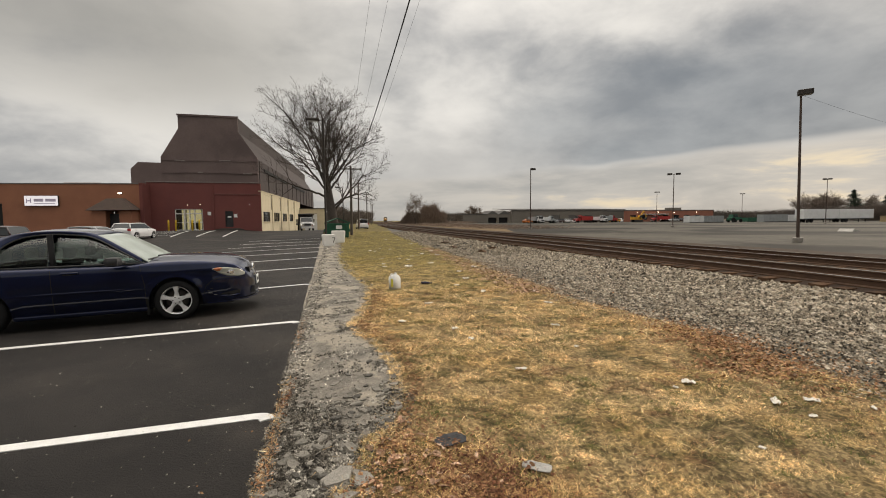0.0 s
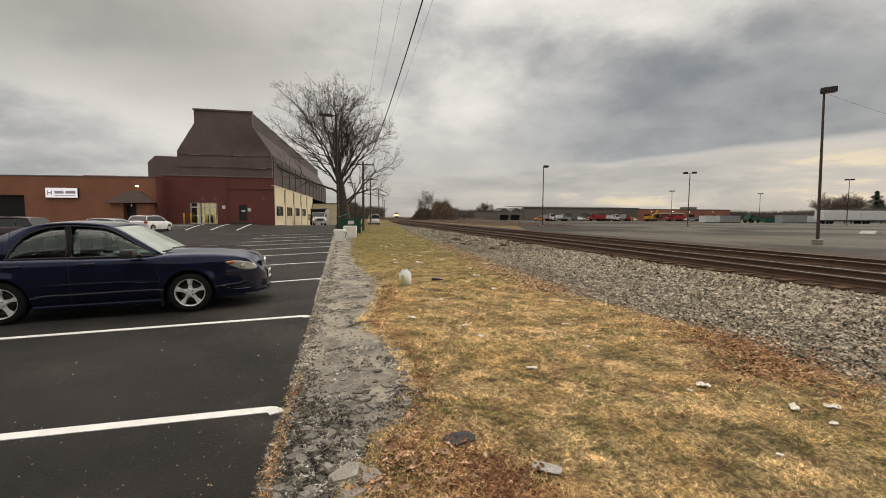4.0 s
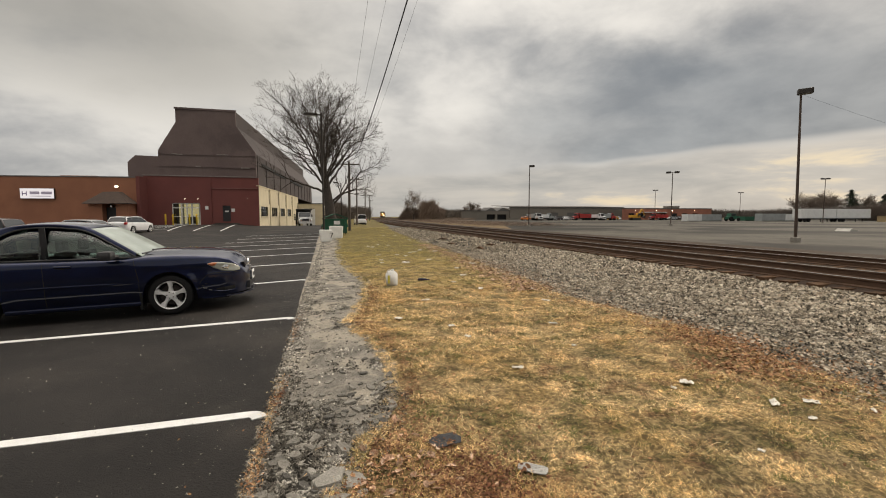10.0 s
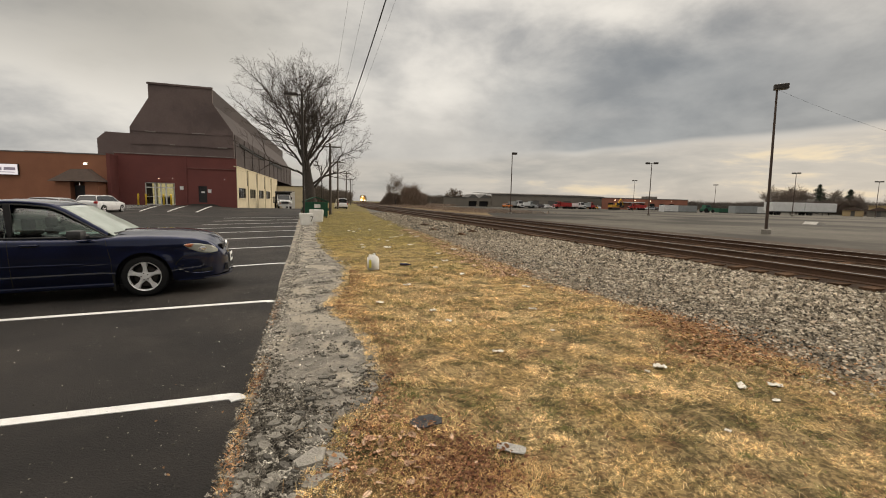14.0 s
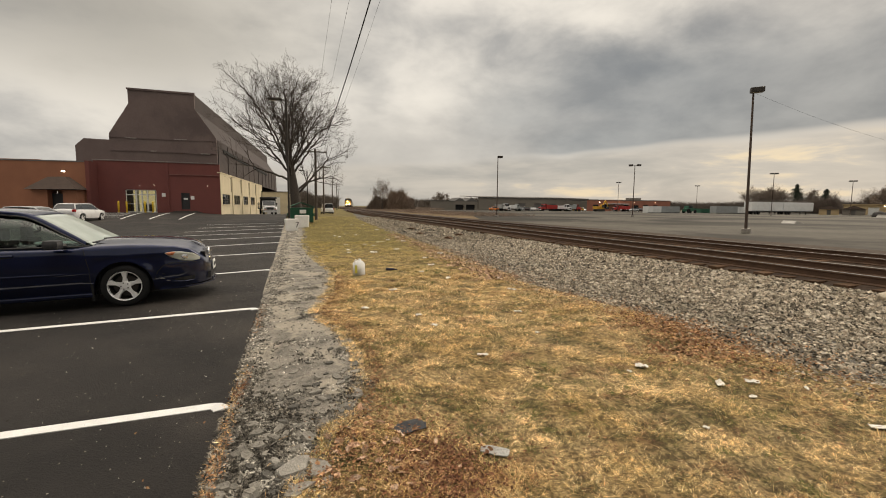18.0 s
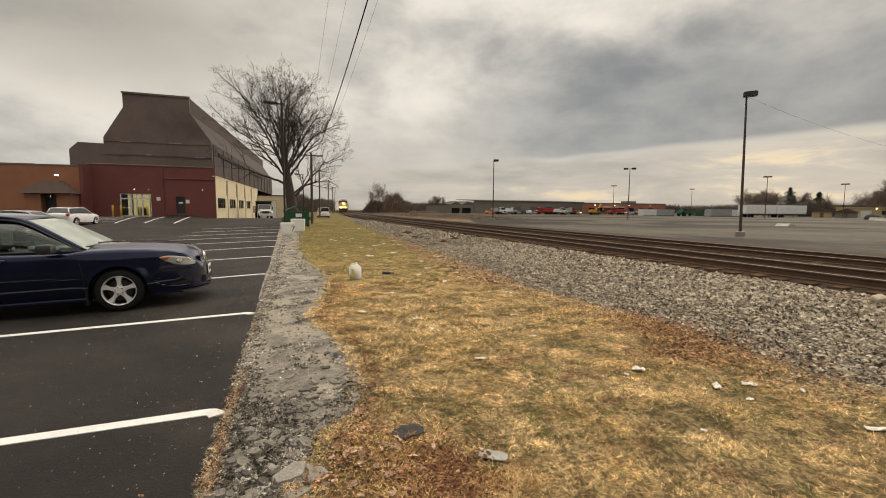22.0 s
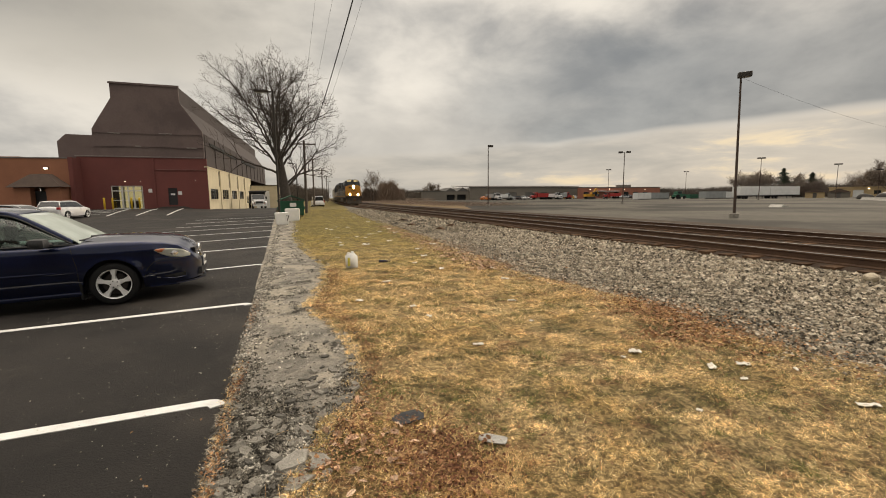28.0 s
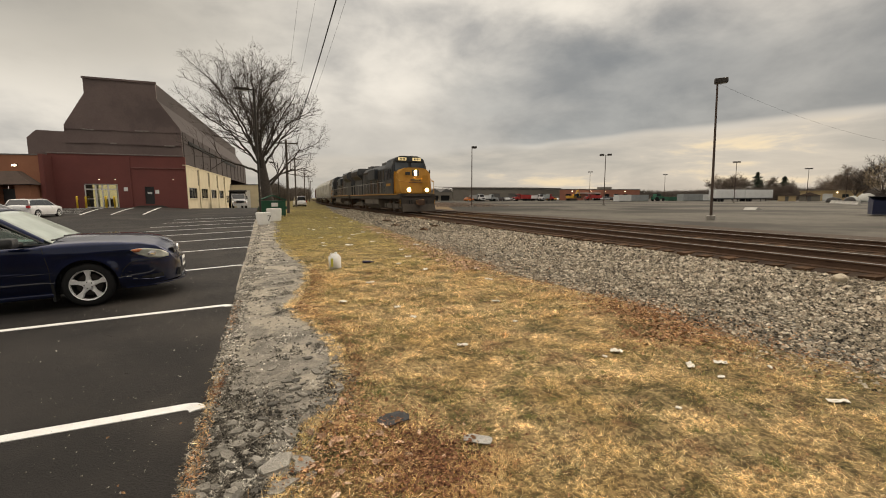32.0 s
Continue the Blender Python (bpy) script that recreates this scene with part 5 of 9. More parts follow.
for ob in (suv, dark_car):
    for s in (-1, 1):
        part("tail_light", box(B(), -2.215, -2.0, s * 0.74 - 0.10, s * 0.74 + 0.10, 0.84, 1.04, 0.03), RED_LENS, ob)
car("saloon_car", pose(-14.7, 30.2, lot_z(-14.7, 30.2), 0, 0, 174), SILVER_CAR, "silver saloon car parked beside the maroon estate car", SEDAN, seats=False, pane=PANE)


# ---- poles, wires, tree ----
BASE_GREY = surface("stained_concrete", (0.20, 0.185, 0.16), (0.30, 0.28, 0.245), 3, 0.9, bump=0.4, grain=30, c=(0.14, 0.12, 0.10), patch=0.5)
def lot_lamp(x, y, h, heads, z=0.0, arm=0.5, rusty=True, label="tall rust-brown lot lamp with a box head", turn=0.0, lean=0.0):
    P = thing("street_lamp", pose(x, y, z, 0, lean, 0) @ pose(0, 0, 0, 0, 0, turn), label, "lamp post", "lot lamps")
    part("base", lathe(B(), [(0.27, 0), (0.27, 0.26), (0.24, 0.29), (0.13, 0.29)], 18), BASE_GREY, P)
    part("pole", tube(B(), (0, 0, 0.25), (0, 0, h), 0.09, 0.055, 12), STEEL_RUST if rusty else STEEL_DARK, P)
    for s in heads:
        part("arm", tube(B(), (0, 0, h - 0.1), (s * arm, 0, h - 0.02), 0.035, n=8), STEEL_DARK, P)
        bm = B()
        box(bm, s * (arm + 0.35) - 0.37, s * (arm + 0.35) + 0.37, -0.22, 0.22, h - 0.16, h + 0.14, 0.03)
        hd = part("head", bm, STEEL_DARK, P)
        part("lens", box(B(), s * (arm + 0.35) - 0.3, s * (arm + 0.35) + 0.3, -0.17, 0.17, h - 0.178, h - 0.162), CONCRETE, hd)
    return P


lot_lamp(28.2, 19.0, 9.0, (1,), arm=-0.15, turn=-45, lean=-1.8)
lot_lamp(29.6, 58.8, 9.1, (1,), arm=0.0, turn=-10)
lot_lamp(57.4, 60.9, 9.1, (-1, 1), arm=0.3, turn=-40)


def park_lamp():
    P = thing("street_lamp", pose(-0.05, 36.0, 0.03), "dark bronze lamp post with a flat shoebox head", "lamp post")
    part("base", lathe(B(), [(0.25, 0), (0.25, 0.15), (0.1, 0.18)], 16), CONCRETE, P)
    part("pole", tube(B(), (0, 0, 0.1), (0, 0, 9.85), 0.085, 0.07, 12), STEEL_DARK, P)
    part("arm", box(B(), -0.35, 0.05, -0.04, 0.04, 9.72, 9.82), STEEL_DARK, P)
    hd = part("head", box(B(), -1.35, -0.3, -0.2, 0.2, 9.68, 9.88, 0.04), STEEL_DARK, P)
    part("lens", box(B(), -1.25, -0.4, -0.15, 0.15, 9.66, 9.678), CONCRETE, hd)
    return P


park_lamp()
P = thing("street_lamp", pose(2.3, 75.0, 0.0), "dark lamp post with a short arm and a small flat head", "lamp post")
part("base", lathe(B(), [(0.22, 0), (0.22, 0.2), (0.1, 0.23)], 14), CONCRETE, P)
part("pole", tube(B(), (0, 0, 0.15), (0, 0, 7.25), 0.10, 0.075, 10), STEEL_DARK, P)
part("arm", tube(B(), (0, 0, 7.2), (-0.6, 0, 7.28), 0.05, n=8), STEEL_DARK, P)
part("head", box(B(), -1.3, -0.5, -0.16, 0.16, 7.2, 7.4, 0.04), STEEL_DARK, P)


def utility_pole(x, y, h, label="weathered timber utility pole with a crossarm", z=0.0, arm_w=1.15):
    P = thing("utility_pole", pose(x, y, z), label, "utility pole", "utility poles")
    part("pole", tube(B(), (0, 0, 0), (0.05, 0, h), 0.15, 0.11, 12), WOOD_POLE, P)
    part("crossarm", box(B(), -arm_w, arm_w, -0.06, 0.06, h - 0.35, h - 0.23), WOOD_POLE, P)
    for k in (-0.9, -0.45, 0.45, 0.9):
        part("insulator", lathe(B(), [(0.035, 0), (0.05, 0.06), (0.03, 0.12), (0.0, 0.14)], 8, "z", (k * arm_w, 0, h - 0.23)), CONCRETE, P)
    bm = B()
    tube(bm, (-0.75 * arm_w, 0.02, h - 0.32), (0, 0.12, h - 0.9), 0.015, n=6)
    tube(bm, (0.75 * arm_w, 0.02, h - 0.32), (0, 0.12, h - 0.9), 0.015, n=6)
    part("brace", bm, RUST, P)
    return P


POLES = [(2.45, 46.0, 7.35), (4.9, 75.0, 8.2), (9.0, 110.0, 8.6), (13.5, 150.0, 9.0), (18.0, 195.0, 9.0)]
for x, y, h in POLES:
    utility_pole(x, y, h)


def wire(a, b, sag, r, label, n=24):
    a, b = Vector(a), Vector(b)
    bm = B()
    pts = [a.lerp(b, i / n) - Vector((0, 0, sag * 4 * (i / n) * (1 - i / n))) for i in range(n + 1)]
    for p, q in zip(pts, pts[1:]):
        tube(bm, p, q, r, n=6, caps=False)
    return solid("overhead_wire", bm, BLACK, label, "cable", group="overhead wires")


# the thick cable passes over the camera; thinner ones run beside it
wire((3.07, 46.0, 7.65), (3.07, -14.0, 12.2), 1.6, 0.024, "thick black overhead cable along the poles")
for x, z0, z1 in ((1.85, 7.5, 12.6), (2.4, 7.5, 12.4), (3.35, 7.4, 12.2)):
    wire((x, 46.0, z0), (x, -14.0, z1), 1.6, 0.004, "thin dark overhead wire along the poles")
lot_lamp(88.0, 20.0, 9.0, (1,), arm=-0.15, turn=-45)
wire((27.95, 19.0, 8.85), (88.0, 20.0, 8.95), 2.9, 0.005, "thin dark wire between two lot lamps", 40)
for (x0, y0, h0), (x1, y1, h1) in zip(POLES, POLES[1:]):
    for o in (-1.1, 1.1):
        wire((x0 + o, y0, h0 - 0.2), (x1 + o, y1, h1 - 0.2), 0.7, 0.009, "thin dark overhead wire between poles", 12)


def grow(rng, segs, p, d, length, r, depth, spread, lift, inside=None):
    """Branches: each segment (start, end, r0, r1)."""
    n = 3 if depth > 1 else 2
    q = p
    for i in range(n):
        d = (d + Vector((rng.gauss(0, 0.10), rng.gauss(0, 0.10), rng.gauss(0, 0.08) + lift))).normalized()
        e = q + d * (length / n)
        if inside and not inside(e):
            return segs
        r1 = r * (1 - 0.3 / n)
        segs.append((q, e, r, r1, depth))
        q, r = e, r1
        if depth > 0 and (i > 0 or depth < 4):
            for _ in range(1 if depth > 3 else 2):
                axis = Vector((rng.gauss(0, 1), rng.gauss(0, 1), rng.gauss(0, 0.5))).normalized()
                side = (d + axis * spread * (1.0 if depth > 3 else 1.35) * rng.uniform(0.6, 1.2)).normalized()
                grow(rng, segs, q, side, length * rng.uniform(0.58, 0.82), r * rng.uniform(0.5, 0.68), depth - 1, spread, lift, inside)
    return segs


def limb_mesh(name, segs, material, sides, least=0.0):
    verts, faces = [], []
    for p, q, r0, r1, depth in segs:
        n = sides(depth)
        t = (q - p).to_track_quat("Z", "Y").to_matrix()
        k = len(verts)
        for c, r in ((p, max(r0, least)), (q, max(r1, least))):
            for i in range(n):
                a = 2 * math.pi * i / n
                verts.append(c + t @ Vector((r * math.cos(a), r * math.sin(a), 0)))
        for i in range(n):
            faces.append((k + i, k + (i + 1) % n, k + n + (i + 1) % n, k + n + i))
    return raw(name, verts, faces, material, True)


def bare_tree(at, height, seed, label, limbs=7, depth=4, spread=0.55, trunk_r=0.42, fork=0.22, lean=0.55, group="bare trees", tilt=(0, 0), least=0.0, inside=None, hazed_wood=None):
    rng = random.Random(seed)
    T = thing("tree", at, label, "tree", group)
    f = height * fork
    trunk = [(Vector((0, 0, -0.2)), Vector((0.02, 0, f * 0.45)), trunk_r * 1.25, trunk_r * 0.95, 9), (Vector((0.02, 0, f * 0.45)), Vector((0.05, 0.0, f)), trunk_r * 0.95, trunk_r * 0.85, 9)]
    main, fine = [], []
    for k in range(limbs):
        a = 2 * math.pi * (k + rng.uniform(-0.25, 0.25)) / limbs
        a = 2.4 * k + rng.uniform(-0.3, 0.3)
        out_ = lean * 1.25 * math.sqrt((k + 0.3) / limbs)
        d = Vector((math.cos(a) * out_ + tilt[0], math.sin(a) * out_ + tilt[1], 1.05 - out_ * 0.45)).normalized()
        grow(rng, main, Vector((0.04, 0, f * rng.uniform(0.72, 1.0))), d, height * rng.uniform(0.9, 1.1) * (0.335 - 0.10 * k / limbs), trunk_r * rng.uniform(0.30, 0.46), depth, spread, 0.025, inside)
    thick = [s for s in main if s[4] >= depth - 1]
    thin = [s for s in main if s[4] < depth - 1]
    t = new("trunk", limb_mesh("trunk", trunk, BARK, lambda d: 14))
    t.parent = T
    # distant trees get a paler colour here, which paints in the haze
    b = new("bough", limb_mesh("bough", thick, hazed_wood or BARK, lambda d: 7, least))
    b.parent = T
    c = new("crown", limb_mesh("crown", thin, hazed_wood or TWIG, lambda d: 4 if d > 1 else 3, least))
    c.parent = T
    c["label"] = "bare twigs"
    return T


def maple():
    """A broad winter maple: a leader and rising boughs, with side branches and twigs that fan out and up."""
    rng = np.random.RandomState(21)
    stem, boughs, twigs = [], [], []

    def stem_x(z):
        return 0.2 - 0.13 * min(z, 6.5) - 0.03 * max(z - 6.5, 0.0)

    def girth(z):
        return lerp_table([(-1.0, 0.62), (1.0, 0.52), (2.6, 0.47), (4.5, 0.39), (6.5, 0.32), (9.0, 0.18), (12.0, 0.05)], z)

    def room(p):
        """Below one inside the crown's outline."""
        rough = 0.75 * noise.noise(Vector(p) * 0.6) + 0.12
        return (abs(p[0] + 0.85) / 7.1) ** 2.3 + (abs(p[1]) / 5.8) ** 2.3 + (abs(p[2] - 9.1) / 6.3) ** 2.3 - rough

    def side(d, lift):
        """A way that leaves d at a branching angle."""
        o = rng.normal(size=3)
        o -= d * o.dot(d)
        o /= np.linalg.norm(o)
        a = rng.uniform(0.55, 0.95)
        v = d * math.cos(a) + o * math.sin(a) + np.array((0, 0, lift))
        return v / np.linalg.norm(v)

    def shoot(p, d, length, r, level, into):
        n_ = max(2, int(length / (0.30 if level < 3 else 0.22) + 0.5))
        for j in range(n_):
            d = d + rng.normal(size=3) * (0.10 if level < 3 else 0.16) + np.array((0, 0, 0.028))
            d = d / np.linalg.norm(d)
            q = p + d * length / n_
            if room(q) > 1.0 or q[2] < 2.9:
                return
            r0, r1 = r * (1 - 0.65 * j / n_), r * (1 - 0.65 * (j + 1) / n_)
            (into if r0 > 0.026 else twigs).append((Vector(p), Vector(q), r0, r1, r0))
            left = length * (1 - (j + 1) / n_)
            if level == 1 and j > 0 and rng.rand() < 0.62:
                shoot(q, side(d, 0.12), 0.35 + 0.62 * left + 0.3 * rng.rand(), r1 * 0.62 + 0.003, 2, into)
            elif level == 2 and rng.rand() < 0.75:
                shoot(q, side(d, 0.10), rng.uniform(0.35, 0.9), 0.0098, 3, into)
            elif level == 3 and rng.rand() < 0.35:
                shoot(q, side(d, 0.08), rng.uniform(0.2, 0.45), 0.008, 4, into)
            p = q
        if level < 3:
            for _ in range(2):
                shoot(p, side(d, 0.1), rng.uniform(0.4, 0.9), 0.0098, 3, into)

    def bough(way, r, into, bare):
        """A limb along a row of places, with branches past its bare foot."""
        total, gone, p = sum(np.linalg.norm(np.array(v) - np.array(u)) for u, v in zip(way, way[1:])), 0.0, np.array(way[0])
        for u, v in zip(way, way[1:]):
            u, v = np.array(u), np.array(v)
            n_ = max(1, int(np.linalg.norm(v - u) / 0.3 + 0.5))
            for j in range(n_):
                q = u + (v - u) * (j + 1) / n_ + rng.normal(size=3) * 0.03
                d = (q - p) / np.linalg.norm(q - p)
                k0, gone = gone / total, gone + np.linalg.norm(q - p)
                k1 = min(1.0, gone / total)
                into.append((Vector(p), Vector(q), r * (1 - 0.84 * k0), r * (1 - 0.84 * k1), r))
                if gone > bare and rng.rand() < (0.42 if gone < 0.55 * total else 0.82):
                    shoot(q, side(d, 0.10), 0.5 + (0.36 * (total - gone) + 0.9) * rng.uniform(0.6, 1.2), r * (1 - 0.84 * k1) * 0.5 + 0.008, 1, into)
                p = q
        shoot(p, d, 0.9, r * 0.17, 1, into)

    z = -0.2
    while z < 11.5:
        stem.append((Vector((stem_x(z), 0, z)), Vector((stem_x(z + 0.3), 0, z + 0.3)), girth(z) + (0.12 if z < 0 else 0), girth(z + 0.3), 1))
        z += 0.3
    tip = []
    bough([(stem_x(h), 0.0, h) for h in (8.0, 9.5, 11.0, 13.0)], 0.09, tip, 0.5)
    limbs = [tip]
    # height on the stem, bearing, then reach and height along the bough
    for h, a, way in ((3.9, 3.14, ((1.0, 4.4), (2.6, 4.9), (4.3, 5.6), (6.2, 6.5))), (4.4, 3.0, ((1.0, 5.8), (2.6, 7.8), (4.4, 9.0), (6.0, 10.4))), (4.8, 3.3, ((0.8, 7.0), (2.0, 9.6), (3.6, 11.8), (5.0, 13.2))),
                      (6.0, 3.0, ((0.7, 8.6), (1.5, 11.4), (2.3, 13.8))), (6.6, 0.1, ((0.7, 8.6), (1.8, 11.4), (2.9, 13.4))), (5.2, 0.2, ((1.0, 6.6), (2.6, 8.8), (4.4, 10.0), (5.6, 10.4))),
                      (2.5, 0.0, ((0.8, 3.3), (1.8, 4.6), (3.2, 6.2), (4.9, 7.0))), (2.9, 0.35, ((1.2, 3.9), (2.8, 4.4), (4.5, 4.8))), (4.6, 0.0, ((0.8, 5.6), (1.9, 7.4), (3.4, 9.0))),
                      (4.2, 4.5, ((0.9, 5.2), (2.4, 6.8), (4.4, 8.4))), (4.6, 1.7, ((0.9, 5.8), (2.4, 7.6), (4.4, 9.4))), (5.4, 4.9, ((0.8, 7.4), (1.9, 10.2), (3.0, 12.6))), (5.8, 1.3, ((0.8, 7.8), (2.0, 10.6), (3.0, 12.8))),
                      (4.6, 3.9, ((0.9, 6.2), (2.6, 8.8), (4.4, 11.0))), (4.8, 2.4, ((0.9, 6.4), (2.6, 9.0), (4.4, 11.2))), (5.0, 5.6, ((0.9, 6.6), (2.3, 8.8), (4.0, 10.8))), (5.4, 0.8, ((0.9, 7.0), (2.3, 9.4), (3.8, 11.4))),
                      (7.6, 2.2, ((0.5, 9.8), (1.1, 12.2), (1.5, 14.0))), (8.0, 5.3, ((0.5, 10.2), (1.0, 12.4), (1.4, 14.0)))):
        one = []
        bough([(stem_x(h), 0.0, h)] + [(stem_x(h) + math.cos(a) * r, math.sin(a) * r, z) for r, z in way], 0.125 if h < 5.3 else 0.10, one, 1.3)
        limbs.append(one)
    T = thing("tree", pose(0.55, 42.0, 0.0) @ Matrix.Scale(0.95, 4), "large bare maple tree with a wide crown of twigs", "tree", "bare trees")
    for name, segs, mat_, n_ in [("trunk", stem, BARK, 14)] + [("bough", segs, BARK, 7) for segs in limbs] + [("crown", twigs, TWIG, 3)]:
        ob = new(name, limb_mesh(name, segs, mat_, lambda d, n_=n_: n_))
        ob.parent = T
    return T


maple()

# ---- dumpster, planters ----
D = thing("dumpster", pose(0.85, 37.6, 0.02, 0, 0, 4), "green steel dumpster with peaked plastic lids", "dumpster")
part("body", prism(B(), [(-0.85, 0.12), (0.85, 0.12), (0.95, 1.25), (-0.95, 1.25)], "x", -0.95, 0.95), GREEN, D)
for i in range(3):
    part("rib", box(B(), -0.9 + 0.82 * i, -0.8 + 0.82 * i, -1.02, -0.90, 0.2, 1.22), GREEN, D)
part("rim", box(B(), -1.0, 1.0, -1.0, 1.0, 1.25, 1.33), GREEN, D)
for s in (-1, 1):
    part("lid", prism(B(), [(s * 1.02, 1.34), (0.02 * s, 1.72), (0.02 * s, 1.78), (s * 1.04, 1.40)], "y", -1.0, 1.0), GREEN, D, "dark green plastic lid")
    part("fork_pocket", box(B(), s * 1.02 - 0.07, s * 1.02 + 0.07, -0.5, 0.5, 0.6, 0.85), GREEN, D)
    part("caster", lathe(B(), [(0.0, s * 0.05 - 0.03), (0.07, s * 0.05 - 0.03), (0.07, s * 0.05 + 0.03), (0.0, s * 0.05 + 0.03)], 12, "x", (s * 0.8, -0.7, 0.05)), BLACK, D)
part("sticker", box(B(), -0.15, 0.35, -1.04, -0.985, 0.85, 1.15), WHITE_PAINT, D)


BLOCK_WHITE = surface("dirty_white_block", (0.74, 0.73, 0.69), (0.88, 0.87, 0.83), 4, 0.8, bump=0.3, grain=25, c=(0.50, 0.46, 0.39), patch=0.4)


def planter(x, y, w, h, label, turn=0.0):
    P = thing("barrier_block", pose(x, y, 0.0, 0, 0, turn), label, "concrete block", "white concrete blocks")
    bm = prism(B(), [(-w / 2 + 0.08, 0), (w / 2 - 0.06, 0), (w / 2, h), (-w / 2, h)], "y", -0.4, 0.4)
    bmesh.ops.bevel(bm, geom=bm.edges[:], offset=0.04, segments=2, affect="EDGES")
    part("block", bm, BLOCK_WHITE, P)
    return P


planter(0.22, 26.4, 0.78, 0.72, "white painted concrete block with a dark arrow mark", 6)
m = part("arrow", prism(B(), [(0.22, 0.22), (0.26, 0.22), (0.375, 0.50), (0.375, 0.55), (0.20, 0.55), (0.20, 0.515), (0.33, 0.515)], "y", -0.412, -0.402), PLASTIC, bpy.data.objects["barrier_block"])
planter(0.88, 30.4, 0.95, 0.86, "white painted concrete block on the grass edge", -4)


# ---- beyond the tracks ----
RED_PAINT = surface("red_truck_paint", (0.32, 0.02, 0.018), (0.42, 0.03, 0.025), 2, 0.45, bump=0.05, c=(0.2, 0.03, 0.025), patch=0.3)
ORANGE = surface("orange_paint", (0.60, 0.16, 0.03), (0.70, 0.21, 0.04), 2, 0.5, bump=0.05)
DIGGER_YELLOW = surface("digger_yellow", (0.55, 0.27, 0.02), (0.65, 0.34, 0.03), 2, 0.5, bump=0.05, c=(0.35, 0.2, 0.04), patch=0.4)
GREY_BOX = surface("grey_container", (0.26, 0.28, 0.28), (0.34, 0.36, 0.36), 1, 0.6, bump=0.1, c=(0.2, 0.2, 0.19), patch=0.4)
TRAILER_W = surface("trailer_white", (0.62, 0.63, 0.62), (0.72, 0.73, 0.72), 1, 0.5, bump=0.05, c=(0.5, 0.5, 0.48), patch=0.4)
SHED_WALL = surface("shed_wall", (0.155, 0.138, 0.115), (0.21, 0.188, 0.158), 0.15, 0.85, bump=0.1, c=(0.16, 0.15, 0.13), patch=0.5)
SHED_ROOF = surface("shed_roof", (0.105, 0.10, 0.095), (0.15, 0.143, 0.135), 0.15, 0.9, bump=0.1, spec=0.1)
FAR_BRICK = surface("far_brick", (0.26, 0.10, 0.065), (0.34, 0.14, 0.09), 0.3, 0.85, bump=0.1, c=(0.2, 0.09, 0.06), patch=0.4)
TAN = surface("tan_render", (0.42, 0.31, 0.17), (0.50, 0.38, 0.22), 0.3, 0.85, bump=0.1)
TARP = surface("pale_tarp", (0.38, 0.38, 0.35), (0.5, 0.5, 0.46), 0.6, 0.7, bump=0.2)
BRUSH = surface("bare_brush", (0.125, 0.096, 0.076), (0.20, 0.155, 0.123), 0.4, 0.95, bump=0.0, island=0.35)
BRUSH_RED = surface("russet_brush", (0.18, 0.132, 0.10), (0.275, 0.208, 0.16), 0.4, 0.95, bump=0.0, island=0.35)
PINE = surface("pine_needles", (0.018, 0.032, 0.016), (0.035, 0.055, 0.028), 1, 0.9, bump=0.0, island=0.4)
RUSSET_LEAF = surface("russet_leaf", (0.25, 0.19, 0.12), (0.38, 0.30, 0.20), 1, 0.9, bump=0.0, island=0.35)

shed = thing("warehouse", pose(0, 0, 0), "long low grey warehouse with shallow roof", "building")
bm = pierced_wall(B(), 83.4, 146.0, -0.4, 6.2, 190.0, 190.4, [(96.0 + 9 * i, 100.0 + 9 * i, -0.4, 3.4) for i in range(5)])
part("wall", bm, SHED_WALL, shed)
for i in range(5):
    part("dock_door", box(B(), 96.0 + 9 * i, 100.0 + 9 * i, 190.2, 190.3, -0.4, 3.4), SHED_ROOF, shed)
part("fascia", box(B(), 83.0, 146.4, 189.7, 189.98, 5.7, 6.2), SHED_ROOF, shed)
bm = B()
v = [bm.verts.new(p) for p in ((83, 189.7, 6.22), (146.4, 189.7, 6.22), (146.0, 215.0, 7.3), (83.4, 215.0, 7.3))]
bm.faces.new(v)
v2 = [bm.verts.new(q.co + Vector((0, 0, -0.2))) for q in v]
bm.faces.new(v2[::-1])
for i in range(4):
    bm.faces.new((v[i], v2[i], v2[(i + 1) % 4], v[(i + 1) % 4]))
part("roof", bm, SHED_ROOF, shed)
depot = thing("workshop", pose(0, 0, 0), "low grey workshop with gabled bays and dark openings", "building")
bm = pierced_wall(B(), 59.4, 83.2, -0.4, 4.0, 190.5, 190.9, [(71.8, 76.2, -0.4, 2.5), (77.2, 82.0, -0.4, 2.5)])
part("wall", bm, SHED_WALL, depot)
for a, b in ((71.0, 77.0), (77.0, 83.2)):
    part("gable", prism(B(), [(a, 4.0), (b, 4.0), ((a + b) / 2, 5.8)], "y", 190.4, 200.0), SHED_ROOF, depot)
# near-black sheets behind the openings, in place of the shaded inside
part("bay", box(B(), 71.8, 76.2, 191.5, 191.6, -0.4, 2.5), DARK, depot)
part("bay", box(B(), 77.2, 82.0, 191.5, 191.6, -0.4, 2.5), DARK, depot)
part("roof", box(B(), 59.2, 71.0, 190.3, 202.0, 4.0, 4.3), SHED_ROOF, depot)

rows_brick = thing("brick_building", pose(0, 0, 0), "long low reddish brick building with flat roof", "building")
part("wall", pierced_wall(B(), 130.7, 181.2, -0.4, 5.1, 170.0, 170.4, [(134 + 6 * i, 137 + 6 * i, 1.2, 3.0) for i in range(7)]), FAR_BRICK, rows_brick)
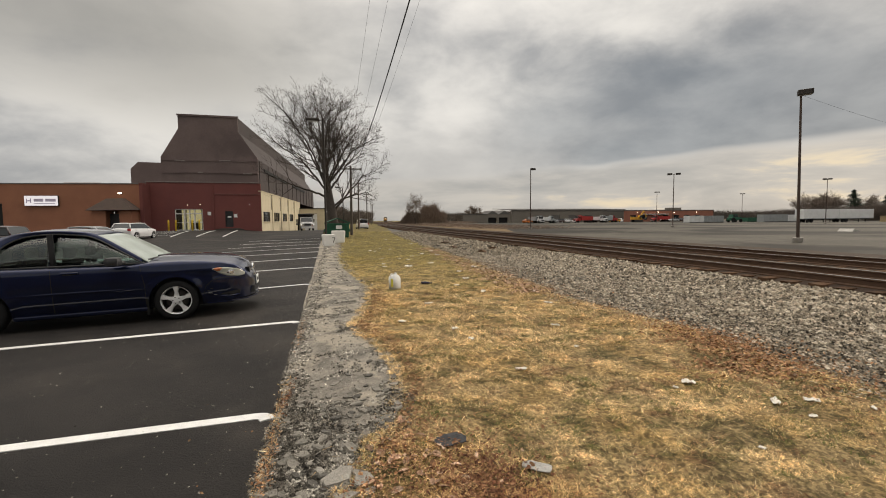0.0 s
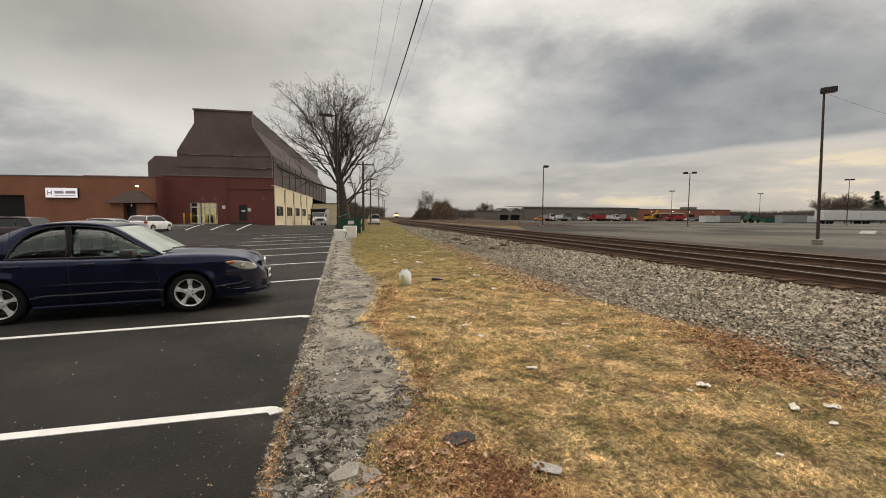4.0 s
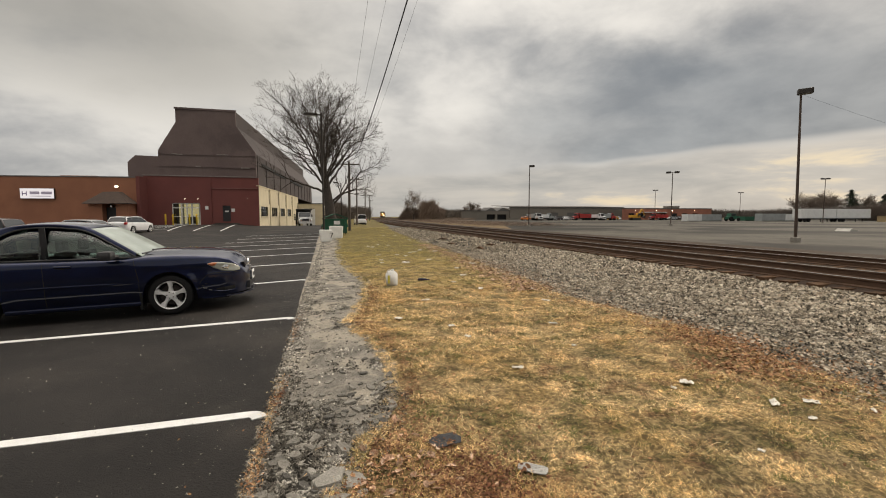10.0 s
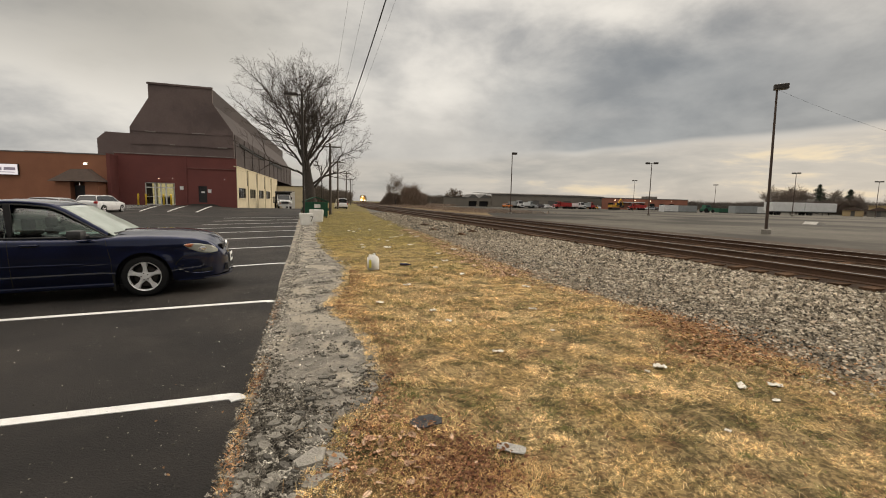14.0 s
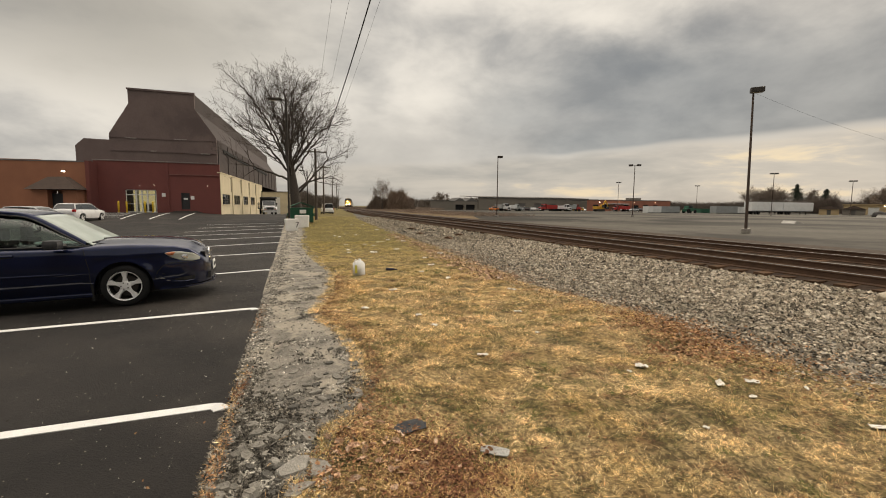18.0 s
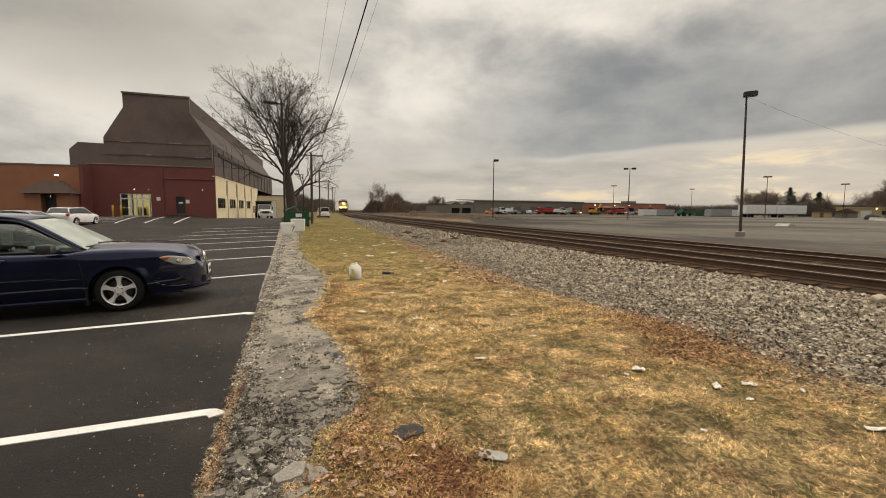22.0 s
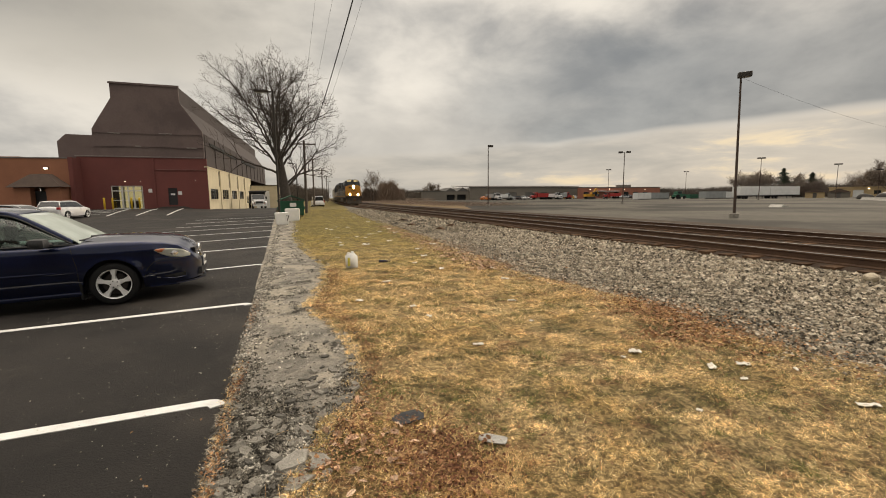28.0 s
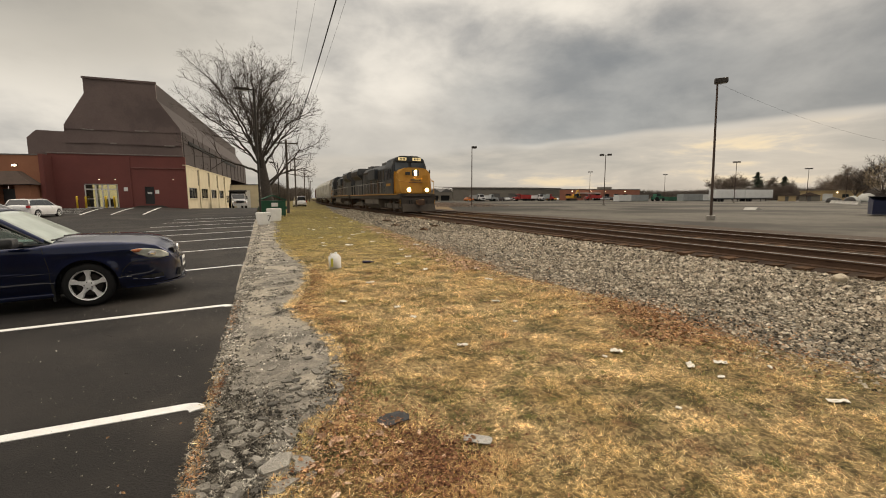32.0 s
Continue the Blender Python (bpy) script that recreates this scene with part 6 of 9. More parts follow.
for i in range(7):
    part("window", box(B(), 134 + 6 * i, 137 + 6 * i, 170.15, 170.25, 1.2, 3.0), PANE, rows_brick)
part("roof", box(B(), 130.5, 181.4, 169.9, 186.0, 5.1, 5.45), SHED_ROOF, rows_brick)
part("roof_plant", box(B(), 160.0, 166.0, 174.0, 178.0, 5.45, 6.6), SHED_WALL, rows_brick)
tan = thing("low_building", pose(176.0, 93.5, 0, 0, 0, -65), "long low tan rendered building on the far side", "building")
part("wall", pierced_wall(B(), 0.0, 16.0, -0.2, 3.2, 0.0, 0.4, [(1.5, 3.0, 1.0, 2.2), (6.0, 8.6, -0.2, 2.4), (11.0, 12.6, 1.0, 2.2)]), TAN, tan)
part("window", box(B(), 1.5, 3.0, 0.15, 0.25, 1.0, 2.2), PANE, tan)
part("window", box(B(), 11.0, 12.6, 0.15, 0.25, 1.0, 2.2), PANE, tan)
part("roller_door", box(B(), 6.0, 8.6, 0.15, 0.25, -0.2, 2.4), TRAILER_W, tan)
part("roof", box(B(), -0.3, 16.3, -0.25, 8.0, 3.2, 3.45), TAN, tan)
part("lamp", box(B(), 9.6, 9.9, -0.2, -0.01, 2.75, 2.95), LAMP_GLOW, tan)
for k, (x, y, w_, wall_) in enumerate(((151.5, 86.5, 4.6, TAN), (152.6, 81.2, 5.0, SHED_WALL))):
    cabin_ = thing("shed", pose(x, y, 0, 0, 0, -62), "small low shed with a brown gabled roof", "shed", "sheds in the far lot")
    part("wall", pierced_wall(B(), 0.0, w_, 0.0, 1.7, 0.0, 0.2, [(w_ * 0.4, w_ * 0.4 + 0.9, 0.0, 1.5)]), wall_, cabin_)
    part("door", box(B(), w_ * 0.4, w_ * 0.4 + 0.9, 0.08, 0.14, 0.0, 1.5), SHED_ROOF, cabin_)
    part("roof", prism(B(), [(-0.3, 1.7), (w_ + 0.3, 1.7), (w_ / 2, 2.75)], "y", -0.3, 3.5), SHINGLE, cabin_)


def lorry(x, y, turn, body, bed, label, kind="tipper"):
    T = thing("truck", pose(x, y, -0.02, 0, 0, turn), label, "truck", "parked trucks")
    bm = B()
    prism(bm, [(1.6, 0.7), (3.6, 0.7), (3.7, 1.5), (2.7, 1.75), (2.35, 2.75), (1.6, 2.8)], "y", -1.1, 1.1)
    bmesh.ops.bevel(bm, geom=bm.edges[:], offset=0.06, segments=2, affect="EDGES")
    part("cab", bm, body, T)
    for s in (-1, 1):
        part("side_window", box(B(), 1.75, 2.3, s * 1.1 - 0.02, s * 1.1 + 0.02, 1.8, 2.5), PANE, T)
        part("headlight", box(B(), 3.62, 3.70, s * 0.8 - 0.15, s * 0.8 + 0.15, 1.0, 1.25), CHROME, T)
    bm = B()
    v = [bm.verts.new(p) for p in ((2.77, -1.0, 1.74), (2.77, 1.0, 1.74), (2.43, 1.0, 2.66), (2.43, -1.0, 2.66))]
    bm.faces.new(v)
    v2 = [bm.verts.new(q.co - Vector((0.05, 0, 0))) for q in v]
    bm.faces.new(v2[::-1])
    for i in range(4):
        bm.faces.new((v[i], v2[i], v2[(i + 1) % 4], v[(i + 1) % 4]))
    part("windscreen", bm, DARK, T)
    part("grille", box(B(), 3.68, 3.76, -0.5, 0.5, 0.85, 1.4), PLASTIC, T)
    part("bumper", box(B(), 3.65, 3.85, -1.15, 1.15, 0.45, 0.72, 0.03), CHROME, T)
    part("chassis", box(B(), -3.6, 3.4, -0.45, 0.45, 0.6, 0.85), GRIME_T, T)
    bm = B()
    if kind == "tipper":
        prism(bm, [(-3.7, 1.0), (1.2, 1.0), (1.4, 2.9), (1.25, 2.9), (1.1, 1.2), (-3.6, 1.2)], "y", -1.2, 1.2)
        for s in (-1, 1):
            prism(bm, [(-3.75, 1.0), (1.2, 1.0), (1.35, 2.6), (-3.85, 2.45)], "y", s * 1.2 - 0.05, s * 1.2 + 0.05)
    else:
        box(bm, -3.7, 1.4, -1.2, 1.2, 1.0, 2.3, 0.04)
    part("bed", bm, bed, T)
    for wx in (2.7, -1.6, -2.7):
        for s in (-1, 1):
            part("wheel", lathe(B(), [(0.0, s * 1.12), (0.28, s * 1.10), (0.3, s * 1.14), (0.5, s * 1.14), (0.52, s * 1.0), (0.52, s * 0.82), (0.3, s * 0.8)], 18, "y", (wx, 0, 0.52)), BLACK, T)
    return T


GRIME_T = surface("chassis_grime", (0.02, 0.018, 0.016), (0.045, 0.04, 0.036), 2, 0.8, bump=0.2)
lorry(76.5, 150.0, -80, WHITE_CAR, GREY_BOX, "white cab tipper truck parked by the warehouse")
lorry(81.0, 151.0, 0, GREY_BOX, TRAILER_W, "pale grey box truck parked by the warehouse", "box")
lorry(96.5, 150.0, 180, RED_PAINT, RED_PAINT, "bright red tipper truck parked by the warehouse")
lorry(103.5, 150.0, -70, WHITE_CAR, WHITE_CAR, "white work truck parked by the warehouse", "box")
lorry(108.0, 150.0, 0, RED_PAINT, GREY_BOX, "red and grey tipper truck parked by the warehouse")
lorry(132.8, 150.0, 170, RED_PAINT, RED_PAINT, "red pickup truck near the excavator", "box")
car("estate_car", pose(73.0, 150.5, 0, 0, 0, 20), ORANGE, "orange car parked near the warehouse", SUV, seats=False, pane=PANE)


def flatbed(at):
    """A bonneted work truck: cab, bonnet, grille, and a low dark bed behind a tall headboard."""
    T = thing("truck", at, "white bonneted flatbed truck with a dark headboard beside the annex", "truck", "parked trucks")
    bm = prism(B(), [(1.2, 0.75), (2.15, 0.75), (2.2, 1.5), (1.85, 2.3), (1.2, 2.36)], "y", -1.0, 1.0)
    bmesh.ops.bevel(bm, geom=bm.edges[:], offset=0.07, segments=2, affect="EDGES")
    part("cab", bm, WHITE_CAR, T)
    bm = prism(B(), [(2.1, 0.7), (3.5, 0.7), (3.55, 1.25), (3.4, 1.38), (2.2, 1.5)], "y", -0.86, 0.86)
    bmesh.ops.bevel(bm, geom=bm.edges[:], offset=0.08, segments=2, affect="EDGES")
    part("bonnet", bm, WHITE_CAR, T)
    for s in (-1, 1):
        bm = prism(B(), [(2.2, 0.62), (2.35, 1.1), (2.6, 1.24), (3.2, 1.22), (3.5, 1.0), (3.52, 0.75), (3.3, 0.7), (3.15, 1.0), (2.6, 1.0), (2.4, 0.62)], "y", s * 0.92 - 0.16, s * 0.92 + 0.16)
        part("wing", bm, WHITE_CAR, T)
        part("headlight", box(B(), 3.47, 3.56, s * 0.74 - 0.13, s * 0.74 + 0.13, 0.92, 1.12, 0.02), LENS, T)
        part("side_window", box(B(), 1.35, 1.9, s * 1.0 - 0.015, s * 1.0 + 0.015, 1.5, 2.12), PANE, T)
        part("mirror", box(B(), 1.95, 2.05, s * 1.22 - 0.1, s * 1.22 + 0.1, 1.5, 1.95, 0.03), PLASTIC, T)
        part("turn_light", box(B(), 3.5, 3.57, s * 0.74 - 0.1, s * 0.74 + 0.1, 0.82, 0.9), AMBER, T)
        for wx in (2.85, -1.6):
            part("wheel", lathe(B(), [(0.0, s * 1.02), (0.24, s * 1.0), (0.26, s * 1.04), (0.43, s * 1.04), (0.45, s * 0.98), (0.45, s * 0.80), (0.3, s * 0.78)], 18, "y", (wx, 0, 0.45)), BLACK, T)
    bm = prism(B(), [(2.215, 1.53), (2.175, 1.53), (1.86, 2.22), (1.90, 2.22)], "y", -0.9, 0.9)
    part("windscreen", bm, PANE, T)
    part("grille", box(B(), 3.5, 3.58, -0.55, 0.55, 0.85, 1.2, 0.02), PLASTIC, T)
    part("bumper", box(B(), 3.5, 3.72, -1.05, 1.05, 0.42, 0.68, 0.04), WHITE_CAR, T)
    part("chassis", box(B(), -3.2, 3.4, -0.4, 0.4, 0.5, 0.75), GRIME_T, T)
    part("bed", box(B(), -3.3, 0.95, -1.2, 1.2, 0.9, 1.1, 0.02), PLASTIC, T)
    part("headboard", box(B(), 0.85, 0.98, -1.2, 1.2, 1.1, 2.85, 0.02), PLASTIC, T)
    part("cab_guard", box(B(), 0.85, 2.1, -1.25, 1.25, 2.62, 2.85, 0.03), PLASTIC, T)
    for x in (0.2, -0.9, -2.0, -3.1):
        for s in (-1, 1):
            part("stake", box(B(), x - 0.05, x + 0.05, s * 1.17 - 0.03, s * 1.17 + 0.03, 1.1, 2.0), PLASTIC, T)
    return T


flatbed(pose(-4.15, 77.0, lot_z(-4.15, 77.0), 0, 0, -80))


for k, (x, y, turn, paint_, word) in enumerate(((84.9, 152.0, 12, SILVER_CAR, "silver"), (87.6, 153.0, 160, MAROON_CAR, "dark maroon"), (90.4, 152.0, 80, WHITE_CAR, "white"), (92.6, 154.0, 20, SILVER_CAR, "silver"),
                                                (112.5, 152.0, 150, DIGGER_YELLOW, "yellow"), (115.6, 153.0, 30, WHITE_CAR, "white"), (136.8, 152.0, 10, WHITE_CAR, "white"), (140.5, 151.0, 170, SILVER_CAR, "silver"), (144.0, 152.0, 85, MAROON_CAR, "dark maroon"))):
    car("estate_car", pose(x, y, 0, 0, 0, turn), paint_, word + " car parked in the far lot", SUV, group="cars in the far lot", seats=False, pane=PANE)
for k, (x, z) in enumerate(((137.5, 4.2), (149.0, 4.3), (158.0, 4.1), (171.0, 4.2))):
    part("wall_lamp", box(B(), x, x + 0.25, 169.75, 169.98, z, z + 0.18), LAMP_GLOW, rows_brick)
part("canopy", box(B(), 140.0, 154.0, 168.6, 169.97, 3.3, 3.6), TRAILER_W, rows_brick, "pale flat canopy")
for k in range(6):
    bar = thing("road_barrier", pose(100.5 + 3.45 * k, 43.2 + 2.4 * k, -0.02, 0, 0, 35), "pale concrete road barrier in the far lot", "barrier", "concrete road barriers")
    part("block", prism(B(), [(-0.3, 0), (0.3, 0), (0.22, 0.18), (0.1, 0.35), (0.08, 0.62), (-0.08, 0.62), (-0.1, 0.35), (-0.22, 0.18)], "x", 0.0, 3.9), CONCRETE, bar)

ex = thing("excavator", pose(121.5, 150.0, 0), "yellow tracked excavator with its arm folded down", "excavator")
for s in (-1, 1):
    part("crawler", prism(B(), [(-1.9, 0.15), (-1.5, 0.0), (1.5, 0.0), (1.9, 0.15), (1.9, 0.75), (1.5, 0.9), (-1.5, 0.9), (-1.9, 0.75)], "y", s * 1.15 - 0.3, s * 1.15 + 0.3), GRIME_T, ex)
part("body", box(B(), -2.2, 1.2, -1.3, 1.3, 1.0, 2.1, 0.06), DIGGER_YELLOW, ex)
part("cab", box(B(), 0.1, 1.5, -1.3, -0.3, 1.2, 2.9, 0.06), DIGGER_YELLOW, ex)
part("cab_window", box(B(), 0.3, 1.45, -1.33, -1.28, 1.9, 2.75), PANE, ex)
part("boom", prism(B(), [(1.0, 1.6), (1.4, 1.5), (3.4, 4.3), (3.2, 4.7), (2.6, 4.2)], "y", -0.2, 0.2), DIGGER_YELLOW, ex)
part("stick", prism(B(), [(3.2, 4.7), (3.5, 4.4), (4.6, 2.0), (4.35, 1.9)], "y", -0.17, 0.17), DIGGER_YELLOW, ex)
part("bucket", prism(B(), [(4.3, 2.0), (4.7, 2.0), (4.6, 1.1), (3.9, 0.9), (3.8, 1.4)], "y", -0.45, 0.45), GRIME_T, ex)


def container(x, y, length, h, mat_, label, turn=0, name="container", cat="container"):
    C = thing(name, pose(x, y, 0.0, 0, 0, turn), label, cat, "containers in the far lot")
    part("shell", box(B(), 0, length, -1.2, 1.2, 0.12, h), mat_, C)
    n = int(length / 0.6)
    for i in range(n):
        part("rib", box(B(), 0.1 + 0.6 * i, 0.36 + 0.6 * i, -1.25, -1.201, 0.25, h - 0.15), mat_, C)
    part("rail", box(B(), -0.03, length + 0.03, -1.27, -1.18, 0.0, 0.2), GRIME_T, C)
    part("rail", box(B(), -0.03, length + 0.03, -1.27, -1.18, h - 0.12, h), mat_, C)
    return C


container(107.6, 110.0, 5.4, 2.2, TRAILER_W, "white storage container in the far lot")
container(114.9, 112.0, 8.0, 2.2, GREY_BOX, "pale grey storage container in the far lot")
container(130.9, 105.0, 9.6, 2.4, GREY_BOX, "blue-grey shipping container in the far lot")
container(140.6, 106.0, 5.4, 2.3, TRAILER_W, "small white storage container in the far lot")
container(132.5, 112.0, 4.8, 1.5, GREEN, "low green steel tank in the far lot")
mach = thing("machine", pose(126.3, 110.0, 0), "green and yellow farm machine with dark tyres", "machine")
part("body", prism(B(), [(-2.2, 0.6), (2.2, 0.6), (2.0, 1.6), (0.6, 1.7), (0.4, 2.5), (-1.4, 2.5), (-1.6, 1.5), (-2.2, 1.4)], "y", -0.8, 0.8), GREEN, mach)
part("cab_window", box(B(), -1.3, 0.3, -0.84, -0.79, 1.75, 2.4), PANE, mach)
for wx, r in ((-1.4, 0.75), (1.5, 0.55)):
    for s in (-1, 1):
        part("wheel", lathe(B(), [(0.0, s * 1.05), (r * 0.5, s * 1.04), (r * 0.55, s * 1.1), (r * 0.95, s * 1.1), (r, s * 0.95), (r, s * 0.8)], 18, "y", (wx, 0, r)), BLACK, mach)


def trailer(x, y, length, label, turn=0):
    T = thing("trailer", pose(x, y, 0.0, 0, 0, turn), label, "trailer", "parked trailers")
    part("box", box(B(), 0, length, -1.25, 1.25, 1.05, 3.6, 0.05), TRAILER_W, T)
    part("side_rail", box(B(), 0, length, -1.27, -1.23, 0.98, 1.16), GREY_BOX, T)
    part("frame", box(B(), 0.3, length - 0.3, -0.5, 0.5, 0.75, 1.04), GRIME_T, T)
    for wx in (1.6, 2.9):
        for s in (-1, 1):
            part("wheel", lathe(B(), [(0.0, s * 1.18), (0.28, s * 1.16), (0.3, s * 1.2), (0.48, s * 1.2), (0.5, s * 1.1), (0.5, s * 0.85)], 18, "y", (wx, 0, 0.5)), BLACK, T)
    for s in (-1, 1):
        part("landing_leg", box(B(), length - 2.6, length - 2.45, s * 0.8 - 0.07, s * 0.8 + 0.07, 0.0, 1.0), GRIME_T, T)
    return T


trailer(123.4, 88.0, 12.6, "long white box trailer parked in the far lot")
trailer(136.2, 88.0, 13.2, "long white box trailer in the row")
solid("concrete_slab", prism(B(), [(-1.6, 0.0), (1.7, 0.0), (1.5, 0.08), (-0.4, 0.28), (-0.8, 0.42), (-1.2, 0.2)], "y", -0.9, 0.9), CONCRETE, "broken pale concrete slab lying on the lot", "rubble", at=pose(54.0, 32.5, -0.02, 0, 0, 12) @ Matrix.Scale(0.7, 4))
for x, y, h in ((105.1, 120.0, 10.2), (140.8, 120.0, 9.9), (107.0, 70.5, 9.9), (135.2, 70.0, 8.9), (160.0, 73.0, 8.0)):
    lot_lamp(x, y, h, (-1, 1), arm=0.1, turn=-45, label="far lot lamp with a double box head")
for k, (x, y, r, cover) in enumerate(((141.5, 62.8, 1.4, TARP), (146.0, 62.0, 2.0, TARP), (129.5, 61.4, 1.15, GRIME_T), (132.2, 61.6, 0.95, GRIME_T), (137.0, 61.4, 1.2, GRIME_T))):
    bm = B()
    bmesh.ops.create_icosphere(bm, subdivisions=3, radius=1.0)
    for q in bm.verts:
        d = 1 + 0.12 * noise.noise(q.co * 2.1 + Vector((k * 7, 0, 0)))
        q.co = Vector((q.co.x * r * 1.25 * d, q.co.y * r * d, max(-0.02, q.co.z * r * 1.15 * d)))
    solid("covered_heap", bm, cover, "heap covered by a pale tarpaulin" if cover is TARP else "dark heap of old tyres and scrap", "heap", group="heaps in the far lot", smooth=True, at=pose(x, y, 0))
BIN_BLUE = surface("navy_bin_paint", (0.008, 0.014, 0.045), (0.014, 0.022, 0.065), 2, 0.5, bump=0.1, c=(0.03, 0.03, 0.05), patch=0.4)
bin_ = thing("dumpster", pose(46.5, 17.6, -0.02, 0, 0, 30), "dark blue steel dumpster in the far lot", "dumpster")
part("body", prism(B(), [(-1.1, 0.1), (1.1, 0.1), (1.3, 1.5), (-1.3, 1.2)], "y", -0.9, 0.9), BIN_BLUE, bin_)
part("lid", box(B(), -1.3, 1.3, -0.95, 0.95, 1.5, 1.56), PLASTIC, bin_)
part("sticker", box(B(), -0.4, 0.3, -0.93, -0.905, 0.7, 0.95), WHITE_PAINT, bin_)
van = car("van", pose(5.7, 79.5, 0.0, 0, 0, 95), WHITE_CAR, "white van parked on the grass by the poles", dict(SUV, length=4.8, top=[(-2.4, 1.0), (-2.3, 1.1), (1.2, 1.08), (1.5, 1.05), (2.2, 0.9), (2.4, 0.6)], plan=[(-2.4, 0.95), (1.6, 1.0), (2.1, 0.9), (2.4, 0.65)], sill=[(-2.4, 0.35), (2.4, 0.35)], glass=[(1.45, 1.05, 0.85, 1.78, 1.0), (0.1, 1.08, 0.05, 1.86, 1.08), (-1.1, 1.08, -1.1, 1.86, 1.08), (-2.3, 1.1, -2.2, 1.82, 1.06)]), seats=False, pane=PANE)
for s in (-1, 1):
    part("back_window", box(B(), -2.36, -2.28, s * 0.40 - 0.28, s * 0.40 + 0.28, 1.18, 1.66, 0.03), DARK, van)
    part("tail_light", box(B(), -2.42, -2.36, s * 0.8 - 0.08, s * 0.8 + 0.08, 0.8, 1.15), RED_LENS, van)


# ---- brush and woods ----
def thicket(name, outline, n, material, label, seed, blade=0.25, lean=0.25):
    """Fine upright twigs: outline gives (x, y, top height) for a random pair of numbers."""
    rng = np.random.RandomState(seed)
    verts, faces = [], []
    for i in range(n):
        x, y, h = outline(rng)
        z0 = h * rng.uniform(0.0, 0.75)
        ln = h * rng.uniform(0.12, 0.45) + 0.3
        a, e = rng.uniform(0, 6.283), rng.uniform(0.0, lean)
        t = Vector((math.cos(a) * e * ln, math.sin(a) * e * ln, ln))
        w_ = blade * rng.uniform(0.5, 1.3)
        k = len(verts)
        verts += [(x - w_, y, z0), (x + w_, y + w_ * 0.4, z0), (x + t.x, y + t.y, min(z0 + t.z, h))]
        faces.append((k, k + 1, k + 2))
    return tagged(new(name, raw(name, verts, faces, material)), label, "woods", kind="stuff")


def ridge(x, seed):
    return 0.5 + 0.5 * noise.noise((x * 0.035, seed, 0)) + 0.35 * noise.noise((x * 0.13, seed + 4, 0))


def band(x0, x1, y, depth, h0, h1, seed, slope=0.0):
    def f(rng):
        x = rng.uniform(x0, x1)
        return x, y + (x - x0) * slope + rng.uniform(0, depth), h0 + (h1 - h0) * max(0.0, min(1.2, ridge(x, seed))) * rng.uniform(0.6, 1.0)
    return f


WOODS = surface("far_woods", (0.085, 0.070, 0.058), (0.15, 0.122, 0.10), 0.2, 0.95, bump=0.0, island=0.4)
thicket("woods", band(180, 520, 262, 40, 4.0, 10.0, 1, -0.55), 80000, WOODS, "distant bare brown woods on the horizon", 3, 0.13, 1.0)
thicket("woods", band(60, 260, 300, 30, 5.0, 11.0, 5), 22000, WOODS, "distant bare brown woods behind the warehouse", 4, 0.13, 1.0)
thicket("woods", band(-30, 20, 215, 60, 3.0, 14.0, 9), 46000, WOODS, "bare woods along the railway in the distance", 5, 0.055, 1.3)
thicket("woods", band(185, 260, 112, 25, 3.5, 8.0, 12, -0.45), 26000, WOODS, "low bare scrub behind the trailers", 6, 0.10, 0.9)
thicket("woods", band(18, 60, 170, 25, 0.5, 1.6, 14), 9000, BRUSH_RED, "low brown weeds beside the tracks", 7, 0.07, 1.2)


def clump(cx, cy, rx, ry, h):
    def f(rng):
        a, r = rng.uniform(0, 6.283), math.sqrt(rng.uniform(0, 1))
        x, y = cx + rx * r * math.cos(a), cy + ry * r * math.sin(a)
        return x, y, h * (1 - 0.55 * r * r) * rng.uniform(0.75, 1.08) * (0.8 + 0.6 * noise.noise((x * 0.35, y * 0.35, 2)))
    return f


thicket("bush", clump(38.8, 165, 5.6, 4.5, 9.2), 16000, BRUSH_RED, "tall russet thicket beside the railway", 8, 0.07, 1.1)
thicket("bush", clump(31.0, 168, 4.5, 4, 6.5), 6000, BRUSH, "bare brown thicket beside the railway", 9, 0.07, 1.1)
thicket("weeds", lambda rng: (track_x(60) + 9.5 + rng.uniform(0, 7) + rng.uniform(0, 12), 60 + rng.uniform(0, 90), rng.uniform(0.15, 0.65)), 16000, BRUSH_RED, "dry brown weeds along the far side of the tracks", 10, 0.03, 1.3)
bare_tree(pose(31.5, 163.0, 0), 11.5, 21, "bare grey tree beside the railway thicket", limbs=5, depth=4, trunk_r=0.25, lean=0.6, least=0.015, hazed_wood=BRUSH)
bare_tree(pose(87.0, 258.0, 0), 11.0, 22, "small bare tree above the warehouse roofs", limbs=8, depth=4, trunk_r=0.25, lean=0.7, least=0.035, hazed_wood=BRUSH)
for k, (x, y, h) in enumerate(((198.0, 130.0, 11.0), (206.0, 138.0, 11.5), (226.0, 135.0, 11.0), (176.0, 78.0, 9.5), (184.0, 84.0, 10.5), (192.0, 84.0, 10.0), (202.0, 88.0, 10.0), (232.0, 165.0, 12.0), (250.0, 170.0, 12.0))):
    bare_tree(pose(x, y, 0), h, 30 + k, "bare tree on the far side of the lot", limbs=9, depth=4, trunk_r=0.3, lean=0.7, least=0.03, hazed_wood=BRUSH)
tr = bare_tree(pose(150.0, 60.5, 0), 12.0, 41, "half-bare tree with russet leaves in the far lot", limbs=8, depth=4, trunk_r=0.28, lean=0.7, least=0.025)
rng = np.random.RandomState(6)
verts, faces = [], []
